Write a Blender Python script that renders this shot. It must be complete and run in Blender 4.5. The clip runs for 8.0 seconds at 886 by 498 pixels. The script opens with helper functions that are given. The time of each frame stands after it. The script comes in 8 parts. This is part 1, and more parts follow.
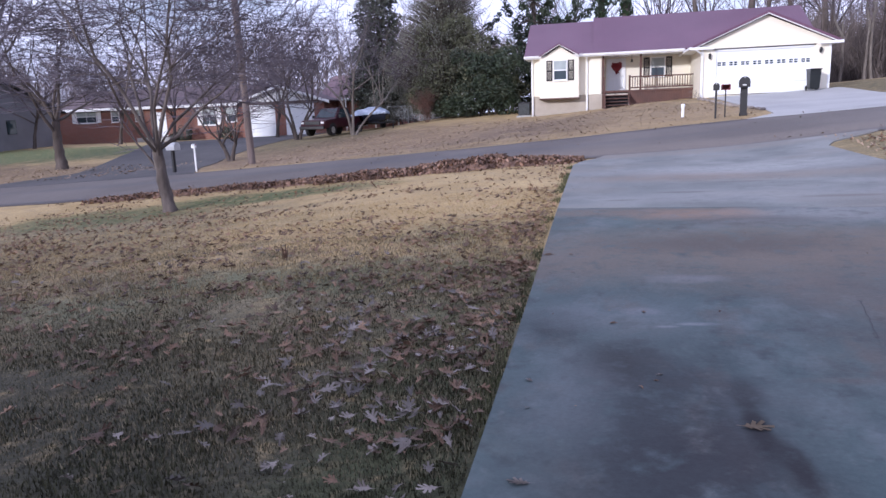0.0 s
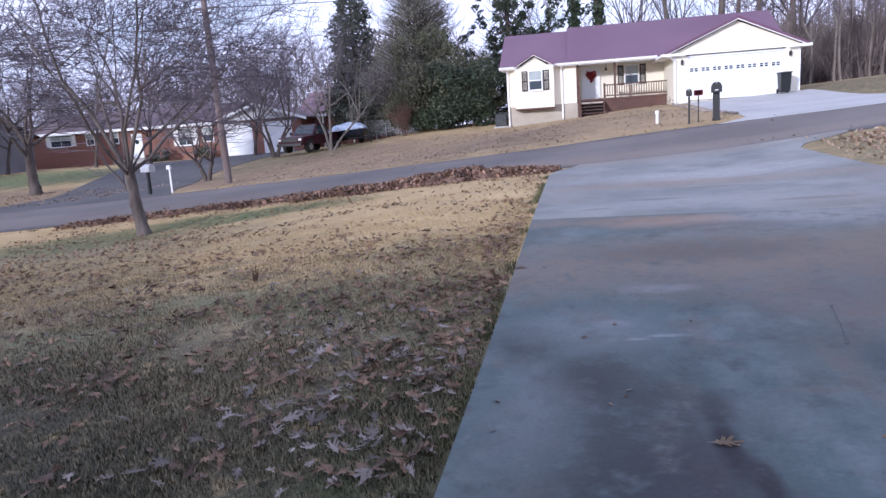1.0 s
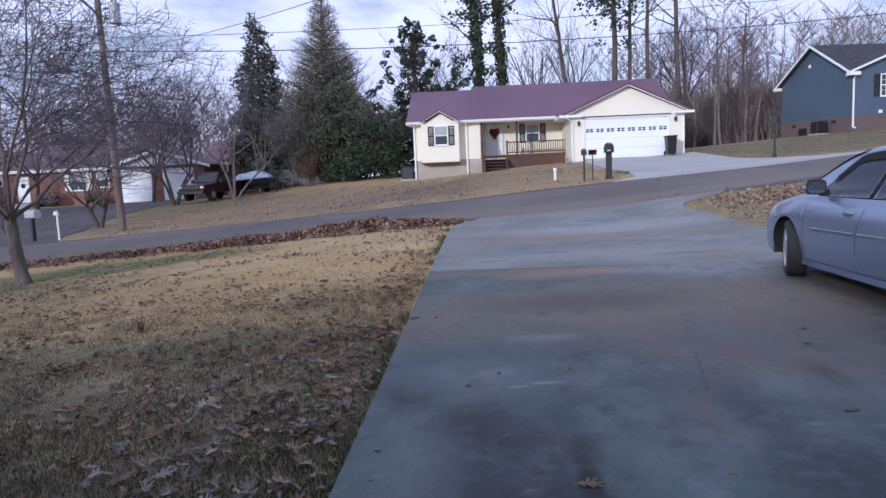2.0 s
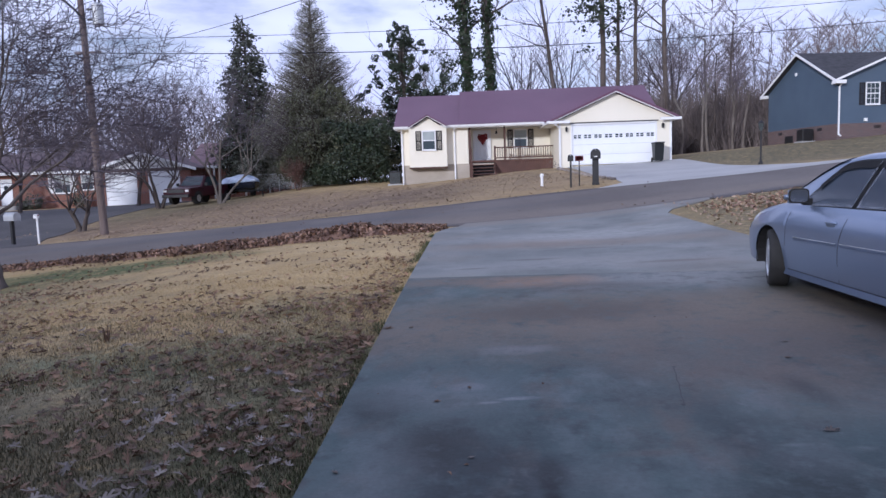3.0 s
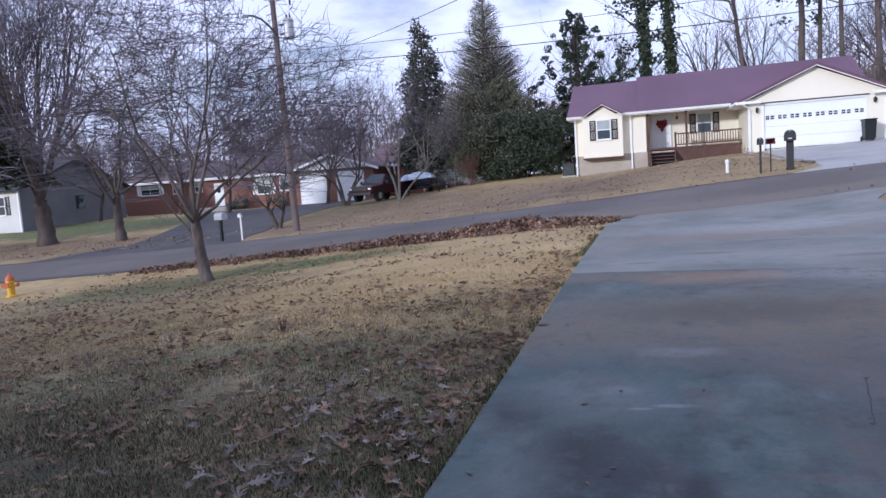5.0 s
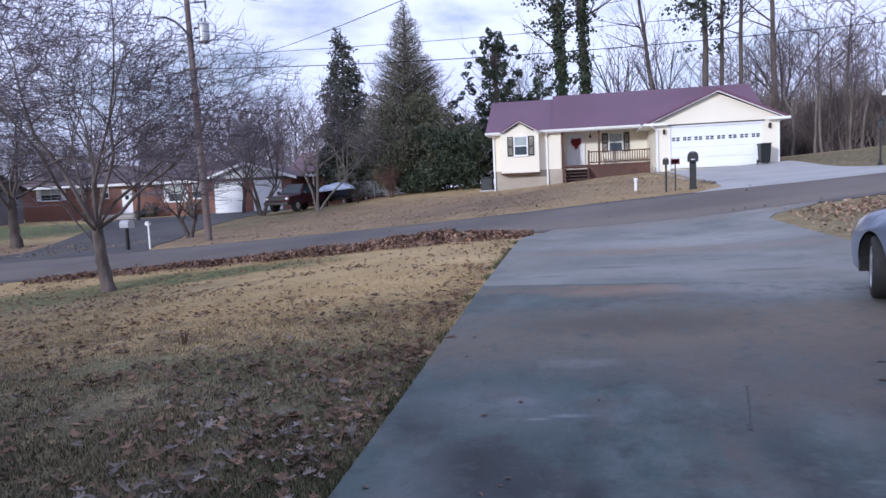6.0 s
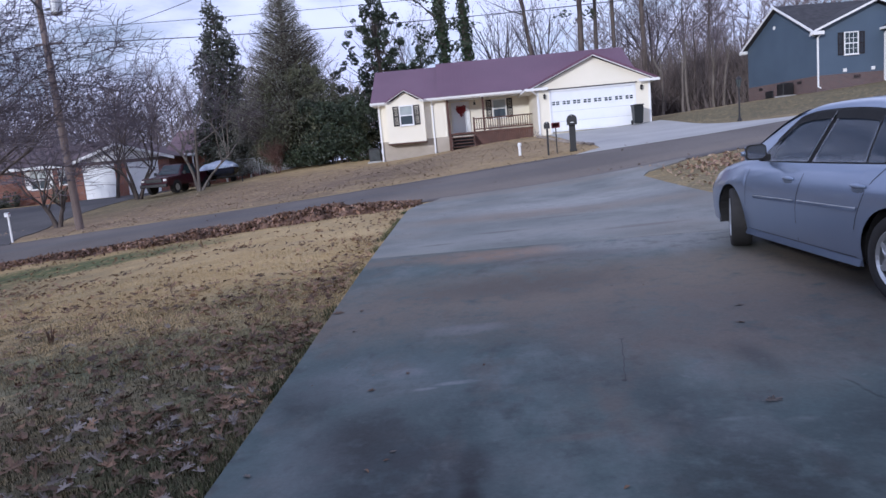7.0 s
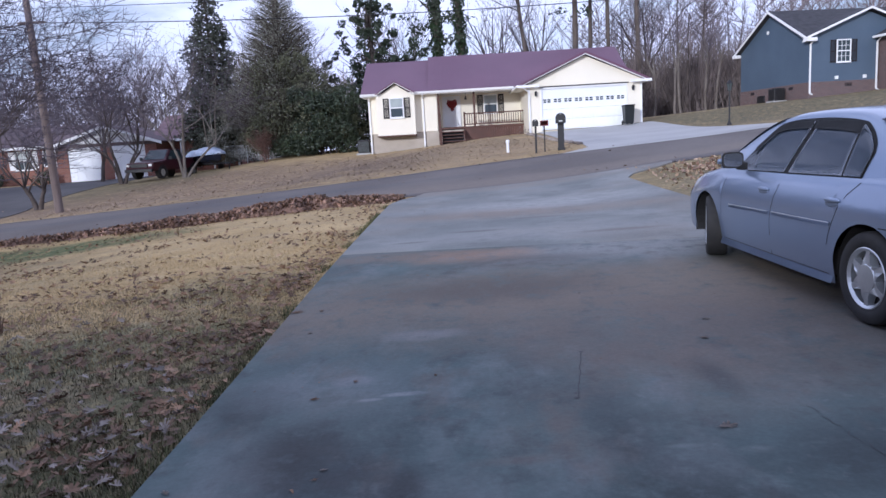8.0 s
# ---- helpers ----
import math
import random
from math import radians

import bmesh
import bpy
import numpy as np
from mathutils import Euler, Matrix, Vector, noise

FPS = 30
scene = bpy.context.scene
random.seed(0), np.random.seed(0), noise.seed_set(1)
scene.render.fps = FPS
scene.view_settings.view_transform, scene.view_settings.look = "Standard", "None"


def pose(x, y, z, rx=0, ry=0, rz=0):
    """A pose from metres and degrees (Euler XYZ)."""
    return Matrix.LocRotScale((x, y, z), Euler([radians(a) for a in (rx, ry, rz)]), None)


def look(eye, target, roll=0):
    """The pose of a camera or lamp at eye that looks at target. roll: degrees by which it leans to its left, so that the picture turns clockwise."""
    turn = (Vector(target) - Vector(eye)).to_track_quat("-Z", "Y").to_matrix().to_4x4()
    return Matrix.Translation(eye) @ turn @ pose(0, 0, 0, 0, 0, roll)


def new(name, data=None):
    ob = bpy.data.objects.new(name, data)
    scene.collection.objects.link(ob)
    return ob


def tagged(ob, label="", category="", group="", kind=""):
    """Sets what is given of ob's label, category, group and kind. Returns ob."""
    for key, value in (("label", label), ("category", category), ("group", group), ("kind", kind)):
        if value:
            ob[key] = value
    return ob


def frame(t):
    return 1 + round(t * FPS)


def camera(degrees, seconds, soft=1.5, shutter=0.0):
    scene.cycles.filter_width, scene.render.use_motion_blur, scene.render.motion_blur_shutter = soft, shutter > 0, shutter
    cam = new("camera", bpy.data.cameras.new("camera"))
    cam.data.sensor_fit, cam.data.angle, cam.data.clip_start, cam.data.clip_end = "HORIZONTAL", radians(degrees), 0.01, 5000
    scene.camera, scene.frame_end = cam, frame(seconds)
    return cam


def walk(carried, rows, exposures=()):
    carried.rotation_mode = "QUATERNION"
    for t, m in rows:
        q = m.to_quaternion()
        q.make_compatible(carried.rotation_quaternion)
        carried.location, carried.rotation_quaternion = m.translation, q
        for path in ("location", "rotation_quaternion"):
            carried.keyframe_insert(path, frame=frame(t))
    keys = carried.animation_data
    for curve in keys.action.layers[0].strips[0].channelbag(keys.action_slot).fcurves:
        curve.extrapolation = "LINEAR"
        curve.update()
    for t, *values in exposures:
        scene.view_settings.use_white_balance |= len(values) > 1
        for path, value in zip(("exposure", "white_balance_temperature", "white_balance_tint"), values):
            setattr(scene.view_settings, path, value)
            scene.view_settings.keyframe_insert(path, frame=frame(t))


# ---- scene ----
cam = camera(65.3, 8.0)
PATH = [
    (0, (0.238, -0.173, 1.499), (-0.188, 1.744, 1.118), -2.1),
    (0.2, (0.272, -0.133, 1.502), (-0.224, 1.761, 1.092), -5.0),
    (0.5, (0.324, -0.073, 1.506), (-0.146, 1.833, 1.121), -4.3),
    (0.8, (0.335, -0.059, 1.512), (-0.101, 1.856, 1.138), -3.0),
    (1, (0.343, -0.05, 1.516), (-0.037, 1.883, 1.167), -3.8),
    (1.2, (0.377, -0.078, 1.521), (0.085, 1.877, 1.213), -3.1),
    (1.5, (0.428, -0.12, 1.529), (0.246, 1.858, 1.294), -2.1),
    (1.8, (0.471, -0.125, 1.522), (0.346, 1.86, 1.319), -2.6),
    (2, (0.5, -0.129, 1.517), (0.387, 1.856, 1.301), -2.3),
    (2.2, (0.535, -0.112, 1.516), (0.409, 1.872, 1.296), -2.8),
    (3.3, (0.64, 0.132, 1.536), (0.58, 2.121, 1.336), -1.8),
    (3.5, (0.639, 0.163, 1.542), (0.596, 2.146, 1.286), -2.2),
    (3.7, (0.67, 0.182, 1.534), (0.464, 2.154, 1.276), -3.9),
    (4, (0.716, 0.21, 1.523), (0.169, 2.117, 1.267), -2.7),
    (4.2, (0.756, 0.233, 1.533), (0.087, 2.103, 1.298), -3.4),
    (5.3, (0.841, 0.233, 1.509), (0.293, 2.148, 1.323), -3.6),
    (5.5, (0.856, 0.233, 1.505), (0.324, 2.153, 1.324), -3.3),
    (5.7, (0.888, 0.244, 1.506), (0.394, 2.174, 1.327), -3.4),
    (6, (0.935, 0.261, 1.508), (0.576, 2.22, 1.333), -2.5),
    (6.2, (0.963, 0.237, 1.509), (0.72, 2.215, 1.335), -2.7),
    (6.5, (1.006, 0.202, 1.511), (0.854, 2.186, 1.315), -3.8),
    (6.8, (1.026, 0.284, 1.506), (0.928, 2.265, 1.25), -5.2),
    (7, (1.039, 0.338, 1.503), (0.976, 2.317, 1.225), -5.1),
    (7.2, (1.064, 0.412, 1.507), (1.155, 2.382, 1.17), -2.0),
    (7.3, (1.076, 0.45, 1.51), (1.233, 2.414, 1.168), -1.4),
    (7.5, (1.101, 0.524, 1.514), (1.246, 2.485, 1.148), -2.0),
    (7.8, (1.202, 0.546, 1.52), (1.148, 2.52, 1.203), -3.1),
    (8, (1.27, 0.561, 1.524), (1.234, 2.538, 1.226), -3.2),
]
walk(cam, [(t, look(eye, target, roll)) for t, eye, target, roll in PATH], [(0, 0.12, 5340, 20), (0.5, 0.29, 5330, 19), (1.0, 0.25, 5240, 18), (1.5, -0.05, 5210, 16), (2, -0.28, 5210, 16), (3.5, -0.32, 5210, 16), (4, -0.16, 5210, 16), (5.5, -0.18, 5210, 14), (6.0, -0.18, 5210, 15), (6.5, -0.33, 5210, 16), (7, -0.34, 5210, 15), (7.5, -0.13, 5210, 14), (8, -0.10, 5210, 15)])

# ---- world, sun ----
SUN_DIR = Vector((0.50, 0.80, -0.235)).normalized()      # the way the light travels
world = bpy.data.worlds.new("sky")
scene.world = world
world.use_nodes = True
wn, wl = world.node_tree.nodes, world.node_tree.links
wn.clear()
w_out = wn.new("ShaderNodeOutputWorld")
w_bg = wn.new("ShaderNodeBackground")
w_sky = wn.new("ShaderNodeTexSky")
w_sky.sky_type, w_sky.sun_disc = "NISHITA", False
w_sky.sun_elevation = math.asin(-SUN_DIR.z)
w_sky.sun_rotation = math.atan2(-SUN_DIR.x, -SUN_DIR.y)
w_sky.air_density, w_sky.dust_density, w_sky.ozone_density = 1.0, 1.5, 2.0
w_tc = wn.new("ShaderNodeTexCoord")
w_map = wn.new("ShaderNodeMapping")
w_map.inputs["Scale"].default_value = (1.0, 1.0, 3.2)
w_noise = wn.new("ShaderNodeTexNoise")
w_noise.inputs["Scale"].default_value = 2.6
w_noise.inputs["Detail"].default_value = 8
w_noise.inputs["Roughness"].default_value = 0.58
w_ramp = wn.new("ShaderNodeValToRGB")
w_ramp.color_ramp.elements[0].position, w_ramp.color_ramp.elements[1].position = 0.28, 0.52
w_mul = wn.new("ShaderNodeMix")
w_mul.data_type = "RGBA"
w_shade = wn.new("ShaderNodeTexNoise")
w_shade.inputs["Scale"].default_value = 4.5
w_shade.inputs["Detail"].default_value = 6
w_cloud = wn.new("ShaderNodeMix")
w_cloud.data_type = "RGBA"
w_cloud.inputs["A"].default_value = (10.0, 9.6, 12.4, 1)
w_cloud.inputs["B"].default_value = (16.6, 16.3, 17.2, 1)
wl.new(w_tc.outputs["Generated"], w_map.inputs["Vector"])
wl.new(w_map.outputs["Vector"], w_noise.inputs["Vector"])
wl.new(w_map.outputs["Vector"], w_shade.inputs["Vector"])
wl.new(w_noise.outputs["Fac"], w_ramp.inputs["Fac"])
wl.new(w_shade.outputs["Fac"], w_cloud.inputs["Factor"])
wl.new(w_ramp.outputs["Color"], w_mul.inputs["Factor"])
wl.new(w_sky.outputs["Color"], w_mul.inputs["A"])
wl.new(w_cloud.outputs["Result"], w_mul.inputs["B"])
wl.new(w_mul.outputs["Result"], w_bg.inputs["Color"])
wl.new(w_bg.outputs["Background"], w_out.inputs["Surface"])
w_bg.inputs["Strength"].default_value = 0.085

sun = new("sun", bpy.data.lights.new("sun", "SUN"))
sun.data.energy, sun.data.angle, sun.data.color = 3.0, radians(4.0), (1.0, 0.90, 0.76)
sun.matrix_world = look((0, 0, 30), Vector((0, 0, 30)) + SUN_DIR)

# ---- materials ----
def mat(name, c1, c2, scale=3.0, rough=0.7, metal=0.0, fine=40.0, bump=0.15, island=0.0, spec=0.5, grain=0.25, stretch=(1, 1, 1)):
    """Two colours mixed by a coarse noise, darkened and roughened by a fine one."""
    m = bpy.data.materials.new(name)
    m.use_nodes = True
    n, l = m.node_tree.nodes, m.node_tree.links
    b = n["Principled BSDF"]
    tc, mp = n.new("ShaderNodeTexCoord"), n.new("ShaderNodeMapping")
    mp.inputs["Scale"].default_value = stretch
    l.new(tc.outputs["Object"], mp.inputs["Vector"])
    big, small = n.new("ShaderNodeTexNoise"), n.new("ShaderNodeTexNoise")
    big.inputs["Scale"].default_value, big.inputs["Detail"].default_value = scale, 5
    small.inputs["Scale"].default_value, small.inputs["Detail"].default_value = fine, 3
    l.new(mp.outputs["Vector"], big.inputs["Vector"])
    l.new(mp.outputs["Vector"], small.inputs["Vector"])
    ramp = n.new("ShaderNodeValToRGB")
    ramp.color_ramp.elements[0].position, ramp.color_ramp.elements[1].position = 0.35, 0.65
    ramp.color_ramp.elements[0].color, ramp.color_ramp.elements[1].color = (*c1, 1), (*c2, 1)
    l.new(big.outputs["Fac"], ramp.inputs["Fac"])
    hsv = n.new("ShaderNodeHueSaturation")
    l.new(ramp.outputs["Color"], hsv.inputs["Color"])
    rng = n.new("ShaderNodeMapRange")
    rng.inputs["To Min"].default_value, rng.inputs["To Max"].default_value = 1 - grain, 1 + grain
    l.new(small.outputs["Fac"], rng.inputs["Value"])
    value = rng.outputs["Result"]
    if island:
        geo, r2, mul = n.new("ShaderNodeNewGeometry"), n.new("ShaderNodeMapRange"), n.new("ShaderNodeMath")
        r2.inputs["To Min"].default_value, r2.inputs["To Max"].default_value = 1 - island, 1 + island
        mul.operation = "MULTIPLY"
        l.new(geo.outputs["Random Per Island"], r2.inputs["Value"])
        l.new(r2.outputs["Result"], mul.inputs[0])
        l.new(value, mul.inputs[1])
        value = mul.outputs["Value"]
    l.new(value, hsv.inputs["Value"])
    l.new(hsv.outputs["Color"], b.inputs["Base Color"])
    b.inputs["Roughness"].default_value, b.inputs["Metallic"].default_value = rough, metal
    b.inputs["Specular IOR Level"].default_value = spec
    if bump:
        bp = n.new("ShaderNodeBump")
        bp.inputs["Strength"].default_value, bp.inputs["Distance"].default_value = bump, 0.01
        l.new(small.outputs["Fac"], bp.inputs["Height"])
        l.new(bp.outputs["Normal"], b.inputs["Normal"])
    return m


def ribbed(m, axis, size, strength=0.6, depth=0.01):
    """Adds lapped boards or ribs to a material as relief, repeating every size metres along an axis."""
    n, l = m.node_tree.nodes, m.node_tree.links
    tc, sep = n.new("ShaderNodeTexCoord"), n.new("ShaderNodeSeparateXYZ")
    l.new(tc.outputs["Object"], sep.inputs["Vector"])
    div, fr, bp = n.new("ShaderNodeMath"), n.new("ShaderNodeMath"), n.new("ShaderNodeBump")
    div.operation, fr.operation = "DIVIDE", "FRACT"
    div.inputs[1].default_value = size
    l.new(sep.outputs[axis], div.inputs[0])
    l.new(div.outputs["Value"], fr.inputs[0])
    bp.inputs["Strength"].default_value, bp.inputs["Distance"].default_value = strength, depth
    l.new(fr.outputs["Value"], bp.inputs["Height"])
    l.new(bp.outputs["Normal"], n["Principled BSDF"].inputs["Normal"])
    return m


def brick_mat(name, c1, c2, mortar):
    m = mat(name, c1, c2, 1.5, 0.85, grain=0.3)
    n, l = m.node_tree.nodes, m.node_tree.links
    b = n["Principled BSDF"]
    tc, sep, com, br = n.new("ShaderNodeTexCoord"), n.new("ShaderNodeSeparateXYZ"), n.new("ShaderNodeCombineXYZ"), n.new("ShaderNodeTexBrick")
    add = n.new("ShaderNodeMath")
    l.new(tc.outputs["Object"], sep.inputs["Vector"])
    l.new(sep.outputs["X"], add.inputs[0])
    l.new(sep.outputs["Y"], add.inputs[1])
    l.new(add.outputs["Value"], com.inputs["X"])
    l.new(sep.outputs["Z"], com.inputs["Y"])
    l.new(com.outputs["Vector"], br.inputs["Vector"])
    br.inputs["Scale"].default_value = 1.0
    br.inputs["Brick Width"].default_value, br.inputs["Row Height"].default_value, br.inputs["Mortar Size"].default_value = 0.215, 0.075, 0.009
    br.inputs["Color1"].default_value, br.inputs["Color2"].default_value, br.inputs["Mortar"].default_value = (*c1, 1), (*c2, 1), (*mortar, 1)
    l.new(br.outputs["Color"], b.inputs["Base Color"])
    bp = n.new("ShaderNodeBump")
    bp.invert = True
    bp.inputs["Distance"].default_value, bp.inputs["Strength"].default_value = 0.006, 0.6
    l.new(br.outputs["Fac"], bp.inputs["Height"])
    l.new(bp.outputs["Normal"], b.inputs["Normal"])
    return m


def blob_mask(n, l, pos, cx, cy, rx, ry, soft, wobble):
    """A node socket: 1 inside an uneven oval on the ground, 0 outside."""
    sub, mul, ln, add, rng = n.new("ShaderNodeVectorMath"), n.new("ShaderNodeVectorMath"), n.new("ShaderNodeVectorMath"), n.new("ShaderNodeMath"), n.new("ShaderNodeMapRange")
    sub.operation, mul.operation, ln.operation = "SUBTRACT", "MULTIPLY", "LENGTH"
    sub.inputs[1].default_value = (cx, cy, 0)
    mul.inputs[1].default_value = (1 / rx, 1 / ry, 0)
    l.new(pos, sub.inputs[0])
    l.new(sub.outputs["Vector"], mul.inputs[0])
    l.new(mul.outputs["Vector"], ln.inputs[0])
    l.new(ln.outputs["Value"], add.inputs[0])
    l.new(wobble, add.inputs[1])
    rng.inputs["From Min"].default_value, rng.inputs["From Max"].default_value = 1.5 + soft, 1.5 - soft
    rng.interpolation_type = "SMOOTHSTEP"
    l.new(add.outputs["Value"], rng.inputs["Value"])
    return rng.outputs["Result"]


def ground_mat(name, base_a, base_b, scale, blobs, rough, fine, grain, bump, mottle=(), spec=0.5):
    """A ground surface: two-colour noise, then patches (colour, strength, cx, cy, rx, ry, soft)."""
    m = bpy.data.materials.new(name)
    m.use_nodes = True
    n, l = m.node_tree.nodes, m.node_tree.links
    b = n["Principled BSDF"]
    tc = n.new("ShaderNodeTexCoord")
    pos = tc.outputs["Object"]

    def noise_fac(s, d=5, r=0.55):
        x = n.new("ShaderNodeTexNoise")
        x.inputs["Scale"].default_value, x.inputs["Detail"].default_value, x.inputs["Roughness"].default_value = s, d, r
        l.new(pos, x.inputs["Vector"])
        return x.outputs["Fac"]
    ramp = n.new("ShaderNodeValToRGB")
    ramp.color_ramp.elements[0].position, ramp.color_ramp.elements[1].position = 0.36, 0.64
    ramp.color_ramp.elements[0].color, ramp.color_ramp.elements[1].color = (*base_a, 1), (*base_b, 1)
    l.new(noise_fac(scale), ramp.inputs["Fac"])
    col = ramp.outputs["Color"]
    for c, s, sc, lo, hi, stretch in mottle:
        mp, nz, rg, mx = n.new("ShaderNodeMapping"), n.new("ShaderNodeTexNoise"), n.new("ShaderNodeMapRange"), n.new("ShaderNodeMix")
        mp.inputs["Scale"].default_value = stretch
        nz.inputs["Scale"].default_value, nz.inputs["Detail"].default_value, nz.inputs["Roughness"].default_value = sc, 6, 0.6
        rg.inputs["From Min"].default_value, rg.inputs["From Max"].default_value, rg.inputs["To Max"].default_value = lo, hi, s
        mx.data_type = "RGBA"
        mx.inputs["B"].default_value = (*c, 1)
        l.new(pos, mp.inputs["Vector"])
        l.new(mp.outputs["Vector"], nz.inputs["Vector"])
        l.new(nz.outputs["Fac"], rg.inputs["Value"])
        l.new(rg.outputs["Result"], mx.inputs["Factor"])
        l.new(col, mx.inputs["A"])
        col = mx.outputs["Result"]
    wob_a, wob_b, wob_s = noise_fac(0.9, 4), noise_fac(5.0, 4), n.new("ShaderNodeMath")
    l.new(wob_a, wob_s.inputs[0])
    l.new(wob_b, wob_s.inputs[1])
    wob = wob_s.outputs["Value"]
    wob2 = n.new("ShaderNodeMath")
    wob2.operation = "MULTIPLY_ADD"
    wob2.inputs[1].default_value, wob2.inputs[2].default_value = 1.2, -0.7
    l.new(wob, wob2.inputs[0])
    streak = noise_fac(5.0, 6, 0.65)
    for c, s, cx, cy, rx, ry, soft in blobs:
        k = blob_mask(n, l, pos, cx, cy, rx, ry, soft, wob2.outputs["Value"])
        mul, mix = n.new("ShaderNodeMath"), n.new("ShaderNodeMix")
        st = n.new("ShaderNodeMapRange")
        st.inputs["From Min"].default_value, st.inputs["From Max"].default_value = 0.28, 0.52
        l.new(streak, st.inputs["Value"])
        mul.operation = "MULTIPLY"
        m2 = n.new("ShaderNodeMath")
        m2.operation = "MULTIPLY"
        m2.inputs[1].default_value = s
        l.new(st.outputs["Result"], m2.inputs[0])
        l.new(m2.outputs["Value"], mul.inputs[1])
        l.new(k, mul.inputs[0])
        mix.data_type = "RGBA"
        l.new(mul.outputs["Value"], mix.inputs["Factor"])
        l.new(col, mix.inputs["A"])
        mix.inputs["B"].default_value = (*c, 1)
        col = mix.outputs["Result"]
    hsv, rng = n.new("ShaderNodeHueSaturation"), n.new("ShaderNodeMapRange")
    rng.inputs["From Min"].default_value, rng.inputs["From Max"].default_value = 0.25, 0.75
    rng.inputs["To Min"].default_value, rng.inputs["To Max"].default_value = 1 - grain, 1 + grain
    f = noise_fac(fine, 4, 0.7)
    l.new(f, rng.inputs["Value"])
    l.new(rng.outputs["Result"], hsv.inputs["Value"])
    l.new(col, hsv.inputs["Color"])
    l.new(hsv.outputs["Color"], b.inputs["Base Color"])
    b.inputs["Roughness"].default_value, b.inputs["Specular IOR Level"].default_value = rough, spec
    bp = n.new("ShaderNodeBump")
    bp.inputs["Strength"].default_value, bp.inputs["Distance"].default_value = bump, 0.02
    l.new(f, bp.inputs["Height"])
    l.new(bp.outputs["Normal"], b.inputs["Normal"])
    return m


def glass_mat(name, colour, rough=0.03):
    m = bpy.data.materials.new(name)
    m.use_nodes = True
    b = m.node_tree.nodes["Principled BSDF"]
    b.inputs["Base Color"].default_value = (*colour, 1)
    b.inputs["Roughness"].default_value = rough
    b.inputs["Specular IOR Level"].default_value = 0.6
    return m


TAN, TAN2 = (0.335, 0.238, 0.102), (0.43, 0.315, 0.148)
GREEN, OLIVE, DIRT = (0.068, 0.095, 0.026), (0.092, 0.082, 0.035), (0.145, 0.098, 0.068)
M_GRASS = ground_mat("dormant_lawn", TAN, TAN2, 0.5, [
    # olive grass near the house; its shade is partly in the colour
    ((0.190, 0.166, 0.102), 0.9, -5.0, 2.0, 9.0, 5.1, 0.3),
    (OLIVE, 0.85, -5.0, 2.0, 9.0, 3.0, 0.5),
    ((0.135, 0.155, 0.080), 0.75, -2.2, 6.2, 1.9, 0.7, 0.5),
    ((0.135, 0.150, 0.080), 0.6, -5.2, 5.4, 1.6, 0.5, 0.5),
    # two darkest patches: the house's shade painted into the nearest lawn
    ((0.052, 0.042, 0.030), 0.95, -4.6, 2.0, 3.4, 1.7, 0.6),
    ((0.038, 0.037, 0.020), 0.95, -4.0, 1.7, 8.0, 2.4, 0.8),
    ((0.150, 0.130, 0.072), 0.9, -11.5, 11.0, 6.0, 4.6, 0.5),
    ((0.20, 0.185, 0.095), 0.6, -1.6, 8.4, 0.7, 0.9, 0.5),
    ((0.062, 0.086, 0.024), 0.95, -8.4, 17.1, 3.6, 0.95, 0.35),
    ((0.078, 0.092, 0.030), 0.9, -12.6, 15.6, 3.0, 1.5, 0.45),
    (GREEN, 0.3, -0.7, 4.5, 0.45, 5.0, 0.6),
    ((0.080, 0.115, 0.036), 1.0, -38.0, 41.5, 10.0, 6.0, 0.3),
    (DIRT, 0.75, -31.0, 30.5, 12.0, 4.5, 0.4),
    (DIRT, 0.8, -12.0, 34.0, 11.0, 9.5, 0.4),
    (OLIVE, 0.75, -18.5, 43.5, 5.5, 7.5, 0.5),
    (DIRT, 0.55, 1.0, 32.0, 6.0, 8.0, 0.4),
    ((0.078, 0.070, 0.034), 0.95, 21.0, 37.0, 13.5, 11.5, 0.4),
    (DIRT, 0.9, 20.0, 70.0, 40.0, 17.0, 0.2),
    (DIRT, 0.9, -20.0, 80.0, 60.0, 18.0, 0.2),
    ((0.13, 0.11, 0.058), 0.9, 9.0, 15.5, 5.0, 5.5, 0.4)], 0.95, 26, 0.5, 0.8, [
    ((0.27, 0.205, 0.115), 0.6, 1.6, 0.50, 0.66, (1, 1.6, 1)),
    ((0.47, 0.365, 0.195), 0.5, 0.9, 0.54, 0.68, (1, 1.3, 1))])
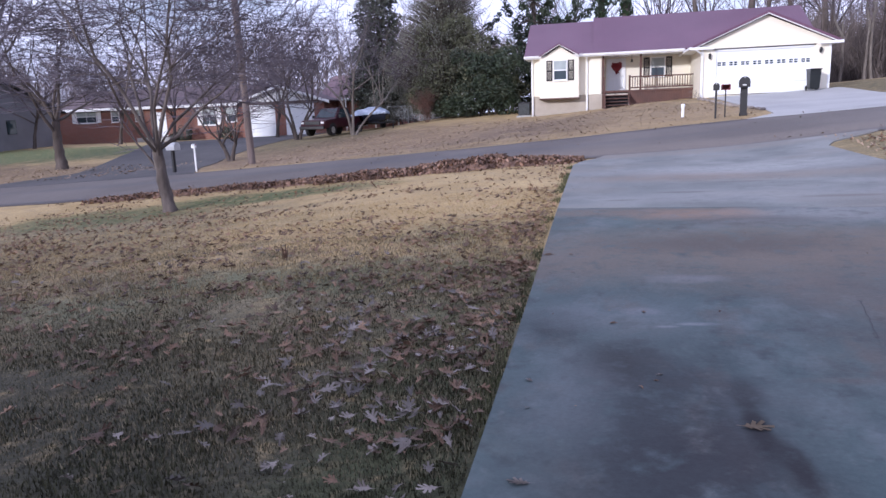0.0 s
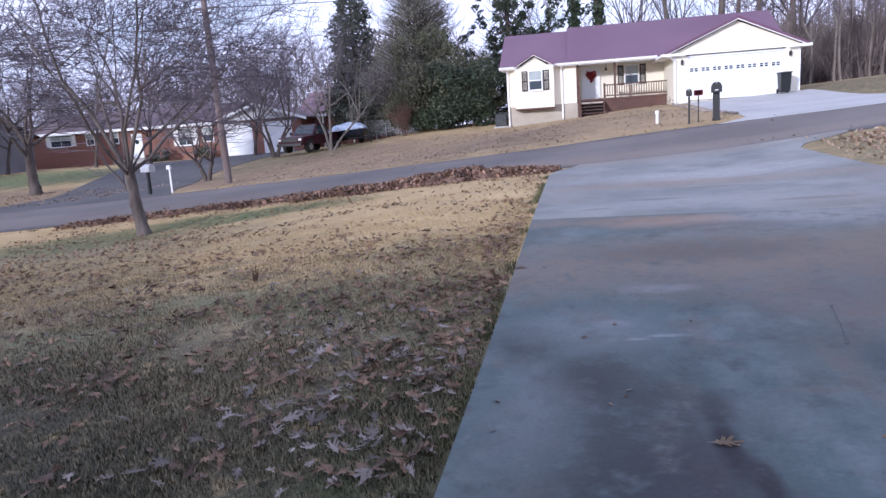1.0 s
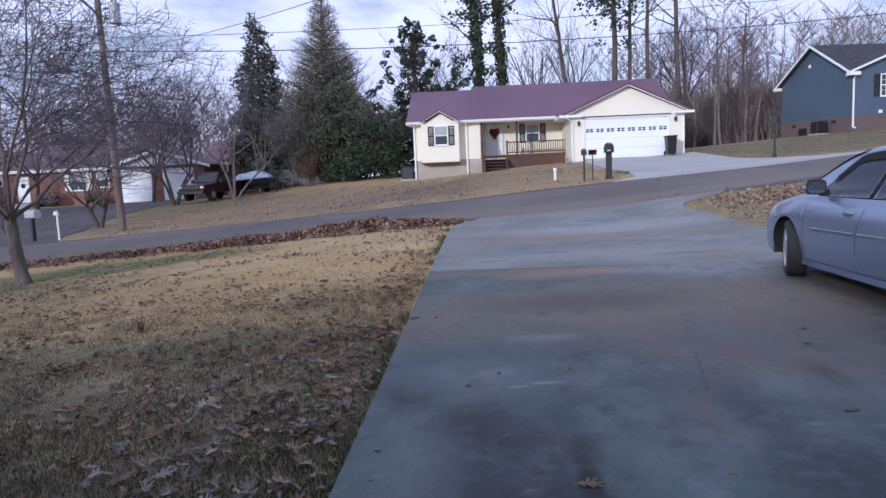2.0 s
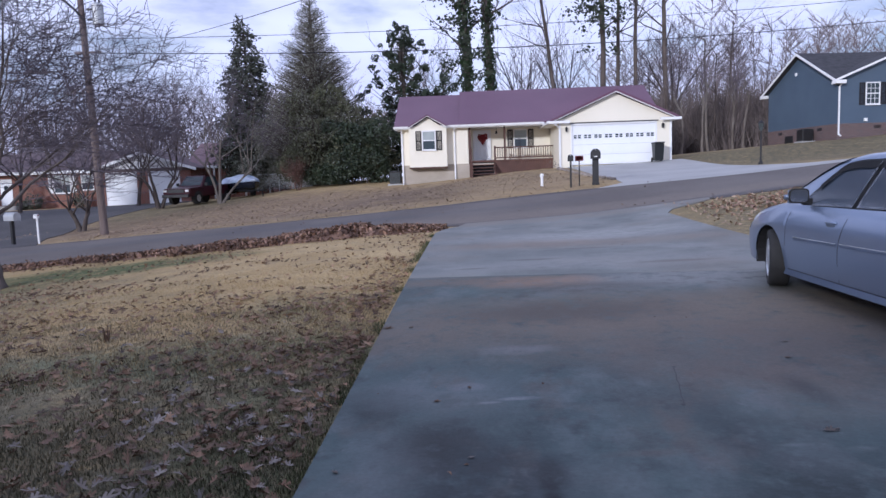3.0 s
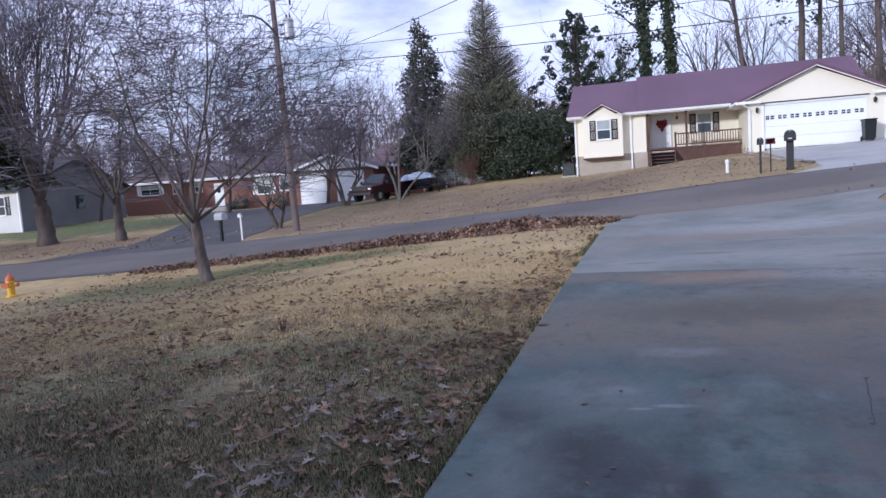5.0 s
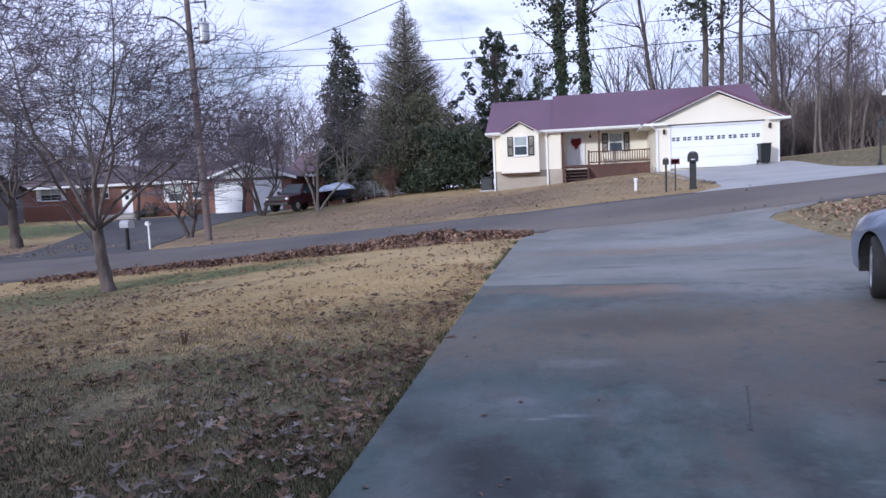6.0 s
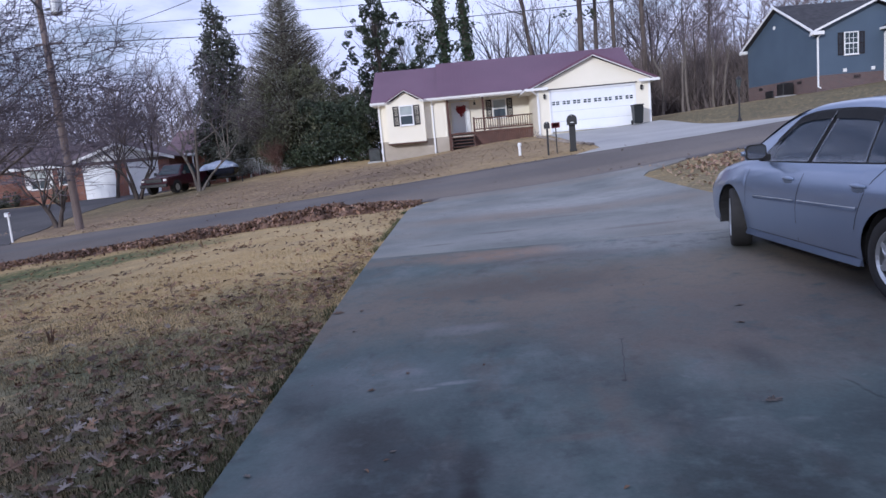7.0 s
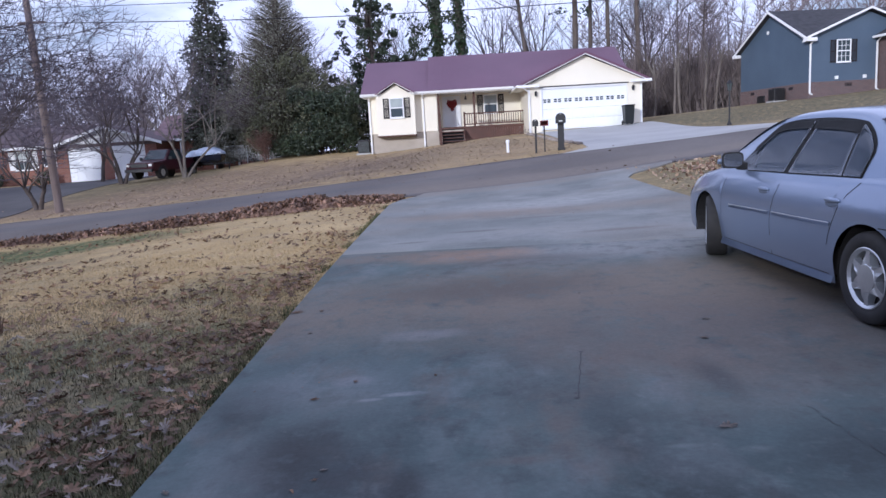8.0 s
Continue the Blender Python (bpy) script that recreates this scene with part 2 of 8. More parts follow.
M_CONCRETE = ground_mat("old_grey_concrete", (0.060, 0.085, 0.087), (0.096, 0.126, 0.124), 0.7, [
    ((0.165, 0.136, 0.106), 0.9, 2.7, 6.75, 4.3, 1.15, 0.6),
    ((0.150, 0.122, 0.100), 0.7, 3.4, 5.2, 1.5, 1.0, 0.7),
    ((0.20, 0.205, 0.20), 1.0, 3.9, 8.7, 2.2, 0.75, 0.4),
    ((0.230, 0.150, 0.100), 0.7, 1.35, 8.95, 0.85, 0.40, 0.6),
    ((0.180, 0.125, 0.092), 0.5, 0.4, 9.25, 0.8, 0.32, 0.6),
    ((0.060, 0.052, 0.046), 0.6, 2.0, 8.35, 0.9, 0.30, 0.7),
    ((0.205, 0.172, 0.130), 0.6, 4.0, 6.9, 1.1, 0.8, 0.7),
    ((0.055, 0.050, 0.046), 0.55, 1.5, 7.1, 1.1, 0.45, 0.7),
    ((0.032, 0.034, 0.038), 0.8, 0.55, 3.0, 0.55, 1.05, 0.7),
    ((0.026, 0.027, 0.030), 0.65, 0.70, 2.5, 0.42, 0.5, 0.7),
    ((0.030, 0.031, 0.032), 0.8, 0.36, 3.75, 0.22, 0.34, 0.7),
    ((0.022, 0.022, 0.024), 0.65, 1.00, 3.38, 0.075, 0.18, 0.7),
    ((0.018, 0.018, 0.020), 1.0, 0.97, 2.95, 0.055, 0.28, 0.6),
    ((0.020, 0.020, 0.022), 1.0, 1.05, 2.60, 0.055, 0.24, 0.6),
    ((0.034, 0.038, 0.040), 0.7, -0.02, 4.45, 0.26, 0.42, 0.7),
    ((0.028, 0.033, 0.034), 0.8, 2.15, 2.95, 0.42, 0.55, 0.7),
    ((0.040, 0.045, 0.047), 0.7, 2.02, 3.75, 0.16, 0.34, 0.7),
    ((0.030, 0.034, 0.036), 0.7, 3.05, 3.3, 0.4, 0.35, 0.7),
    ((0.040, 0.043, 0.044), 0.6, 2.74, 4.42, 0.08, 0.26, 0.8),
    ((0.135, 0.108, 0.096), 0.45, 1.55, 3.55, 0.22, 0.05, 0.7),
    ((0.17, 0.185, 0.19), 0.45, 0.45, 4.7, 0.50, 0.36, 0.8),
    ((0.17, 0.185, 0.19), 0.40, 0.1, 3.35, 0.22, 0.55, 0.8),
    ((0.26, 0.27, 0.28), 0.5, 0.90, 4.51, 0.12, 0.030, 0.6),
    ((0.26, 0.27, 0.28), 0.45, 0.72, 4.46, 0.07, 0.022, 0.6),
    ((0.20, 0.21, 0.22), 0.6, 0.59, 4.80, 0.11, 0.075, 0.6),
    ((0.20, 0.21, 0.21), 0.35, 2.27, 3.57, 0.07, 0.02, 0.8),
    ((0.20, 0.21, 0.21), 0.35, 2.56, 3.49, 0.06, 0.025, 0.8),
    ((0.22, 0.22, 0.22), 0.5, 1.0, 5.7, 0.3, 0.12, 0.6)], 0.72, 34, 0.14, 0.12, [
    ((0.050, 0.056, 0.058), 0.6, 0.8, 0.51, 0.67, (1, 0.9, 1)),
    ((0.165, 0.180, 0.182), 0.45, 1.2, 0.55, 0.70, (1, 0.8, 1)),
    ((0.130, 0.104, 0.086), 0.45, 0.7, 0.53, 0.68, (1, 0.9, 1)),
    ((0.045, 0.048, 0.050), 0.6, 4.5, 0.55, 0.68, (1, 0.8, 1)),
    ((0.150, 0.168, 0.172), 0.55, 2.3, 0.53, 0.66, (1, 0.7, 1)),
    ((0.120, 0.098, 0.084), 0.55, 1.9, 0.54, 0.66, (1, 0.6, 1)),
    ((0.19, 0.20, 0.20), 0.35, 11.0, 0.62, 0.74, (1, 0.9, 1)),
    ((0.035, 0.036, 0.038), 0.5, 24.0, 0.68, 0.76, (1, 1, 1))], 0.28)
M_CONCRETE2 = ground_mat("newer_pale_concrete", (0.150, 0.160, 0.155), (0.215, 0.222, 0.212), 0.8, [
    ((0.32, 0.32, 0.31), 0.35, 2.8, 10.6, 2.6, 0.6, 0.8),
    ((0.10, 0.095, 0.09), 0.7, 1.6, 11.2, 0.35, 0.10, 0.6),
    ((0.10, 0.095, 0.09), 0.6, 2.6, 12.6, 0.5, 0.12, 0.6),
    ((0.10, 0.095, 0.09), 0.6, 0.6, 10.4, 0.25, 0.08, 0.6),
    ((0.12, 0.10, 0.085), 0.6, 3.6, 10.3, 0.6, 0.12, 0.6),
    ((0.23, 0.18, 0.14), 0.6, 2.2, 13.6, 2.6, 0.7, 0.7),
    ((0.36, 0.36, 0.35), 0.5, 3.2, 15.0, 2.6, 0.9, 0.6),
    ((0.22, 0.19, 0.16), 0.6, 3.0, 19.2, 3.6, 0.5, 0.6)], 0.7, 30, 0.14, 0.12, [
    ((0.12, 0.122, 0.115), 0.5, 0.7, 0.5, 0.68, (0.8, 0.8, 1)),
    ((0.34, 0.34, 0.325), 0.4, 1.1, 0.52, 0.7, (0.8, 0.8, 1)),
    ((0.16, 0.125, 0.095), 0.5, 0.5, 0.5, 0.7, (0.8, 0.8, 1)),
    ((0.085, 0.082, 0.078), 0.5, 3.2, 0.60, 0.72, (0.8, 0.7, 1))], 0.3)
M_SLAB_FAR = ground_mat("pale_concrete", (0.325, 0.32, 0.31), (0.39, 0.385, 0.37), 0.5, [], 0.7, 20, 0.08, 0.1)
M_ASPHALT = ground_mat("worn_asphalt", (0.108, 0.093, 0.084), (0.142, 0.124, 0.111), 0.35, [
    ((0.19, 0.16, 0.13), 0.6, 3.0, 20.4, 9.0, 0.8, 0.5),
    ((0.085, 0.085, 0.088), 0.6, -10, 22.5, 14, 0.5, 0.5)], 0.85, 60, 0.22, 0.3)
M_ASPHALT2 = ground_mat("dark_drive_asphalt", (0.054, 0.050, 0.050), (0.080, 0.074, 0.073), 0.3, [], 0.8, 50, 0.2, 0.3)

M_YELLOW = ribbed(mat("cream_vinyl_siding", (0.82, 0.770, 0.63), (0.86, 0.805, 0.67), 0.6, 0.55, bump=0, grain=0.05), "Z", 0.11, 0.5, 0.012)
M_BLUE = ribbed(mat("slate_blue_vinyl_siding", (0.074, 0.106, 0.152), (0.085, 0.120, 0.168), 0.6, 0.55, bump=0, grain=0.05), "Z", 0.11, 0.5, 0.012)
M_WHITESIDE = ribbed(mat("off_white_siding", (0.60, 0.60, 0.58), (0.68, 0.68, 0.66), 0.6, 0.6, bump=0, grain=0.06), "Z", 0.13, 0.5, 0.012)
M_GREYSIDE = ribbed(mat("grey_siding", (0.15, 0.15, 0.165), (0.19, 0.19, 0.205), 0.6, 0.6, bump=0, grain=0.06), "Z", 0.13, 0.5, 0.012)
M_WHITE = mat("white_paint", (0.78, 0.78, 0.78), (0.84, 0.84, 0.83), 1.0, 0.5, grain=0.05, bump=0.03)
M_DOORWHITE = mat("white_steel_door", (0.80, 0.82, 0.84), (0.84, 0.85, 0.86), 1.0, 0.4, grain=0.03, bump=0.02)
M_FOUND = mat("painted_block_foundation", (0.38, 0.335, 0.275), (0.46, 0.405, 0.335), 1.2, 0.85, grain=0.1)
M_MAROON = ribbed(mat("maroon_metal_roof", (0.112, 0.052, 0.086), (0.130, 0.061, 0.098), 0.4, 0.42, bump=0, grain=0.06, spec=0.5), "X", 0.23, 0.35, 0.012)
M_MAROON2 = ribbed(mat("maroon_metal_roof_side", (0.112, 0.052, 0.086), (0.130, 0.061, 0.098), 0.4, 0.42, bump=0, grain=0.06, spec=0.5), "Y", 0.23, 0.35, 0.012)
M_SHINGLE = ribbed(mat("charcoal_shingles", (0.030, 0.030, 0.036), (0.050, 0.049, 0.055), 3.0, 0.9, fine=25, bump=0, grain=0.4), "Z", 0.08, 0.6, 0.008)
M_SHINGLE_MAUVE = ribbed(mat("faded_mauve_shingles", (0.19, 0.125, 0.135), (0.25, 0.17, 0.18), 2.0, 0.9, fine=25, bump=0, grain=0.2), "Z", 0.08, 0.5, 0.008)
M_SHINGLE_RED = ribbed(mat("brown_red_shingles", (0.105, 0.075, 0.080), (0.145, 0.108, 0.114), 2.0, 0.9, fine=25, bump=0, grain=0.3), "Z", 0.08, 0.6, 0.008)
M_SHUTTER = mat("dark_shutter_paint", (0.014, 0.011, 0.014), (0.020, 0.016, 0.019), 2, 0.7, grain=0.1)
M_STAIN = mat("brown_stained_wood", (0.075, 0.036, 0.027), (0.108, 0.052, 0.038), 2.5, 0.7, grain=0.25)
M_RAIL = mat("tan_stained_rail", (0.105, 0.058, 0.034), (0.15, 0.085, 0.05), 2.5, 0.65, grain=0.2)
M_WREATH = mat("deep_red_wreath", (0.17, 0.016, 0.022), (0.26, 0.03, 0.036), 20, 0.8, grain=0.4)
M_BRICK = brick_mat("red_brown_brick", (0.26, 0.095, 0.06), (0.20, 0.07, 0.05), (0.25, 0.20, 0.17))
M_BRICK_DARK = brick_mat("mottled_brown_brick", (0.14, 0.085, 0.078), (0.10, 0.070, 0.068), (0.17, 0.15, 0.145))
M_PANE = glass_mat("window_glass", (0.03, 0.045, 0.05))
M_BLIND = mat("drawn_window_blind", (0.30, 0.34, 0.34), (0.38, 0.42, 0.41), 2, 0.3, grain=0.1)
M_BLACK = mat("black_plastic", (0.010, 0.010, 0.012), (0.016, 0.016, 0.018), 4, 0.55, grain=0.1)
M_DKMETAL = mat("dark_painted_metal", (0.018, 0.018, 0.02), (0.028, 0.027, 0.028), 4, 0.5, 0.3, grain=0.15)
M_GALV = mat("grey_galvanised_metal", (0.38, 0.39, 0.40), (0.48, 0.49, 0.5), 3, 0.45, 0.6, grain=0.12)
M_POLE_GREY = mat("silvered_pole_wood", (0.15, 0.13, 0.12), (0.22, 0.195, 0.18), 1.2, 0.9, fine=14, bump=0.5, grain=0.3, stretch=(4, 4, 0.6))
M_POLE = mat("weathered_pole_wood", (0.115, 0.086, 0.076), (0.18, 0.142, 0.13), 1.2, 0.9, fine=14, bump=0.5, grain=0.35, stretch=(4, 4, 0.6))
M_LOUVRE = mat("dull_green_grey_louvres", (0.06, 0.075, 0.075), (0.09, 0.105, 0.105), 4, 0.5, 0.2, grain=0.1)
M_BIN = mat("dark_green_bin_plastic", (0.006, 0.008, 0.009), (0.009, 0.012, 0.013), 3, 0.5, grain=0.08)
M_RED = mat("red_enamel", (0.17, 0.016, 0.024), (0.22, 0.024, 0.03), 3, 0.45, grain=0.1)
M_HYDRANT = mat("yellow_hydrant_paint", (0.62, 0.36, 0.02), (0.70, 0.43, 0.04), 6, 0.5, grain=0.15)
M_HYDCAP = mat("orange_red_cap_paint", (0.45, 0.10, 0.03), (0.52, 0.14, 0.04), 6, 0.5, grain=0.15)
M_BARK = mat("grey_brown_bark", (0.055, 0.043, 0.037), (0.115, 0.093, 0.080), 2.0, 0.95, fine=18, bump=0.8, grain=0.4, stretch=(1, 1, 0.35))
M_BARK_MID = mat("grey_ridged_bark", (0.064, 0.051, 0.046), (0.140, 0.116, 0.104), 3.0, 0.95, fine=16, bump=0.9, grain=0.45, stretch=(1, 1, 0.3))
M_BARK_PALE = mat("pale_lichened_bark", (0.11, 0.093, 0.08), (0.19, 0.168, 0.145), 3.0, 0.95, fine=20, bump=0.7, grain=0.35, stretch=(1, 1, 0.35))
M_TWIG = mat("thin_grey_twigs", (0.080, 0.068, 0.082), (0.148, 0.128, 0.150), 0.6, 0.9, bump=0, island=0.35)
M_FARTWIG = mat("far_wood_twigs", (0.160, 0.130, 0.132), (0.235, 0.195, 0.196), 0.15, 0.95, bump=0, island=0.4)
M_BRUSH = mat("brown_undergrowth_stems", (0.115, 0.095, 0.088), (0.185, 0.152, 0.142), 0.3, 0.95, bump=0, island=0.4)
M_SPRUCE = mat("dark_spruce_needles", (0.068, 0.078, 0.060), (0.112, 0.120, 0.094), 0.8, 0.8, bump=0, island=0.4)
M_TANLEAF = mat("tan_dry_leaf", (0.20, 0.15, 0.095), (0.27, 0.205, 0.135), 8, 0.7, fine=60, bump=0.1)
M_CEDAR = mat("grey_green_cedar", (0.175, 0.175, 0.140), (0.245, 0.238, 0.195), 0.6, 0.9, bump=0, island=0.2)
M_MAGNOLIA = mat("glossy_magnolia_leaves", (0.030, 0.044, 0.026), (0.050, 0.068, 0.038), 0.8, 0.5, bump=0, island=0.4)
M_THICKET = mat("olive_thicket_leaves", (0.085, 0.092, 0.054), (0.135, 0.136, 0.084), 0.5, 0.9, bump=0, island=0.3)
M_IVY = mat("ivy_leaves", (0.020, 0.040, 0.014), (0.034, 0.062, 0.020), 0.8, 0.5, bump=0, island=0.5)
M_REDBUSH = mat("reddish_brown_twigs", (0.12, 0.068, 0.052), (0.17, 0.095, 0.074), 0.8, 0.9, bump=0, island=0.4)
M_PINE = mat("pine_needles", (0.034, 0.045, 0.027), (0.055, 0.068, 0.040), 0.6, 0.8, bump=0, island=0.5)
M_LEAF = mat("dry_oak_leaves", (0.074, 0.043, 0.026), (0.175, 0.107, 0.064), 1.5, 0.75, fine=60, bump=0.1, island=0.6)
M_LEAF2 = mat("pale_curled_leaves", (0.105, 0.088, 0.075), (0.215, 0.185, 0.160), 2.5, 0.7, fine=60, bump=0.1, island=0.5)
M_MIDLEAF = mat("brown_lawn_leaves", (0.14, 0.082, 0.046), (0.26, 0.165, 0.098), 1.5, 0.8, fine=60, bump=0.1, island=0.5)
M_FARLEAF = mat("leaf_litter", (0.23, 0.165, 0.108), (0.37, 0.270, 0.180), 0.8, 0.8, bump=0, island=0.35)
M_PILE = mat("heaped_brown_leaves", (0.150, 0.088, 0.062), (0.245, 0.155, 0.112), 1.5, 0.8, bump=0.1, island=0.6)
# grass nearest the house; some of its shade is in the dark colour
M_BLADE = mat("shaded_lawn_blades", (0.029, 0.031, 0.012), (0.058, 0.052, 0.024), 0.9, 0.9, bump=0, island=0.45)
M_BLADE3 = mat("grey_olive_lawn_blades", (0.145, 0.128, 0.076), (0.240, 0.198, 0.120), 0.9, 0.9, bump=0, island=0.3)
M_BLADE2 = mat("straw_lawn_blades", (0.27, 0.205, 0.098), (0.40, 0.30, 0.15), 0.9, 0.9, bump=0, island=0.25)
M_CARPAINT = mat("silver_blue_car_paint", (0.192, 0.240, 0.346), (0.202, 0.250, 0.356), 2, 0.30, 0.55, bump=0, grain=0.02, spec=0.6)
M_CARPAINT.node_tree.nodes["Principled BSDF"].inputs["Coat Weight"].default_value = 0.7
M_CARPAINT.node_tree.nodes["Principled BSDF"].inputs["Coat Roughness"].default_value = 0.06
M_CARSHADE = mat("shaded_handle_cup", (0.08, 0.10, 0.14), (0.09, 0.11, 0.15), 4, 0.4, bump=0, grain=0.05)
# part of the sky's reflection is put into this pale blue base
M_CARGLASS = glass_mat("sky_tinted_car_glass", (0.062, 0.080, 0.115), 0.02)
M_CARGLASS.node_tree.nodes["Principled BSDF"].inputs["IOR"].default_value = 1.75
# near-black base stands in for the house behind mirrored in this pane
M_REARGLASS = glass_mat("dark_rear_glass", (0.006, 0.006, 0.016), 0.08)
M_REARGLASS.node_tree.nodes["Principled BSDF"].inputs["Specular IOR Level"].default_value = 0.12
M_MIRROR = mat("silvered_mirror", (0.55, 0.56, 0.58), (0.58, 0.59, 0.60), 4, 0.05, 1.0, bump=0, grain=0.02)
M_TRIM = mat("black_rubber_trim", (0.012, 0.012, 0.013), (0.018, 0.018, 0.019), 6, 0.55, grain=0.1)
M_TYRE = mat("tyre_rubber", (0.014, 0.014, 0.015), (0.022, 0.021, 0.021), 8, 0.8, grain=0.15)
M_ALLOY = mat("silver_alloy", (0.50, 0.52, 0.54), (0.58, 0.60, 0.62), 6, 0.30, 0.8, bump=0, grain=0.06)
M_TAIL = mat("red_tail_lens", (0.16, 0.008, 0.012), (0.22, 0.012, 0.016), 12, 0.12, bump=0, grain=0.15)
M_CLEAR = mat("pale_lens_and_glint", (0.5, 0.52, 0.55), (0.6, 0.62, 0.65), 8, 0.1, bump=0, grain=0.1)
M_TRUCK = mat("maroon_truck_paint", (0.040, 0.009, 0.015), (0.055, 0.012, 0.019), 2, 0.28, 0.2, bump=0, grain=0.05)
M_TARP = mat("blue_white_boat_cover", (0.28, 0.35, 0.46), (0.56, 0.61, 0.70), 1.6, 0.7, fine=9, bump=0.5, grain=0.15)
M_HULL = mat("navy_boat_hull", (0.012, 0.016, 0.03), (0.02, 0.024, 0.042), 2, 0.25, bump=0, grain=0.05)
M_STONE = mat("border_stone", (0.20, 0.17, 0.145), (0.30, 0.26, 0.22), 4, 0.9, grain=0.3)
M_OWN = brick_mat("own_house_brick", (0.30, 0.13, 0.09), (0.24, 0.10, 0.075), (0.4, 0.37, 0.33))

# ---- building helpers ----
def thing(name, x, y, z, rz, label, category, group="", kind=""):
    ob = new(name)
    ob.empty_display_size = 0.2
    ob.matrix_basis = pose(x, y, z, 0, 0, rz)
    return tagged(ob, label, category, group, kind)


def part(name, bm, material, parent, label="", smooth=False):
    me = bpy.data.meshes.new(name)
    bmesh.ops.recalc_face_normals(bm, faces=bm.faces)
    bm.to_mesh(me)
    bm.free()
    if smooth:
        me.polygons.foreach_set("use_smooth", [True] * len(me.polygons))
    me.materials.append(material)
    ob = new(name, me)
    ob.parent = parent
    return tagged(ob, label)


def raw(name, verts, faces, material, parent=None, label="", smooth=False):
    me = bpy.data.meshes.new(name)
    me.from_pydata(verts, [], faces)
    me.update()
    if smooth:
        me.polygons.foreach_set("use_smooth", [True] * len(me.polygons))
    me.materials.append(material)
    ob = new(name, me)
    ob.parent = parent
    return tagged(ob, label)


def box(bm, x0, y0, z0, x1, y1, z1, bevel=0.0, m=None):
    r = bmesh.ops.create_cube(bm, size=1)
    mm = Matrix.Translation(((x0 + x1) / 2, (y0 + y1) / 2, (z0 + z1) / 2)) @ Matrix.Diagonal((abs(x1 - x0), abs(y1 - y0), abs(z1 - z0), 1))
    bmesh.ops.transform(bm, matrix=(m @ mm) if m else mm, verts=r["verts"])
    if bevel:
        edges = {e for v in r["verts"] for e in v.link_edges}
        bmesh.ops.bevel(bm, geom=list(edges), offset=bevel, segments=1, affect="EDGES")
    return bm


def one_box(*a, **k):
    return box(bmesh.new(), *a, **k)


def tube(bm, p0, p1, r0, r1=None, seg=8, caps=True):
    p0, p1 = Vector(p0), Vector(p1)
    d = p1 - p0
    r1 = r0 if r1 is None else r1
    r = bmesh.ops.create_cone(bm, cap_ends=caps, segments=seg, radius1=r0, radius2=r1, depth=d.length)
    m = Matrix.Translation((p0 + p1) / 2) @ d.to_track_quat("Z", "Y").to_matrix().to_4x4()
    bmesh.ops.transform(bm, matrix=m, verts=r["verts"])
    return bm


def one_tube(*a, **k):
    return tube(bmesh.new(), *a, **k)


def prism(pts, y0, y1):
    """An (x, z) outline pushed from y0 to y1."""
    bm = bmesh.new()
    a = [bm.verts.new((x, y0, z)) for x, z in pts]
    b = [bm.verts.new((x, y1, z)) for x, z in pts]
    bm.faces.new(a)
    bm.faces.new(b[::-1])
    for i in range(len(pts)):
        j = (i + 1) % len(pts)
        bm.faces.new((a[i], b[i], b[j], a[j]))
    return bm


def slab(corners, thick):
    """A flat panel through four corners, thickened downwards along its normal."""
    bm = bmesh.new()
    c = [Vector(p) for p in corners]
    n = (c[1] - c[0]).cross(c[2] - c[0]).normalized()
    n = n if n.z > 0 else -n
    a = [bm.verts.new(p) for p in c]
    b = [bm.verts.new(p - n * thick) for p in c]
    bm.faces.new(a)
    bm.faces.new(b[::-1])
    for i in range(len(c)):
        j = (i + 1) % len(c)
        bm.faces.new((a[i], b[i], b[j], a[j]))
    return bm


def lathe(profile, seg=20, m=None):
    """A ring of (radius, height) turned round z."""
    bm = bmesh.new()
    rings = []
    for r, z in profile:
        rings.append([bm.verts.new((r * math.cos(a), r * math.sin(a), z)) for a in [2 * math.pi * k / seg for k in range(seg)]])
    for p, q in zip(rings, rings[1:]):
        for k in range(seg):
            bm.faces.new((p[k], p[(k + 1) % seg], q[(k + 1) % seg], q[k]))
    bm.faces.new(rings[0][::-1])
    bm.faces.new(rings[-1])
    if m:
        bmesh.ops.transform(bm, matrix=m, verts=bm.verts)
    return bm


# ---- terrain ----
XN = [-60, -30, -18, -9, -2, 4, 11, 24, 60]
YN = [-12, 3, 9, 15, 20, 25.5, 33, 40, 50, 75]
HEIGHTS = np.array([
    [-2.0, -2.12, -2.05, -1.87, -1.62, -1.27, -0.73, -0.34, -0.0, -0.0],
    [-1.38, -1.6, -1.63, -1.54, -1.38, -1.08, -0.7, -0.26, 0.14, 0.11],
    [-0.91, -1.11, -1.23, -1.22, -0.93, -0.57, -0.46, 0.09, 0.47, 0.83],
    [-0.43, -0.52, -0.53, -0.65, -0.35, -0.05, 0.09, 0.67, 1.42, 1.53],
    [-0.04, -0.1, 0.01, 0.06, 0.08, 0.43, 0.84, 1.17, 1.63, 1.95],
    [0.31, 0.11, 0.18, 0.21, 0.41, 0.93, 1.37, 1.78, 1.76, 2.2],
    [0.54, 0.15, 0.27, 0.76, 1.13, 1.39, 1.59, 2.08, 2.34, 2.43],
    [0.94, 0.87, 1.14, 1.67, 2.17, 2.54, 2.45, 2.97, 3.22, 3.0],
    [2.5, 2.9, 3.07, 3.25, 3.44, 3.7, 4.29, 5.18, 6.24, 6.38]])


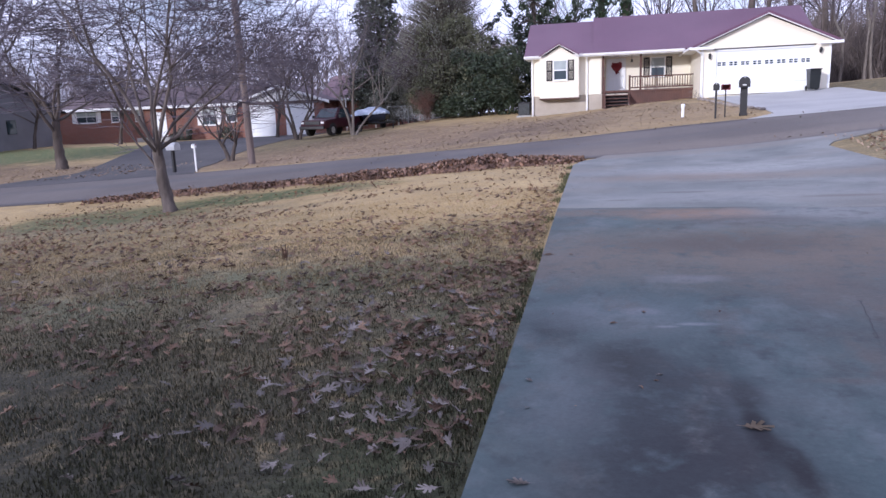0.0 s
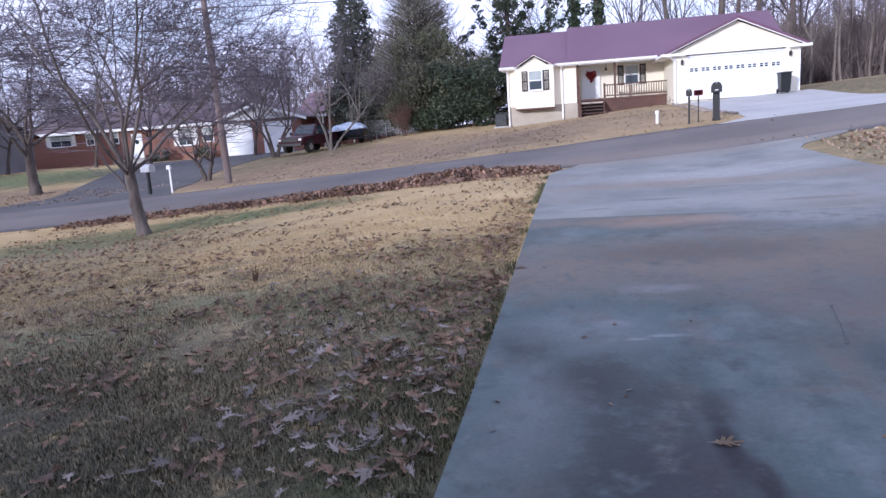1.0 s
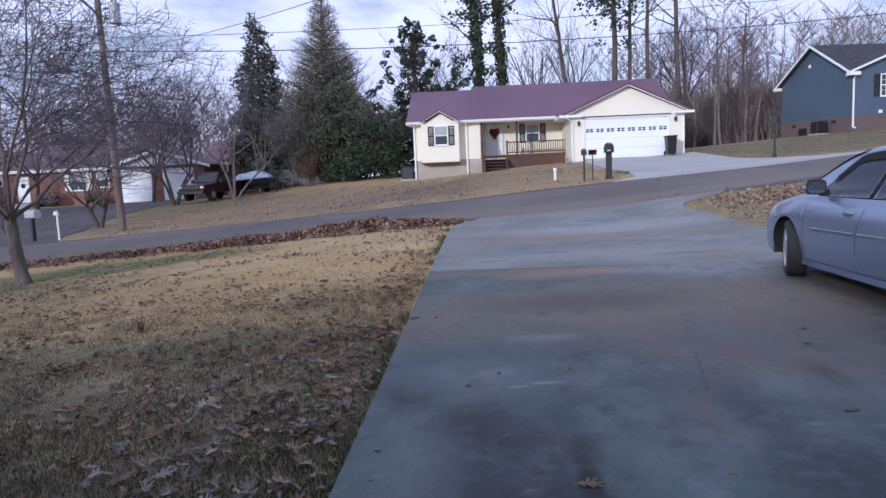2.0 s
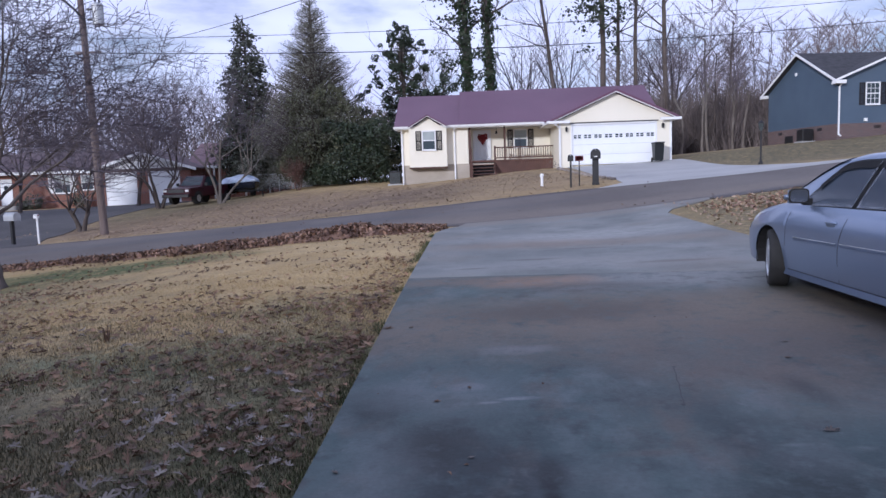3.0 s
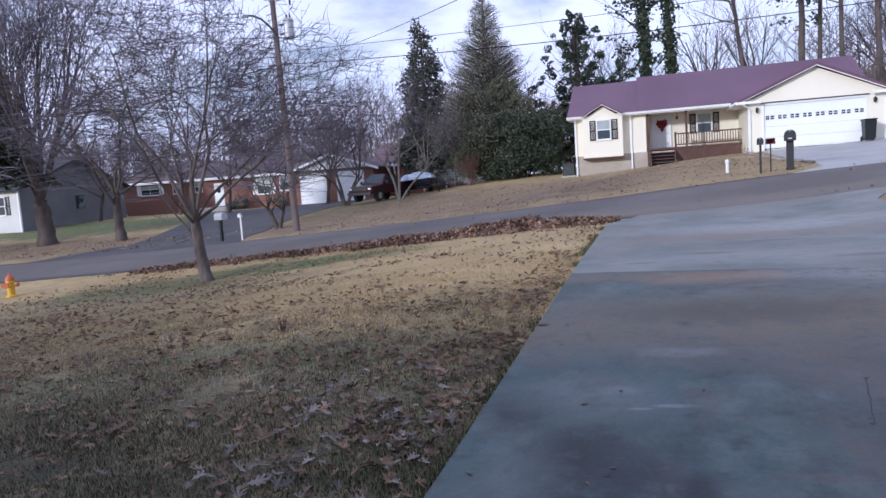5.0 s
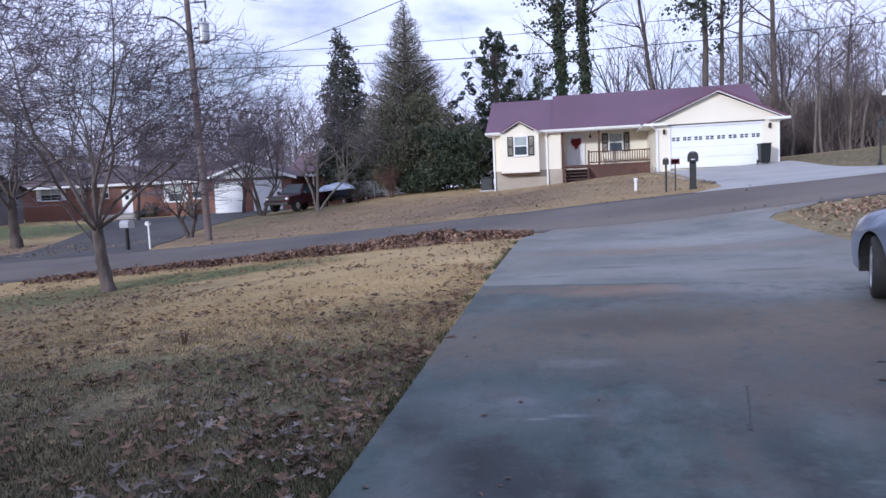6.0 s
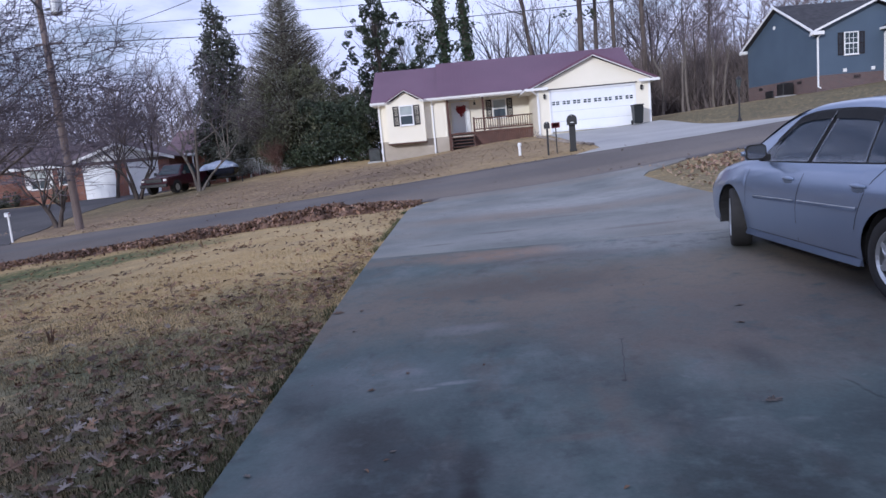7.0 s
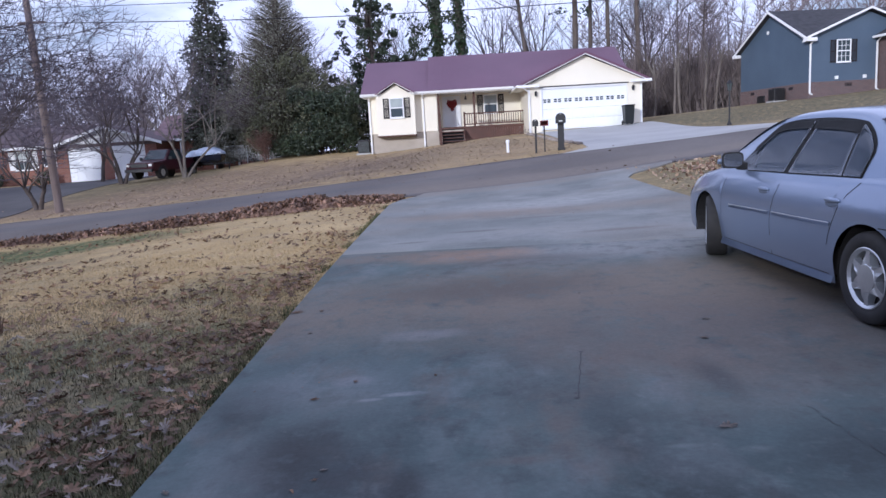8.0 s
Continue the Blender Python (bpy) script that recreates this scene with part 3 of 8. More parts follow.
def spline_weights(nodes, v):
    n = len(nodes)
    v = min(max(v, nodes[0]), nodes[-1])
    i = min(max(int(np.searchsorted(nodes, v)) - 1, 0), n - 2)
    h = nodes[i + 1] - nodes[i]
    t = (v - nodes[i]) / h
    w = np.zeros(n)
    w[i] += 2 * t ** 3 - 3 * t * t + 1
    w[i + 1] += -2 * t ** 3 + 3 * t * t
    for k, c in ((i, t ** 3 - 2 * t * t + t), (i + 1, t ** 3 - t * t)):
        a, b = max(k - 1, 0), min(k + 1, n - 1)
        w[b] += c * h / (nodes[b] - nodes[a])
        w[a] -= c * h / (nodes[b] - nodes[a])
    return w


def ground(x, y):
    return float(spline_weights(XN, x) @ HEIGHTS @ spline_weights(YN, y))


def ground_grid(xs, ys):
    return np.array([spline_weights(XN, x) for x in xs]) @ HEIGHTS @ np.array([spline_weights(YN, y) for y in ys]).T


def steps(spans):
    out = []
    for a, b, s in spans:
        out += list(np.arange(a, b, s))
    return out + [spans[-1][1]]


gx = steps([(-700, -100, 60), (-100, -60, 5), (-60, -20, 1), (-20, 8, 0.2), (8, 40, 0.8), (40, 100, 5), (100, 700, 60)])
gy = steps([(-200, -20, 20), (-20, 0, 1), (0, 27, 0.2), (27, 60, 0.6), (60, 100, 4), (100, 900, 80)])
gz = ground_grid(gx, gy)
g_verts = []
for i, x in enumerate(gx):
    for j, y in enumerate(gy):
        lump = 0.0
        if x < -0.5 and y < 19.3 or y > 25.6 and y < 60:
            lump = 0.022 * noise.noise((x * 1.3, y * 1.3, 0)) + 0.012 * noise.noise((x * 4, y * 4, 3))
        g_verts.append((x, y, gz[i, j] + lump))
nj = len(gy)
g_faces = [(i * nj + j, (i + 1) * nj + j, (i + 1) * nj + j + 1, i * nj + j + 1) for i in range(len(gx) - 1) for j in range(nj - 1)]
tagged(raw("ground", g_verts, g_faces, M_GRASS, smooth=True), "dormant tan and olive lawn with bare dirt patches and painted-in house shade", "lawn", kind="structure")


def strip(name, ys, left, right, lift, thick, cols, material, label, category, parent=None, wobble=0.0, skew=None):
    """A paved strip over the terrain, between two edges x = left(y) and x = right(y); skew(x, y) slants its rows."""
    verts, faces, n = [], [], cols + 1
    for y in ys:
        a, b = left(y), right(y)
        for k in range(n):
            x = a + (b - a) * k / cols
            if wobble and k in (0, cols):
                x += wobble * noise.noise((y * 0.8, k, 7))
            v = y + skew(x, y) if skew else y
            verts.append((x, v, ground(x, v) + lift))
    m = len(ys)
    top = len(verts)
    verts += [(x, y, z - thick) for x, y, z in verts]
    for j in range(m - 1):
        for k in range(cols):
            faces.append((j * n + k, j * n + k + 1, (j + 1) * n + k + 1, (j + 1) * n + k))
    rim = [k for k in range(n)] + [j * n + cols for j in range(1, m)] + [(m - 1) * n + k for k in range(cols - 1, -1, -1)] + [j * n for j in range(m - 2, 0, -1)]
    for p, q in zip(rim, rim[1:] + rim[:1]):
        faces.append((p, p + top, q + top, q))
    ob = raw(name, verts, faces, material, parent)
    return tagged(ob, label, category, kind="structure") if parent is None else tagged(ob, label)


def line(*pts):
    ys, xs = [p[1] for p in pts], [p[0] for p in pts]
    return lambda y: float(np.interp(y, ys, xs))


# the road runs along x, falling to the left
def road_edge(x, y):
    return y + 0.16 * noise.noise((x * 0.35, y, 1)) + 0.05 * noise.noise((x * 1.7, y, 2))


r_verts, r_faces = [], []
r_xs = steps([(-260, -40, 10), (-40, 24, 0.4), (24, 260, 10)])
for x in r_xs:
    a, b = road_edge(x, 19.35), road_edge(x, 25.1)
    for k in range(9):
        y = a + (b - a) * k / 8
        crown = 0.04 * (1 - (k / 4 - 1) ** 2)
        r_verts.append((x, y, ground(x, y) + 0.015 + crown))
for i in range(len(r_xs) - 1):
    for k in range(8):
        r_faces.append((i * 9 + k, (i + 1) * 9 + k, (i + 1) * 9 + k + 1, i * 9 + k + 1))
rn = len(r_verts)
r_verts += [(x, y, z - 0.12) for x, y, z in r_verts]
for i in range(len(r_xs) - 1):
    for k in (0, 8):
        r_faces.append((i * 9 + k, (i + 1) * 9 + k, (i + 1) * 9 + k + rn, i * 9 + k + rn))
tagged(raw("road", r_verts, r_faces, M_ASPHALT, smooth=True), "worn grey asphalt lane with crumbling edges", "road", kind="structure")

# own driveway: two pours of concrete with a joint between them
drive = thing("driveway", 2.8, 8, 0, 0, "weathered grey concrete driveway with rust-brown stains", "driveway", kind="structure")
EDGE_L = line((-0.27, -3), (-0.27, 17.4), (-0.1, 18.4), (0.35, 19.2), (0.6, 20.1))
EDGE_R = line((7.6, -3), (7.4, 8), (5.75, 12.5), (5.65, 17.9), (6.0, 18.6), (7.2, 19.3), (7.4, 20.1))
SEAM = 9.77
seam_slant = lambda x, y: -0.155 * (x + 0.27) * math.exp(-((y - SEAM) / 3.2) ** 2)
drive.matrix_basis = Matrix()
for y0, y1, cm in ((-4.15, SEAM - 0.009, M_CONCRETE), (SEAM + 0.009, 19.7, M_CONCRETE2)):
    strip("slab", list(np.arange(y0, y1 - 0.05, 0.3)) + [y1], EDGE_L, EDGE_R, 0.032, 0.12, 24, cm, "", "", drive, skew=seam_slant)
strip("drive_asphalt", steps([(24.8, 54.6, 0.7)]), line((-27, 24.8), (-25.3, 30), (-29.5, 40), (-33.5, 48), (-34.8, 50.6), (-29.6, 51.8), (-29.3, 54.6)),
      line((-15.4, 24.8), (-17.6, 29), (-19.6, 35), (-20.3, 44), (-20.8, 54.6)), 0.025, 0.1, 18, M_ASPHALT2, "dark asphalt driveway up to a brick garage", "driveway")
strip("drive_pale", steps([(24.9, 39.42, 0.6)]), line((5.2, 24.9), (6.3, 26), (6.6, 29.5), (6.15, 39.4)), line((15.6, 24.9), (13.2, 26.6), (12.7, 30), (12.4, 39.4)),
      0.03, 0.1, 12, M_SLAB_FAR, "pale clean concrete driveway to a double garage", "driveway")

# ---- houses ----
def window(parent, x0, x1, z0, z1, y, cols=2, rows=2, sash=True, pane=None, trim=None):
    """A window in a wall that faces -y: casing proud of the wall, sill, panes behind glazing bars."""
    trim = trim or M_WHITE
    fr, cx, cz = bmesh.new(), (x0 + x1) / 2, (z0 + z1) / 2
    t = 0.07
    box(fr, x0 - t, y - 0.05, z1, x1 + t, y + 0.02, z1 + t, 0.006)
    box(fr, x0 - t, y - 0.05, z0 - t, x1 + t, y + 0.02, z0, 0.006)
    box(fr, x0 - t, y - 0.05, z0, x0, y + 0.02, z1, 0.006)
    box(fr, x1, y - 0.05, z0, x1 + t, y + 0.02, z1, 0.006)
    if sash:
        box(fr, x0, y - 0.04, cz - 0.03, x1, y + 0.01, cz + 0.03)
    w = part("window", fr, trim, parent)
    part("sill", one_box(x0 - t - 0.03, y - 0.09, z0 - t - 0.035, x1 + t + 0.03, y + 0.01, z0 - t, 0.005), trim, w)
    bars = bmesh.new()
    for k in range(1, cols):
        x = x0 + (x1 - x0) * k / cols
        box(bars, x - 0.011, y - 0.03, z0, x + 0.011, y, z1)
    n = rows * (2 if sash else 1)
    for k in range(1, n):
        z = z0 + (z1 - z0) * k / n
        if not (sash and k == rows):
            box(bars, x0, y - 0.03, z - 0.011, x1, y, z + 0.011)
    if cols > 1 or n > 2:
        part("glazing_bar", bars, trim, w)
    else:
        bars.free()
    pane = pane or M_PANE
    if sash:
        part("pane", one_box(x0, y - 0.012, z0, x1, y - 0.004, cz - 0.03), M_PANE, w)
        part("pane", one_box(x0, y - 0.02, cz + 0.03, x1, y - 0.012, z1), pane, w)
    else:
        part("pane", one_box(x0, y - 0.015, z0, x1, y - 0.005, z1), pane, w)
    return w


def shutter(parent, x0, x1, z0, z1, y):
    bm = bmesh.new()
    box(bm, x0, y - 0.04, z0, x0 + 0.05, y, z1, 0.004)
    box(bm, x1 - 0.05, y - 0.04, z0, x1, y, z1, 0.004)
    for z in (z0, (z0 + z1) / 2 - 0.03, z1 - 0.06):
        box(bm, x0, y - 0.04, z, x1, y, z + 0.06)
    z = z0 + 0.07
    while z < z1 - 0.08:
        box(bm, x0 + 0.04, y - 0.03, z, x1 - 0.04, y - 0.006, z + 0.03)
        z += 0.055
    return part("shutter", bm, M_SHUTTER, parent)


def downspout(parent, x, y, z0, z1, side=0.0):
    bm = box(bmesh.new(), x - 0.045, y - 0.08, z0 + 0.12, x + 0.045, y - 0.005, z1 - 0.25, 0.008)
    tube(bm, (x, y - 0.04, z1 - 0.27), (x + side, y - 0.38, z1), 0.045, seg=6)
    tube(bm, (x, y - 0.04, z0 + 0.14), (x, y - 0.28, z0 + 0.04), 0.045, seg=6)
    return part("downspout", bm, M_WHITE, parent)


def gutter(parent, x0, x1, y, z):
    bm = prism([(0, 0), (0.1, 0), (0.13, 0.12), (0.115, 0.12), (0.09, 0.015), (0.012, 0.015), (0.012, 0.12), (0, 0.12)], x0, x1)
    bmesh.ops.transform(bm, matrix=Matrix(((0, 1, 0, 0), (-1, 0, 0, y), (0, 0, 1, z), (0, 0, 0, 1))), verts=bm.verts)
    return part("gutter", bm, M_WHITE, parent)


def gable_trim(parent, xl, xm, xr, zl, zm, zr, y, t=0.2, material=None):
    """The two sloping boards of a gable that faces -y."""
    material = material or M_WHITE
    for a, b, za, zb in ((xl, xm, zl, zm), (xm, xr, zm, zr)):
        part("bargeboard", prism([(a, za), (b, zb), (b, zb - t), (a, za - t)], y - 0.03, y), material, parent)


def sconce(parent, x, y, z):
    bm = one_box(x - 0.05, y - 0.03, z - 0.08, x + 0.05, y, z + 0.12, 0.005)
    tube(bm, (x, y - 0.02, z + 0.1), (x, y - 0.13, z + 0.16), 0.012, seg=6)
    part("wall_lantern", bm, M_BLACK, parent)
    lan = bmesh.new()
    tube(lan, (x, y - 0.13, z - 0.12), (x, y - 0.13, z + 0.1), 0.045, 0.075, 6)
    tube(lan, (x, y - 0.13, z + 0.1), (x, y - 0.13, z + 0.17), 0.085, 0.015, 6)
    part("lantern_body", lan, M_BLACK, parent)


def cream_house():
    h = thing("cream_house", 4, 42, 1.5, 0, "single-storey cream-sided house with maroon metal roof and white double garage", "house")
    h.matrix_basis = Matrix()
    F, G, B = 42.2, 39.5, 50.4                 # main front, garage front, back
    XL, XG, XR = -3.42, 5.72, 11.95
    FL = 2.35                                  # foot of the siding
    EV = 4.5
    # main walls
    part("wall", one_box(XL, F, FL, 0.62, B, EV + 0.1), M_YELLOW, h)
    part("foundation", one_box(XL + 0.03, F + 0.03, 0.3, XG, B - 0.03, FL), M_FOUND, h, "tan painted block foundation")
    part("wall", one_box(0.62, 43.9, 2.4, XG, B - 0.003, EV + 0.1), M_YELLOW, h)
    part("wall", one_box(XG, G + 0.2, 1.0, XR, B - 0.006, EV + 0.15), M_YELLOW, h)
    # garage front with the opening for its door
    part("wall", one_box(XG, G, 1.2, 6.45, G + 0.2, EV + 0.1), M_YELLOW, h)
    part("wall", one_box(11.08, G, 1.2, XR, G + 0.2, EV + 0.1), M_YELLOW, h)
    part("wall", prism([(XG, EV - 0.1), (6.45, EV - 0.1), (6.45, 4.24), (11.08, 4.24), (11.08, EV - 0.1), (XR, EV - 0.1), (XR + 0.05, 4.5), (8.84, 5.91), (XG - 0.05, 4.5)], G - 0.004, G + 0.19), M_YELLOW, h)
    part("corner_trim", one_box(XG - 0.012, G - 0.014, 1.5, XG + 0.1, G + 0.09, EV), M_WHITE, h)
    part("corner_trim", one_box(XR - 0.1, G - 0.014, 1.7, XR + 0.012, G + 0.09, EV), M_WHITE, h)
    part("corner_trim", one_box(XL - 0.012, F - 0.014, FL, XL + 0.09, F + 0.09, EV), M_WHITE, h)
    # garage door: sections, raised panels, a row of lights
    d = part("garage_door", one_box(6.45, G + 0.06, 2.02, 11.08, G + 0.11, 4.24), M_DOORWHITE, h, "white sectional double garage door")
    jamb = bmesh.new()
    box(jamb, 6.38, G - 0.02, 1.98, 6.47, G + 0.08, 4.24, 0.005)
    box(jamb, 11.06, G - 0.02, 1.98, 11.15, G + 0.08, 4.24, 0.005)
    box(jamb, 6.38, G - 0.02, 4.22, 11.15, G + 0.08, 4.32, 0.005)
    part("door_casing", jamb, M_WHITE, h)
    part("drip_cap", one_box(6.3, G - 0.07, 4.32, 11.22, G, 4.37), M_SHUTTER, h)
    for c in range(8):
        x0, x1 = 6.45 + 4.63 * c / 8 + 0.06, 6.45 + 4.63 * (c + 1) / 8 - 0.06
        for r in range(4):
            z0, z1 = 2.02 + 0.555 * r + 0.06, 2.02 + 0.555 * (r + 1) - 0.06
            if r == 2:
                xm, zm = (x0 + x1) / 2, 3.585
                wf = bmesh.new()
                box(wf, x0, G + 0.035, zm - 0.12, x1, G + 0.06, zm - 0.095)
                box(wf, x0, G + 0.035, zm + 0.095, x1, G + 0.06, zm + 0.12)
                box(wf, x0, G + 0.035, zm - 0.095, x0 + 0.03, G + 0.06, zm + 0.095)
                box(wf, x1 - 0.03, G + 0.035, zm - 0.095, x1, G + 0.06, zm + 0.095)
                box(wf, xm - 0.03, G + 0.037, zm - 0.095, xm + 0.03, G + 0.06, zm + 0.095)
                box(wf, x0 + 0.03, G + 0.037, zm - 0.012, x1 - 0.03, G + 0.06, zm + 0.012)
                part("window_frame", wf, M_DOORWHITE, d)
                part("pane", one_box(x0 + 0.02, G + 0.045, zm - 0.1, x1 - 0.02, G + 0.058, zm + 0.1), M_PANE, d)
            else:
                part("panel", one_box(x0, G + 0.046, z0, x1, G + 0.06, z1, 0.012), M_DOORWHITE, d)
    for z in (2.575, 3.13, 3.685):
        part("section_joint", one_box(6.46, G + 0.056, z - 0.006, 11.07, G + 0.062, z + 0.006), M_GALV, d)
    sconce(h, 6.12, G, 3.98)
    sconce(h, 11.45, G, 4.02)
    # main roof: lower left part, higher middle part, garage wing
    RY = 46.3
    eave = F - 0.45
    part("roof", slab([(-3.80, eave, 4.63), (0.14, eave, 4.63), (0.14, RY, 6.93), (-3.80, RY, 6.93)], 0.07), M_MAROON, h)
    part("roof", slab([(0.14, eave, 4.68), (12.1, eave, 4.68), (12.1, RY, 7.12), (0.14, RY, 7.12)], 0.07), M_MAROON, h)
    part("roof", slab([(-3.80, B + 0.45, 4.6), (0.14, B + 0.45, 4.6), (0.14, RY, 6.93), (-3.80, RY, 6.93)], 0.07), M_MAROON, h)
    part("roof", slab([(0.14, B + 0.45, 4.6), (12.1, B + 0.45, 4.6), (12.1, RY, 7.12), (0.14, RY, 7.12)], 0.07), M_MAROON, h)
    part("gable_wall", prism([(F + 0.1, EV), (B - 0.1, EV), (RY, 6.8)], 0, 0.15), M_YELLOW, h).data.transform(Matrix(((0, 1, 0, XL), (1, 0, 0, 0), (0, 0, 1, 0), (0, 0, 0, 1))))
    part("gable_wall", prism([(F + 0.1, EV), (B - 0.1, EV), (RY, 6.9)], 0, 0.15), M_YELLOW, h).data.transform(Matrix(((0, 1, 0, XR - 0.15), (1, 0, 0, 0), (0, 0, 1, 0), (0, 0, 0, 1))))
    gl, gr, ga = 5.2, 12.27, 8.84
    part("garage_roof", slab([(gl, G - 0.35, 4.46), (gl, 45.5, 4.46), (ga, 45.5, 6.06), (ga, G - 0.35, 6.06)], 0.07), M_MAROON2, h)
    part("garage_roof", slab([(gr, G - 0.35, 4.46), (gr, 46.3, 4.46), (ga, 46.3, 6.06), (ga, G - 0.35, 6.06)], 0.07), M_MAROON2, h)
    gable_trim(h, gl, ga, gr, 4.41, 5.99, 4.41, G - 0.33, 0.05)
    gable_trim(h, gl - 0.03, ga, gr + 0.03, 4.52, 6.12, 4.52, G - 0.362, 0.13, M_MAROON2)
    part("soffit", one_box(gl, G - 0.33, 4.36, 6.0, G + 0.0, 4.44), M_WHITE, h)
    part("soffit", one_box(11.7, G - 0.33, 4.36, gr, G + 0.0, 4.44), M_WHITE, h)
    part("soffit", one_box(gl, G, 4.36, XG, F + 1.0, 4.42), M_WHITE, h)
    part("soffit", one_box(XR, G, 4.36, gr, B, 4.42), M_WHITE, h)
    part("soffit", one_box(-3.78, eave + 0.02, 4.5, XG - 0.52, 43.9, 4.555), M_WHITE, h)
    part("fascia", one_box(gr, G - 0.33, 4.34, gr + 0.025, 47, 4.47), M_WHITE, h)
    part("fascia", one_box(-3.80, eave, 4.48, XG - 0.55, eave + 0.025, 4.63), M_WHITE, h)
    gutter(h, -3.82, 5.12, eave, 4.53)
    for xx in (gl - 0.02, gr):
        bm = prism([(0, 0), (0.11, 0), (0.13, 0.12), (0, 0.12)], G - 0.36, 44)
        bmesh.ops.transform(bm, matrix=Matrix.Translation((xx - (0.13 if xx < 8 else 0), 0, 4.36)), verts=bm.verts)
        part("gutter", bm, M_WHITE, h)
    part("gutter_return", one_box(gl - 0.1, G - 0.4, 4.33, 6.3, G - 0.33, 4.47, 0.01), M_WHITE, h)
    part("gutter_return", one_box(11.25, G - 0.4, 4.33, gr + 0.13, G - 0.33, 4.47, 0.01), M_WHITE, h)
    downspout(h, XL + 0.06, F - 0.01, 1.18, 4.53)
    downspout(h, -0.2, F - 0.01, 1.4, 4.53)
    downspout(h, XG + 0.05, G - 0.012, 1.85, 4.36, -0.4)
    # bay on the left
    part("bay_wall", one_box(-2.9, 41.6, 2.22, -0.66, F + 0.02, EV), M_YELLOW, h)
    part("bay_wall", prism([(-2.75, EV), (-0.8, EV), (-1.76, 5.12)], 41.602, F + 1.2), M_YELLOW, h)
    part("bay_floor", one_box(-2.92, 41.56, 2.14, -0.64, F, 2.22), M_STAIN, h, "dark underside board of the bay")
    part("bay_roof", slab([(-2.85, 41.35, 4.62), (-2.85, 43.0, 4.62), (-1.76, 43.0, 5.27), (-1.76, 41.35, 5.27)], 0.06), M_MAROON2, h)
    part("bay_roof", slab([(-0.67, 41.35, 4.62), (-0.67, 43.0, 4.62), (-1.76, 43.0, 5.27), (-1.76, 41.35, 5.27)], 0.06), M_MAROON2, h)
    gable_trim(h, -2.88, -1.76, -0.64, 4.57, 5.21, 4.57, 41.36, 0.035)
    gable_trim(h, -2.9, -1.76, -0.62, 4.64, 5.29, 4.64, 41.34, 0.08, M_MAROON2)
    window(h, -2.06, -1.37, 3.27, 4.30, 41.6, 1, 1, pane=M_BLIND)
    shutter(h, -2.5, -2.16, 3.2, 4.34, 41.6)
    shutter(h, -1.27, -0.93, 3.2, 4.34, 41.6)
    # porch: deck, posts, rails, steps
    part("porch_deck", one_box(0.66, F - 0.02, 2.40, XG - 0.01, 43.9, 2.52, 0.01), M_STAIN, h, "brown stained porch deck")
    for k in range(26):
        x = 2.22 + k * 0.133
        if x < XG - 0.14:
            part("skirt_board", one_box(x, F + 0.01, 1.3, x + 0.128, F + 0.035, 2.40), M_STAIN, h)
    for x in (0.72, 2.82):
        p = bmesh.new()
        box(p, x - 0.06, F + 0.02, 1.35 if x < 1 else 2.5, x + 0.06, F + 0.14, 4.52, 0.01)
        part("porch_post", p, M_STAIN, h)
    for z in (3.22, 2.60):
        part("rail", one_box(2.2, F + 0.03, z, XG - 0.02, F + 0.09, z + 0.07, 0.008), M_STAIN, h)
    part("newel", one_box(2.16, F + 0.01, 2.5, 2.27, F + 0.12, 3.36, 0.008), M_STAIN, h)
    for k in range(24):
        x = 2.36 + k * 0.137
        part("baluster", one_box(x, F + 0.04, 2.66, x + 0.045, F + 0.085, 3.23), M_RAIL, h)
    for k in range(5):
        z = 2.40 - 0.185 * (k + 1)
        part("tread", one_box(0.84, F - 0.3 * (k + 1), z, 2.14, F - 0.3 * k + 0.02, z + 0.045, 0.006), M_STAIN, h)
        part("riser", one_box(0.86, F - 0.3 * k - 0.02, z - 0.14, 2.12, F - 0.3 * k, z), M_SHUTTER, h)
    for x in (0.8, 2.14):
        part("stringer", prism([(F, 2.4), (F, 2.05), (F - 1.5, 1.3), (F - 1.5, 1.5)], 0, 0.05), M_STAIN, h).data.transform(Matrix(((0, 1, 0, x), (1, 0, 0, 0), (0, 0, 1, 0), (0, 0, 0, 1))))
    hr = bmesh.new()
    box(hr, 0.74, F - 1.35, 1.35, 0.83, F - 1.26, 2.4, 0.006)
    tube(hr, (0.785, F - 1.35, 2.4), (0.785, F + 0.05, 3.3), 0.035, seg=6)
    part("handrail", hr, M_STAIN, h)
    # front door with a wreath, porch window
    dr = part("front_door", one_box(1.03, 43.84, 2.52, 1.94, 43.9, 4.42, 0.006), M_DOORWHITE, h, "white panelled front door")
    for x0, x1, z0, z1 in ((1.13, 1.43, 2.66, 3.3), (1.54, 1.84, 2.66, 3.3), (1.13, 1.43, 3.45, 4.25), (1.54, 1.84, 3.45, 4.25)):
        part("panel", one_box(x0, 43.825, z0, x1, 43.84, z1, 0.01), M_DOORWHITE, dr)
    part("knob", one_tube((1.86, 43.84, 3.4), (1.86, 43.77, 3.4), 0.03, seg=8), M_GALV, dr, "dull metal knob")
    cs = bmesh.new()
    box(cs, 0.92, 43.82, 2.52, 1.03, 43.9, 4.42, 0.005)
    box(cs, 1.94, 43.82, 2.52, 2.05, 43.9, 4.42, 0.005)
    part("door_casing", cs, M_WHITE, h)
    rng = random.Random(5)
    wr = bmesh.new()
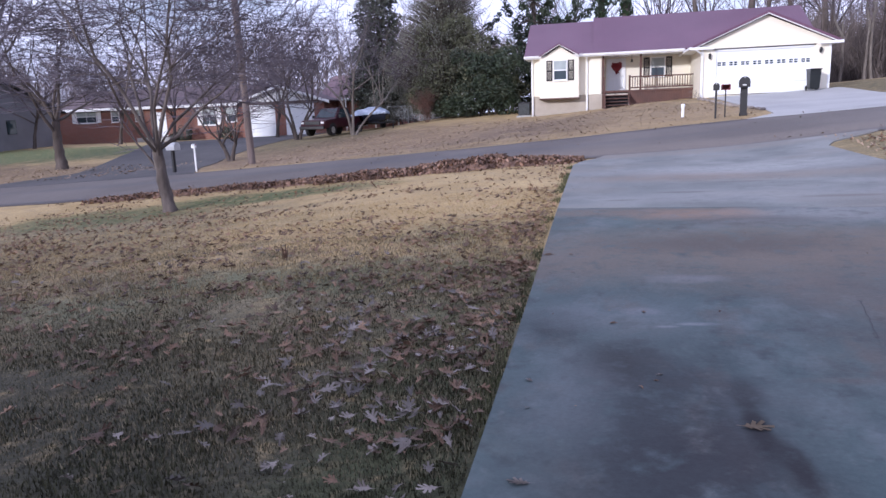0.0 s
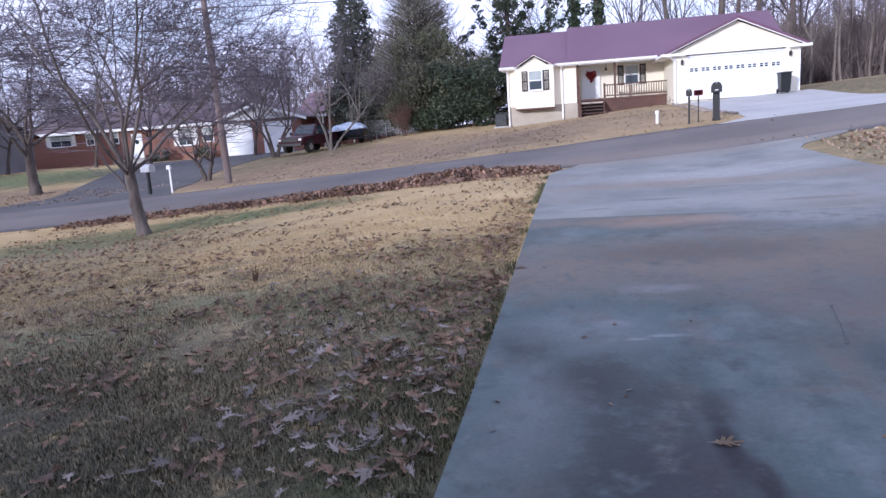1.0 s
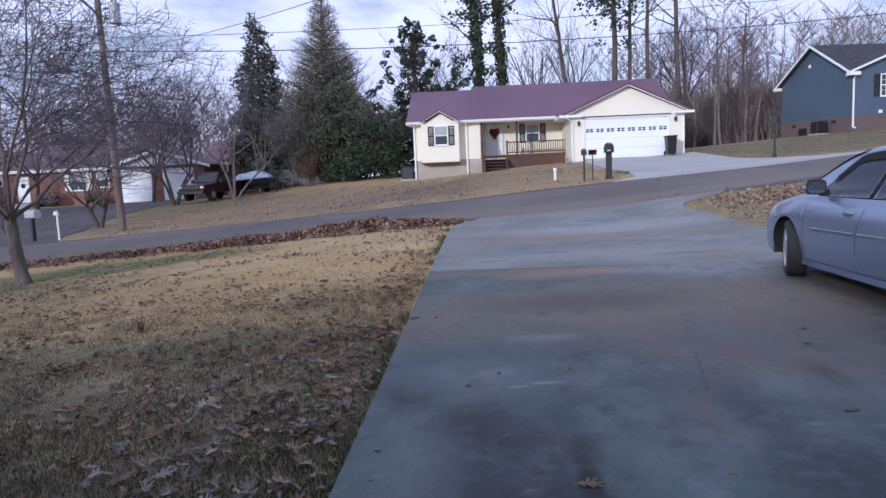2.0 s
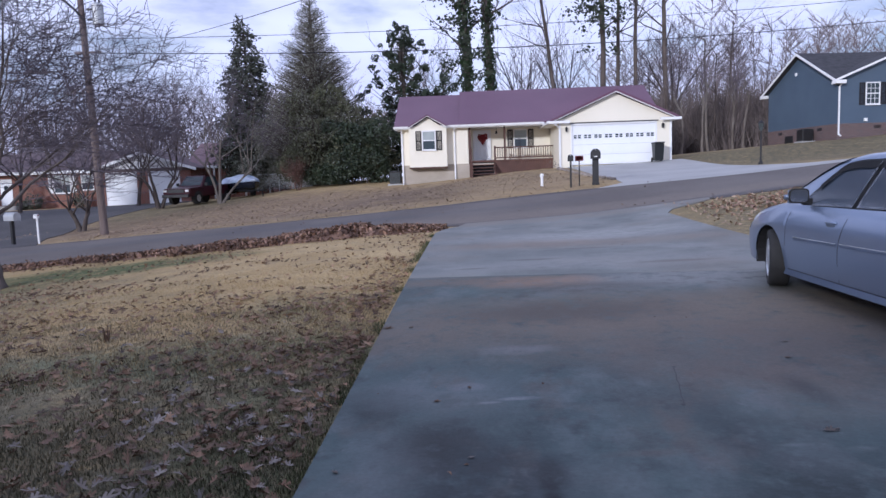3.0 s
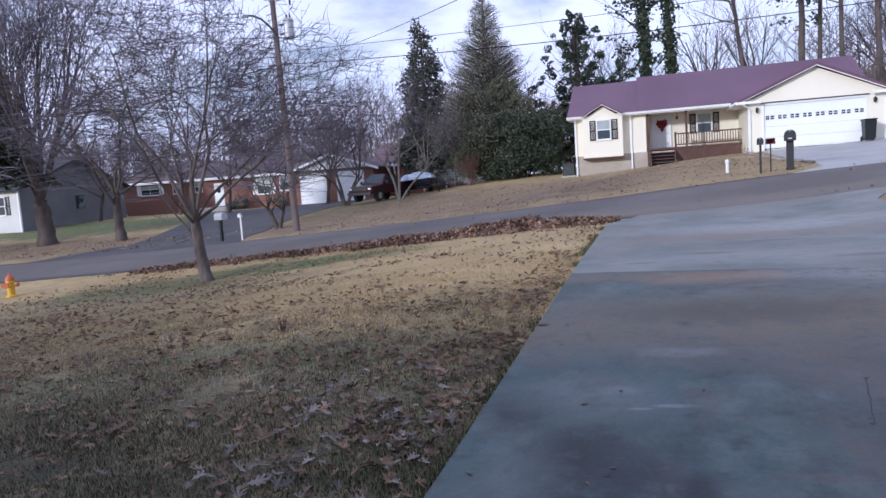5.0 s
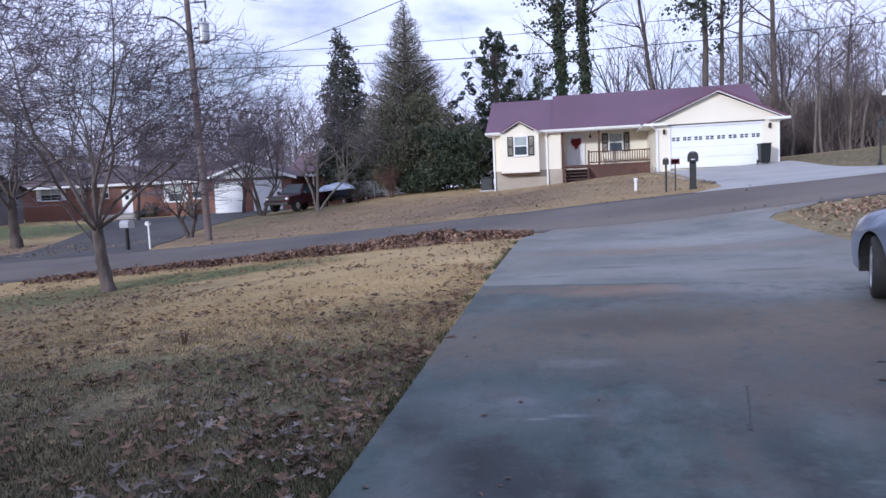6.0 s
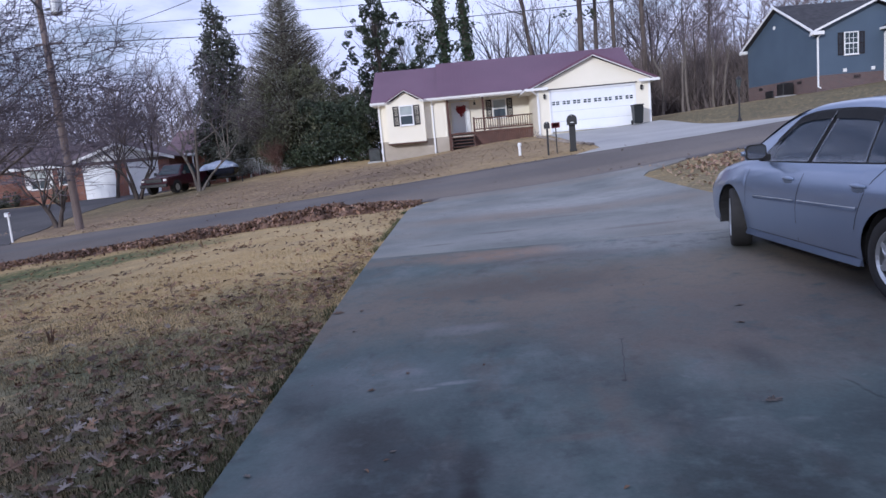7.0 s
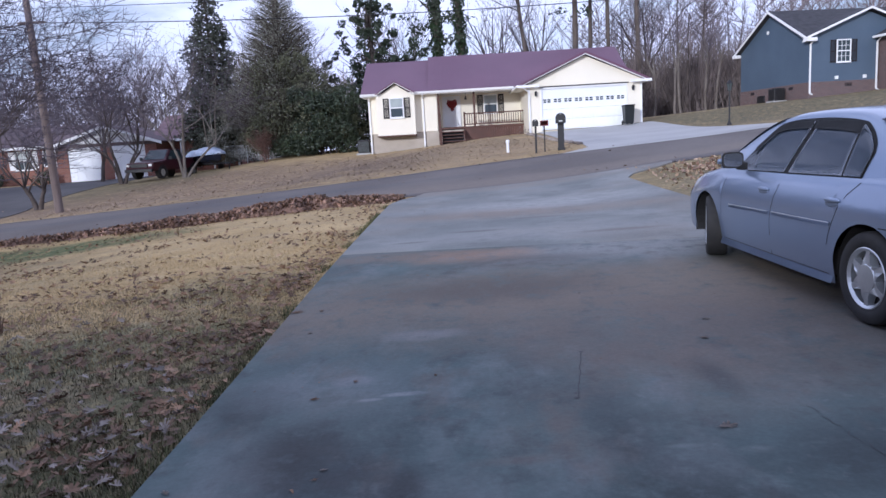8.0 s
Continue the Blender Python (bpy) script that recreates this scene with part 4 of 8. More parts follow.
    for k in range(240):
        a, q = rng.uniform(0, 2 * math.pi), math.sqrt(rng.random())
        x = 1.52 + 0.31 * q * math.sin(a) ** 3
        z = 3.93 + 0.022 * q * (13 * math.cos(a) - 5 * math.cos(2 * a) - 2 * math.cos(3 * a) - math.cos(4 * a))
        r2 = bmesh.ops.create_icosphere(wr, subdivisions=1, radius=rng.uniform(0.03, 0.065))
        bmesh.ops.translate(wr, verts=r2["verts"], vec=(x, 43.79 + rng.uniform(-0.03, 0.03), z))
    for k in range(6):
        r2 = bmesh.ops.create_icosphere(wr, subdivisions=1, radius=0.045)
        bmesh.ops.translate(wr, verts=r2["verts"], vec=(1.54 + rng.uniform(-0.1, 0.1), 43.79, rng.uniform(3.56, 3.72)))
    wreath = part("door_wreath", wr, M_WREATH, None)
    tagged(wreath, "full deep red wreath with trailing ribbon on a white door", "wreath")
    window(h, 3.53, 4.25, 3.32, 4.34, 43.9, 1, 1, pane=M_BLIND)
    shutter(h, 3.08, 3.42, 3.25, 4.4, 43.9)
    shutter(h, 4.36, 4.70, 3.25, 4.4, 43.9)
    lt = bmesh.new()
    tube(lt, (2.35, 42.9, 4.5), (2.35, 42.9, 4.3), 0.012, seg=6)
    tube(lt, (2.35, 42.9, 4.3), (2.35, 42.9, 4.12), 0.05, 0.085, 6)
    part("porch_lantern", lt, M_BLACK, h)
    return h


cream_house()


def blue_house():
    """Built along its own x (front) and y (depth) from its front left corner."""
    h = thing("blue_house", 23.3, 44.0, 3.3, 7.0, "slate blue house with brick foot, white trim and charcoal roof", "house")
    EV = 3.45
    D = 7.7
    part("wall", one_box(0, 0, 0.75, 4.5, D, EV), M_BLUE, h)
    part("foundation", one_box(-0.02, -0.02, -1.9, 17, D, 0.75), M_BRICK_DARK, h, "mottled brick foundation")
    part("wall", one_box(4.5, 2.0, 0.75, 17, D - 0.01, EV), M_BLUE, h)
    # side gable and front gable
    side = prism([(-0.02, EV), (D + 0.02, EV), (D / 2, EV + 2.08)], 0, 0.15)
    bmesh.ops.transform(side, matrix=Matrix(((0, 1, 0, 0), (1, 0, 0, 0), (0, 0, 1, 0), (0, 0, 0, 1))), verts=side.verts)
    part("gable_wall", side, M_BLUE, h)
    part("gable_wall", prism([(0, EV), (7.4, EV), (3.7, EV + 1.42)], 0.004, 0.2), M_BLUE, h)
    # main roof, cut round the cross gable towards the road
    R = EV + 2.2
    C = EV + 1.60
    main_z = lambda y: EV - 0.12 + (R - EV + 0.12) * (y + 0.4) / (D / 2 + 0.4)
    yc = -0.4 + (D / 2 + 0.4) * (C - EV + 0.12) / (R - EV + 0.12)
    part("roof", slab([(x, y, main_z(y)) for x, y in ((-0.35, D / 2), (-0.35, -0.4), (3.7, yc), (7.75, -0.4), (17.4, -0.4), (17.4, D / 2))], 0.1), M_SHINGLE, h)
    part("roof", slab([(-0.35, D + 0.4, EV - 0.12), (17.4, D + 0.4, EV - 0.12), (17.4, D / 2, R), (-0.35, D / 2, R)], 0.12), M_SHINGLE, h)
    for xe in (-0.35, 7.75):
        part("cross_roof", slab([(xe, -0.4, EV - 0.02), (3.7, -0.4, C), (3.7, yc + 0.2, C)], 0.1), M_SHINGLE, h)
    gable_trim(h, -0.4, 3.7, 7.8, EV - 0.04, C - 0.01, EV - 0.04, -0.41, 0.13)
    rake = bmesh.new()
    for a, b, za, zb in ((-0.42, D / 2, EV - 0.13, R), (D / 2, D + 0.42, R, EV - 0.13)):
        q = [Vector((-0.4, a, za)), Vector((-0.4, b, zb)), Vector((-0.4, b, zb - 0.15)), Vector((-0.4, a, za - 0.15))]
        v = [rake.verts.new(p) for p in q] + [rake.verts.new(p + Vector((0.05, 0, 0))) for p in q]
        rake.faces.new(v[:4])
        rake.faces.new(v[4:][::-1])
        for i in range(4):
            j = (i + 1) % 4
            rake.faces.new((v[i], v[i + 4], v[j + 4], v[j]))
    part("bargeboard", rake, M_WHITE, h)
    part("soffit", one_box(-0.38, -0.38, EV - 0.32, 0, 0.1, EV - 0.24), M_WHITE, h)
    part("eave_return", one_box(-0.42, -0.44, EV - 0.32, 0.25, 0.0, EV - 0.1, 0.02), M_WHITE, h)
    part("eave_return", one_box(-0.42, D + 0.0, EV - 0.32, -0.0, D + 0.44, EV - 0.1, 0.02), M_WHITE, h)
    downspout(h, 0.06, -0.01, -0.05, EV - 0.2)
    downspout(h, 4.42, -0.01, 0.05, EV - 0.2)
    # brick bump-out with its own gable
    part("brick_wall", one_box(4.6, -1.2, -1.2, 7.55, 2.0, EV - 0.1), M_BRICK_DARK, h)
    part("brick_gable", prism([(4.6, EV - 0.1), (7.55, EV - 0.1), (6.075, EV + 0.72)], -1.196, 2.0), M_BRICK_DARK, h)
    part("cross_roof", slab([(4.25, -1.6, EV - 0.1), (4.25, 3.2, EV - 0.1), (6.075, 3.2, EV + 0.88), (6.075, -1.6, EV + 0.88)], 0.12), M_SHINGLE, h)
    part("cross_roof", slab([(7.9, -1.6, EV - 0.1), (7.9, 3.2, EV - 0.1), (6.075, 3.2, EV + 0.88), (6.075, -1.6, EV + 0.88)], 0.12), M_SHINGLE, h)
    gable_trim(h, 4.2, 6.075, 7.95, EV - 0.12, EV + 0.87, EV - 0.12, -1.61, 0.13)
    part("gutter", one_box(4.1, -1.55, EV - 0.26, 4.28, 0.0, EV - 0.12, 0.01), M_WHITE, h)
    # windows
    window(h, 1.85, 2.65, 1.92, 3.15, 0, 3, 2)
    shutter(h, 1.38, 1.74, 1.86, 3.2, 0)
    shutter(h, 2.76, 3.12, 1.86, 3.2, 0)
    window(h, 5.35, 6.15, 1.85, 3.12, -1.2, 1, 1, pane=M_BLIND)
    shutter(h, 4.88, 5.24, 1.8, 3.18, -1.2)
    shutter(h, 6.26, 6.62, 1.8, 3.18, -1.2)
    for x, y in ((2.6, -0.02), (5.9, -1.2)):
        vb = bmesh.new()
        for k in range(4):
            box(vb, x - 0.22, y - 0.02, 0.42 + 0.05 * k, x + 0.22, y, 0.45 + 0.05 * k)
        part("foundation_vent", vb, M_SHUTTER, h)
    for yy in (1.5, 5.9):
        part("foundation_vent", one_box(-0.04, yy, 0.42, -0.02, yy + 0.42, 0.6), M_SHUTTER, h)
    part("gable_vent", one_tube((-0.05, D / 2 + 0.5, EV + 0.9), (0.01, D / 2 + 0.5, EV + 0.9), 0.12, seg=10), M_WHITE, h)
    for x, y in ((3.55, -0.1), (1.7, -0.1)):
        part("outlet_cover", one_box(x, y, 0.85, x + 0.2, 0, 1.05, 0.01), M_WHITE, h)
    # porch on the right
    part("porch_deck", one_box(7.55, -0.6, 0.45, 17, 2.0, 0.62, 0.01), M_RAIL, h)
    part("porch_roof", slab([(7.7, -0.95, EV - 0.2), (17.4, -0.95, EV - 0.2), (17.4, 3.2, EV + 0.8), (7.7, 3.2, EV + 0.8)], 0.12), M_SHINGLE, h)
    part("porch_beam", one_box(7.6, -0.7, EV - 0.46, 17, -0.5, EV - 0.22), M_WHITE, h)
    for x in (10.6, 13.7, 16.8):
        part("porch_post", one_box(x, -0.68, 0.62, x + 0.16, -0.52, EV - 0.46, 0.01), M_RAIL, h, "tan wooden porch post")
    window(h, 8.15, 8.75, 0.95, 2.75, 2.0, 1, 1, pane=M_BLIND)
    part("front_door", one_box(9.4, 1.93, 0.62, 10.3, 2.0, 2.7, 0.005), M_STAIN, h, "dark brown front door")
    return h


blue_house()


def brick_house():
    h = thing("brick_house", -34, 57, 0.1, 0, "long red-brown brick ranch house with white trim and garage", "house")
    h.matrix_basis = Matrix()
    Y, B, Z = 55.0, 63.5, 0.0
    EV = 3.1
    part("wall", one_box(-47.3, Y, Z - 0.8, -29.0, B, EV), M_BRICK, h)
    part("roof", slab([(-47.8, Y - 0.5, EV), (-28.5, Y - 0.5, EV), (-28.5, 59.2, EV + 1.75), (-47.8, 59.2, EV + 1.75)], 0.12), M_SHINGLE_RED, h)
    part("roof", slab([(-47.8, B + 0.5, EV), (-28.5, B + 0.5, EV), (-28.5, 59.2, EV + 1.75), (-47.8, 59.2, EV + 1.75)], 0.12), M_SHINGLE_RED, h)
    part("fascia", one_box(-47.8, Y - 0.53, EV - 0.2, -29.1, Y - 0.5, EV + 0.03), M_WHITE, h)
    part("gable_wall", prism([(Y, EV), (B, EV), (59.2, EV + 1.65)], 0, 0.15), M_BRICK, h).data.transform(Matrix(((0, 1, 0, -47.3), (1, 0, 0, 0), (0, 0, 1, 0), (0, 0, 0, 1))))
    # garage wing with a white gable
    G = 54.6
    part("wall", one_box(-29.0, G + 0.12, Z - 0.8, -21.5, B, EV), M_BRICK, h)
    for a, b in ((-29.0, -28.5), (-25.9, -25.0), (-22.4, -21.5)):
        part("pier", one_box(a, G, Z - 0.8, b, G + 0.12, 2.85), M_BRICK, h)
    # darker brick than the piers puts the gable's shadow into the colour
    part("shadow_lintel", one_box(-29.0, G, 2.85, -21.5, G + 0.12, 3.1), M_BRICK_DARK, h)
    part("gable_wall", prism([(-29.2, 3.1), (-21.3, 3.1), (-25.3, 4.25)], G, G + 0.2), M_WHITE, h, "white painted garage gable")
    for a, b in ((-28.5, -25.9), (-25.0, -22.4)):
        d = part("garage_door", one_box(a, G + 0.05, 0.2, b, G + 0.1, 2.85), M_DOORWHITE, h, "white single garage door")
        for c in range(4):
            for r in range(4):
                w, q = (b - a) / 4, 0.66
                part("panel", one_box(a + w * c + 0.06, G + 0.035, 0.2 + q * r + 0.06, a + w * (c + 1) - 0.06, G + 0.05, 0.2 + q * (r + 1) - 0.06, 0.012), M_DOORWHITE, d)
    part("roof", slab([(-29.6, G - 0.5, 3.05), (-29.6, 60, 3.05), (-25.3, 60, 4.45), (-25.3, G - 0.5, 4.45)], 0.12), M_SHINGLE_RED, h)
    part("roof", slab([(-20.9, G - 0.5, 3.05), (-20.9, 60, 3.05), (-25.3, 60, 4.45), (-25.3, G - 0.5, 4.45)], 0.12), M_SHINGLE_RED, h)
    gable_trim(h, -29.65, -25.3, -20.85, 3.02, 4.42, 3.02, G - 0.5, 0.22)
    # taller rear wing on the right
    part("wall", one_box(-22.5, 57.5, Z, -15.8, 65, 3.3), M_BRICK, h)
    part("roof", slab([(-23, 57.0, 3.2), (-15.3, 57.0, 3.2), (-15.3, 61, 5.3), (-23, 61, 5.3)], 0.12), M_SHINGLE_MAUVE, h)
    part("roof", slab([(-23, 65.5, 3.2), (-15.3, 65.5, 3.2), (-15.3, 61, 5.3), (-23, 61, 5.3)], 0.12), M_SHINGLE_MAUVE, h)
    part("fascia", one_box(-21.2, 56.97, 3.0, -15.3, 57.0, 3.22), M_WHITE, h)
    for x in (-20.6, -18.0, -16.0):
        part("porch_post", one_box(x, 57.05, 0.3, x + 0.12, 57.17, 3.05), M_WHITE, h)
    # openings
    for a, b, z0, z1 in ((-45.4, -43.4, 1.95, 2.95), (-41.8, -41.1, 1.95, 2.85), (-39.4, -38.7, 1.95, 2.85), (-32.9, -31.6, 1.4, 2.75), (-30.6, -29.7, 1.6, 2.7)):
        window(h, a, b, z0, z1, Y, 2 if b - a > 1.2 else 1, 1, pane=M_BLIND)
        if b - a > 1.2:
            for s in (a - 0.5, b + 0.1):
                part("shutter", one_box(s, Y - 0.04, z0 - 0.05, s + 0.4, Y, z1 + 0.05, 0.01), M_WHITE, h, "white shutter")
    d = part("front_door", one_box(-37.4, Y - 0.05, 0.5, -36.4, Y, 2.6, 0.01), M_DOORWHITE, h, "white front door")
    part("oval_light", one_tube((-36.9, Y - 0.07, 1.9), (-36.9, Y - 0.04, 1.9), 0.2, seg=12), M_PANE, d)
    part("stoop", one_box(-38.4, Y - 1.6, -0.2, -35.2, Y, 0.45, 0.02), M_SLAB_FAR, h, "pale concrete stoop")
    return h


brick_house()


def white_house():
    h = thing("white_house", -51, 47, -0.3, 0, "small off-white sided house with a grey side wall and front stairs", "house")
    h.matrix_basis = Matrix()
    part("wall", one_box(-60, 41.03, -0.6, -45.5, 52, 3.0), M_GREYSIDE, h, "grey sided end wall")
    part("front_wall", one_box(-60, 41, -0.6, -45.52, 41.03, 3.0), M_WHITESIDE, h)
    part("roof", slab([(-60.5, 40.5, 2.9), (-45.1, 40.5, 2.9), (-45.1, 46.5, 5.3), (-60.5, 46.5, 5.3)], 0.12), M_SHINGLE, h)
    part("roof", slab([(-60.5, 52.5, 2.9), (-45.1, 52.5, 2.9), (-45.1, 46.5, 5.3), (-60.5, 46.5, 5.3)], 0.12), M_SHINGLE, h)
    part("gable_wall", prism([(41, 3.0), (52, 3.0), (46.5, 5.2)], 0, 0.15), M_GREYSIDE, h).data.transform(Matrix(((0, 1, 0, -45.65), (1, 0, 0, 0), (0, 0, 1, 0), (0, 0, 0, 1))))
    window(h, -47.9, -46.9, 1.1, 2.4, 41, 1, 1)
    shutter(h, -48.4, -48.05, 1.05, 2.45, 41)
    shutter(h, -46.75, -46.4, 1.05, 2.45, 41)
    part("corner_trim", one_box(-45.62, 40.97, -0.6, -45.48, 41.1, 3.0), M_WHITE, h)
    part("porch_deck", one_box(-54.5, 39.2, 0.3, -49.8, 41, 0.45), M_WHITE, h)
    for k in range(14):
        part("baluster", one_box(-54.4 + 0.34 * k, 39.22, 0.45, -54.35 + 0.34 * k, 39.27, 1.3), M_WHITE, h)
    part("rail", one_box(-54.5, 39.2, 1.28, -49.8, 39.28, 1.36), M_WHITE, h)
    for k in range(5):
        part("tread", one_box(-49.8 + 0.28 * k, 39.3, 0.25 - 0.18 * k, -49.5 + 0.28 * k, 40.6, 0.3 - 0.18 * k), M_WHITE, h)
    for x in (-54.4, -49.9):
        part("porch_post", one_box(x, 39.2, 0.45, x + 0.12, 39.32, 2.9), M_WHITE, h)
    part("side_window", one_box(-45.48, 46.4, 1.2, -45.44, 47.3, 2.3), M_PANE, h)
    return h


white = white_house()
for piece in white.children_recursive:
    piece.data.transform(Matrix.Translation((0.75, 0, 0)))

# ---- the parked saloon car; x to its right, y forward from the rear axle, z up from the ground ----
WB, TYRE_R = 2.72, 0.318
TAIL, NOSE = -1.06, WB + 1.02


def curve_of(*pts):
    """A smooth monotone-ish curve through (s, value) knots."""
    xs, ys = [p[0] for p in pts], [p[1] for p in pts]

    def f(v):
        v = min(max(v, xs[0]), xs[-1])
        i = min(max(int(np.searchsorted(xs, v)) - 1, 0), len(xs) - 2)
        h = xs[i + 1] - xs[i]
        t = (v - xs[i]) / h
        d = []
        for k in (i, i + 1):
            a, b = max(k - 1, 0), min(k + 1, len(xs) - 1)
            d.append((ys[b] - ys[a]) / (xs[b] - xs[a]))
        return (2 * t ** 3 - 3 * t * t + 1) * ys[i] + (t ** 3 - 2 * t * t + t) * h * d[0] + (3 * t * t - 2 * t ** 3) * ys[i + 1] + (t ** 3 - t * t) * h * d[1]
    return f


half_width = curve_of((TAIL, 0.66), (TAIL + 0.1, 0.765), (-0.75, 0.825), (-0.5, 0.857), (0.4, 0.885), (1.5, 0.89), (2.5, 0.88), (3.2, 0.83), (3.5, 0.74), (NOSE, 0.58))
shoulder = curve_of((TAIL, 0.80), (TAIL + 0.08, 0.90), (-0.7, 0.965), (0.0, 0.965), (1.0, 0.945), (2.0, 0.92), (2.6, 0.88), (3.2, 0.78), (3.6, 0.66), (NOSE, 0.58))
deck = curve_of((TAIL, 0.86), (TAIL + 0.06, 0.98), (-0.7, 1.02), (0.0, 1.03), (1.2, 1.0), (2.1, 0.99), (2.6, 0.96), (3.2, 0.86), (3.55, 0.74), (NOSE, 0.62))
sill = curve_of((TAIL, 0.33), (-0.5, 0.24), (0.4, 0.20), (2.4, 0.20), (3.2, 0.24), (NOSE, 0.30))
ARCH = 0.375


def lower_edge(s):
    z = sill(s)
    for c in (0.0, WB):
        d = abs(s - c)
        if d < ARCH:
            z = max(z, TYRE_R + math.sqrt(ARCH * ARCH - d * d) * 0.98)
    return z


def side_x(s, z):
    """Half width of the body at a height: widest at the waist, drawn in at the sill and the shoulder."""
    w, top = half_width(s), shoulder(s)
    k = (z - 0.2) / max(top - 0.2, 0.1)
    return w * (0.955 + 0.18 * k - 0.155 * k * k) - (0.05 * max(0, k - 0.75) / 0.25 if k > 0.75 else 0)


def car_body_stations():
    ss = set(np.linspace(TAIL, NOSE, 60).round(4))
    for c in (0.0, WB):
        for a in np.linspace(0, math.pi, 25):
            ss.add(round(c + ARCH * math.cos(a), 4))
    return sorted(ss)


roof_line = curve_of((-0.46, 1.005), (-0.22, 1.14), (0.13, 1.325), (0.45, 1.415), (0.8, 1.455), (1.25, 1.462), (1.62, 1.435), (1.97, 1.33), (2.36, 1.12), (2.58, 0.985))


def green_x(s, z):
    """Half width of the cabin side at a height above the waist."""
    base = side_x(s, shoulder(s)) - 0.015
    k = (z - shoulder(s)) / 0.48
    taper = 0.08 * max(0, (0.2 - s)) + 0.06 * max(0, s - 1.8)
    return base - 0.235 * k - 0.03 * k * k - taper * 0.6


def saloon_car():
    car = thing("saloon_car", CAR_X, CAR_Y, CAR_Z, CAR_YAW, "silver-blue four-door saloon car with tinted windows and alloy wheels", "car")
    # lower body
    bm = bmesh.new()
    rows, N = [], 9
    for s in car_body_stations():
        z0, z1, zd = lower_edge(s), shoulder(s), deck(s)
        ring = []
        for k in range(N + 1):
            z = z0 + (z1 - z0) * k / N
            ring.append((-side_x(s, z), s, z))
        xs = side_x(s, z1)
        for f, g in ((0.93, 0.55), (0.78, 0.85), (0.45, 0.97), (0.0, 1.0)):
            ring.append((-xs * f, s, z1 + (zd - z1) * g))
        full = ring + [(-x, y, z) for x, y, z in ring[-2::-1]]
        rows.append([bm.verts.new(p) for p in full])
    for a, b in zip(rows, rows[1:]):
        for k in range(len(a) - 1):
            bm.faces.new((a[k], a[k + 1], b[k + 1], b[k]))
    bm.faces.new(rows[0])
    bm.faces.new(rows[-1][::-1])
    part("body", bm, M_CARPAINT, car, smooth=True)
    # floor pan and inner arches
    part("underbody", one_box(-0.72, TAIL + 0.25, 0.2, 0.72, NOSE - 0.3, 0.42, 0.03), M_TRIM, car, "black underbody")
    for c in (0.0, WB):
        for sx in (-1, 1):
            w = bmesh.new()
            rim_o, rim_i = [], []
            for k in range(19):
                a = math.pi * (k / 18 * 1.16 - 0.08)
                y, z = c + (ARCH + 0.012) * math.cos(a), TYRE_R + (ARCH + 0.012) * math.sin(a)
                rim_o.append(w.verts.new((sx * 0.83, y, z)))
                rim_i.append(w.verts.new((sx * 0.56, y, z)))
            for k in range(18):
                w.faces.new((rim_o[k], rim_o[k + 1], rim_i[k + 1], rim_i[k]))
            w.faces.new(rim_i)
            part("wheel_arch_liner", w, M_TRIM, car)
    # cabin
    bm = bmesh.new()
    rows = []
    for s in np.linspace(-0.46, 2.58, 46):
        zr, zs = roof_line(s), shoulder(s) - 0.01
        zr = max(zr, zs + 0.004)
        ze = zs + (zr - zs) * 0.88
        ring = [(-green_x(s, zs + (ze - zs) * k / 6), s, zs + (ze - zs) * k / 6) for k in range(7)]
        xe = green_x(s, ze)
        for f, g in ((0.96, 0.45), (0.88, 0.74), (0.65, 0.92), (0.33, 0.985), (0, 1.0)):
            ring.append((-xe * f, s, ze + (zr - ze) * g))
        full = ring + [(-x, y, z) for x, y, z in ring[-2::-1]]
        rows.append([bm.verts.new(p) for p in full])
    for a, b in zip(rows, rows[1:]):
        for k in range(len(a) - 1):
            bm.faces.new((a[k], a[k + 1], b[k + 1], b[k]))
    part("cabin", bm, M_CARPAINT, car, smooth=True)

    # side glass: upper edge follows the roof, lower edge the waist
    def top_z(s):
        zs, zr = shoulder(s), roof_line(s)
        return zs + (zr - zs) * 0.86 - 0.022

    def glass_side(name, s0, s1, lo, hi, out, material, sx, n=14, lean0=0.0, lean1=0.0):
        """A pane between two uprights that lean towards the tail by lean0 and lean1 at their tops."""
        bmg = bmesh.new()
        cols = []
        for u in np.linspace(0, 1, n):
            col = []
            for k in range(6):
                v = k / 5
                s = s0 + (s1 - s0) * u - v * (lean0 + (lean1 - lean0) * u)
                a = lo(s)
                b = max(hi(s), a + 0.004)
                z = a + (b - a) * v
                col.append(bmg.verts.new((sx * (green_x(s, z) + out), s, z)))
            cols.append(col)
        for p, q in zip(cols, cols[1:]):
            for k in range(5):
                bmg.faces.new((p[k], p[k + 1], q[k + 1], q[k]))
        bmesh.ops.solidify(bmg, geom=bmg.faces[:], thickness=0.004)
        return part(name, bmg, material, car, smooth=True)

    for sx in (-1, 1):
        waist = lambda s: shoulder(s) + 0.022
        tail_curve = curve_of((0.17, 1.10), (0.195, 1.15), (0.225, 1.202), (0.32, 1.282), (0.45, 1.35), (0.6, 1.41), (0.8, 1.47))
        hi_r = lambda s: min(top_z(s), tail_curve(s - 0.02) - 0.016)
        hi_f = lambda s: min(top_z(s), shoulder(s) + 0.02 + 0.76 * (2.19 - s))
        # black surround first, panes proud of it
        glass_side("window_surround", 0.195, 2.20, lambda s: shoulder(s) + 0.004, lambda s: min(top_z(s) + 0.024, tail_curve(s), shoulder(s) + 0.04 + 0.76 * (2.20 - s)), 0.003, M_TRIM, sx, 72)
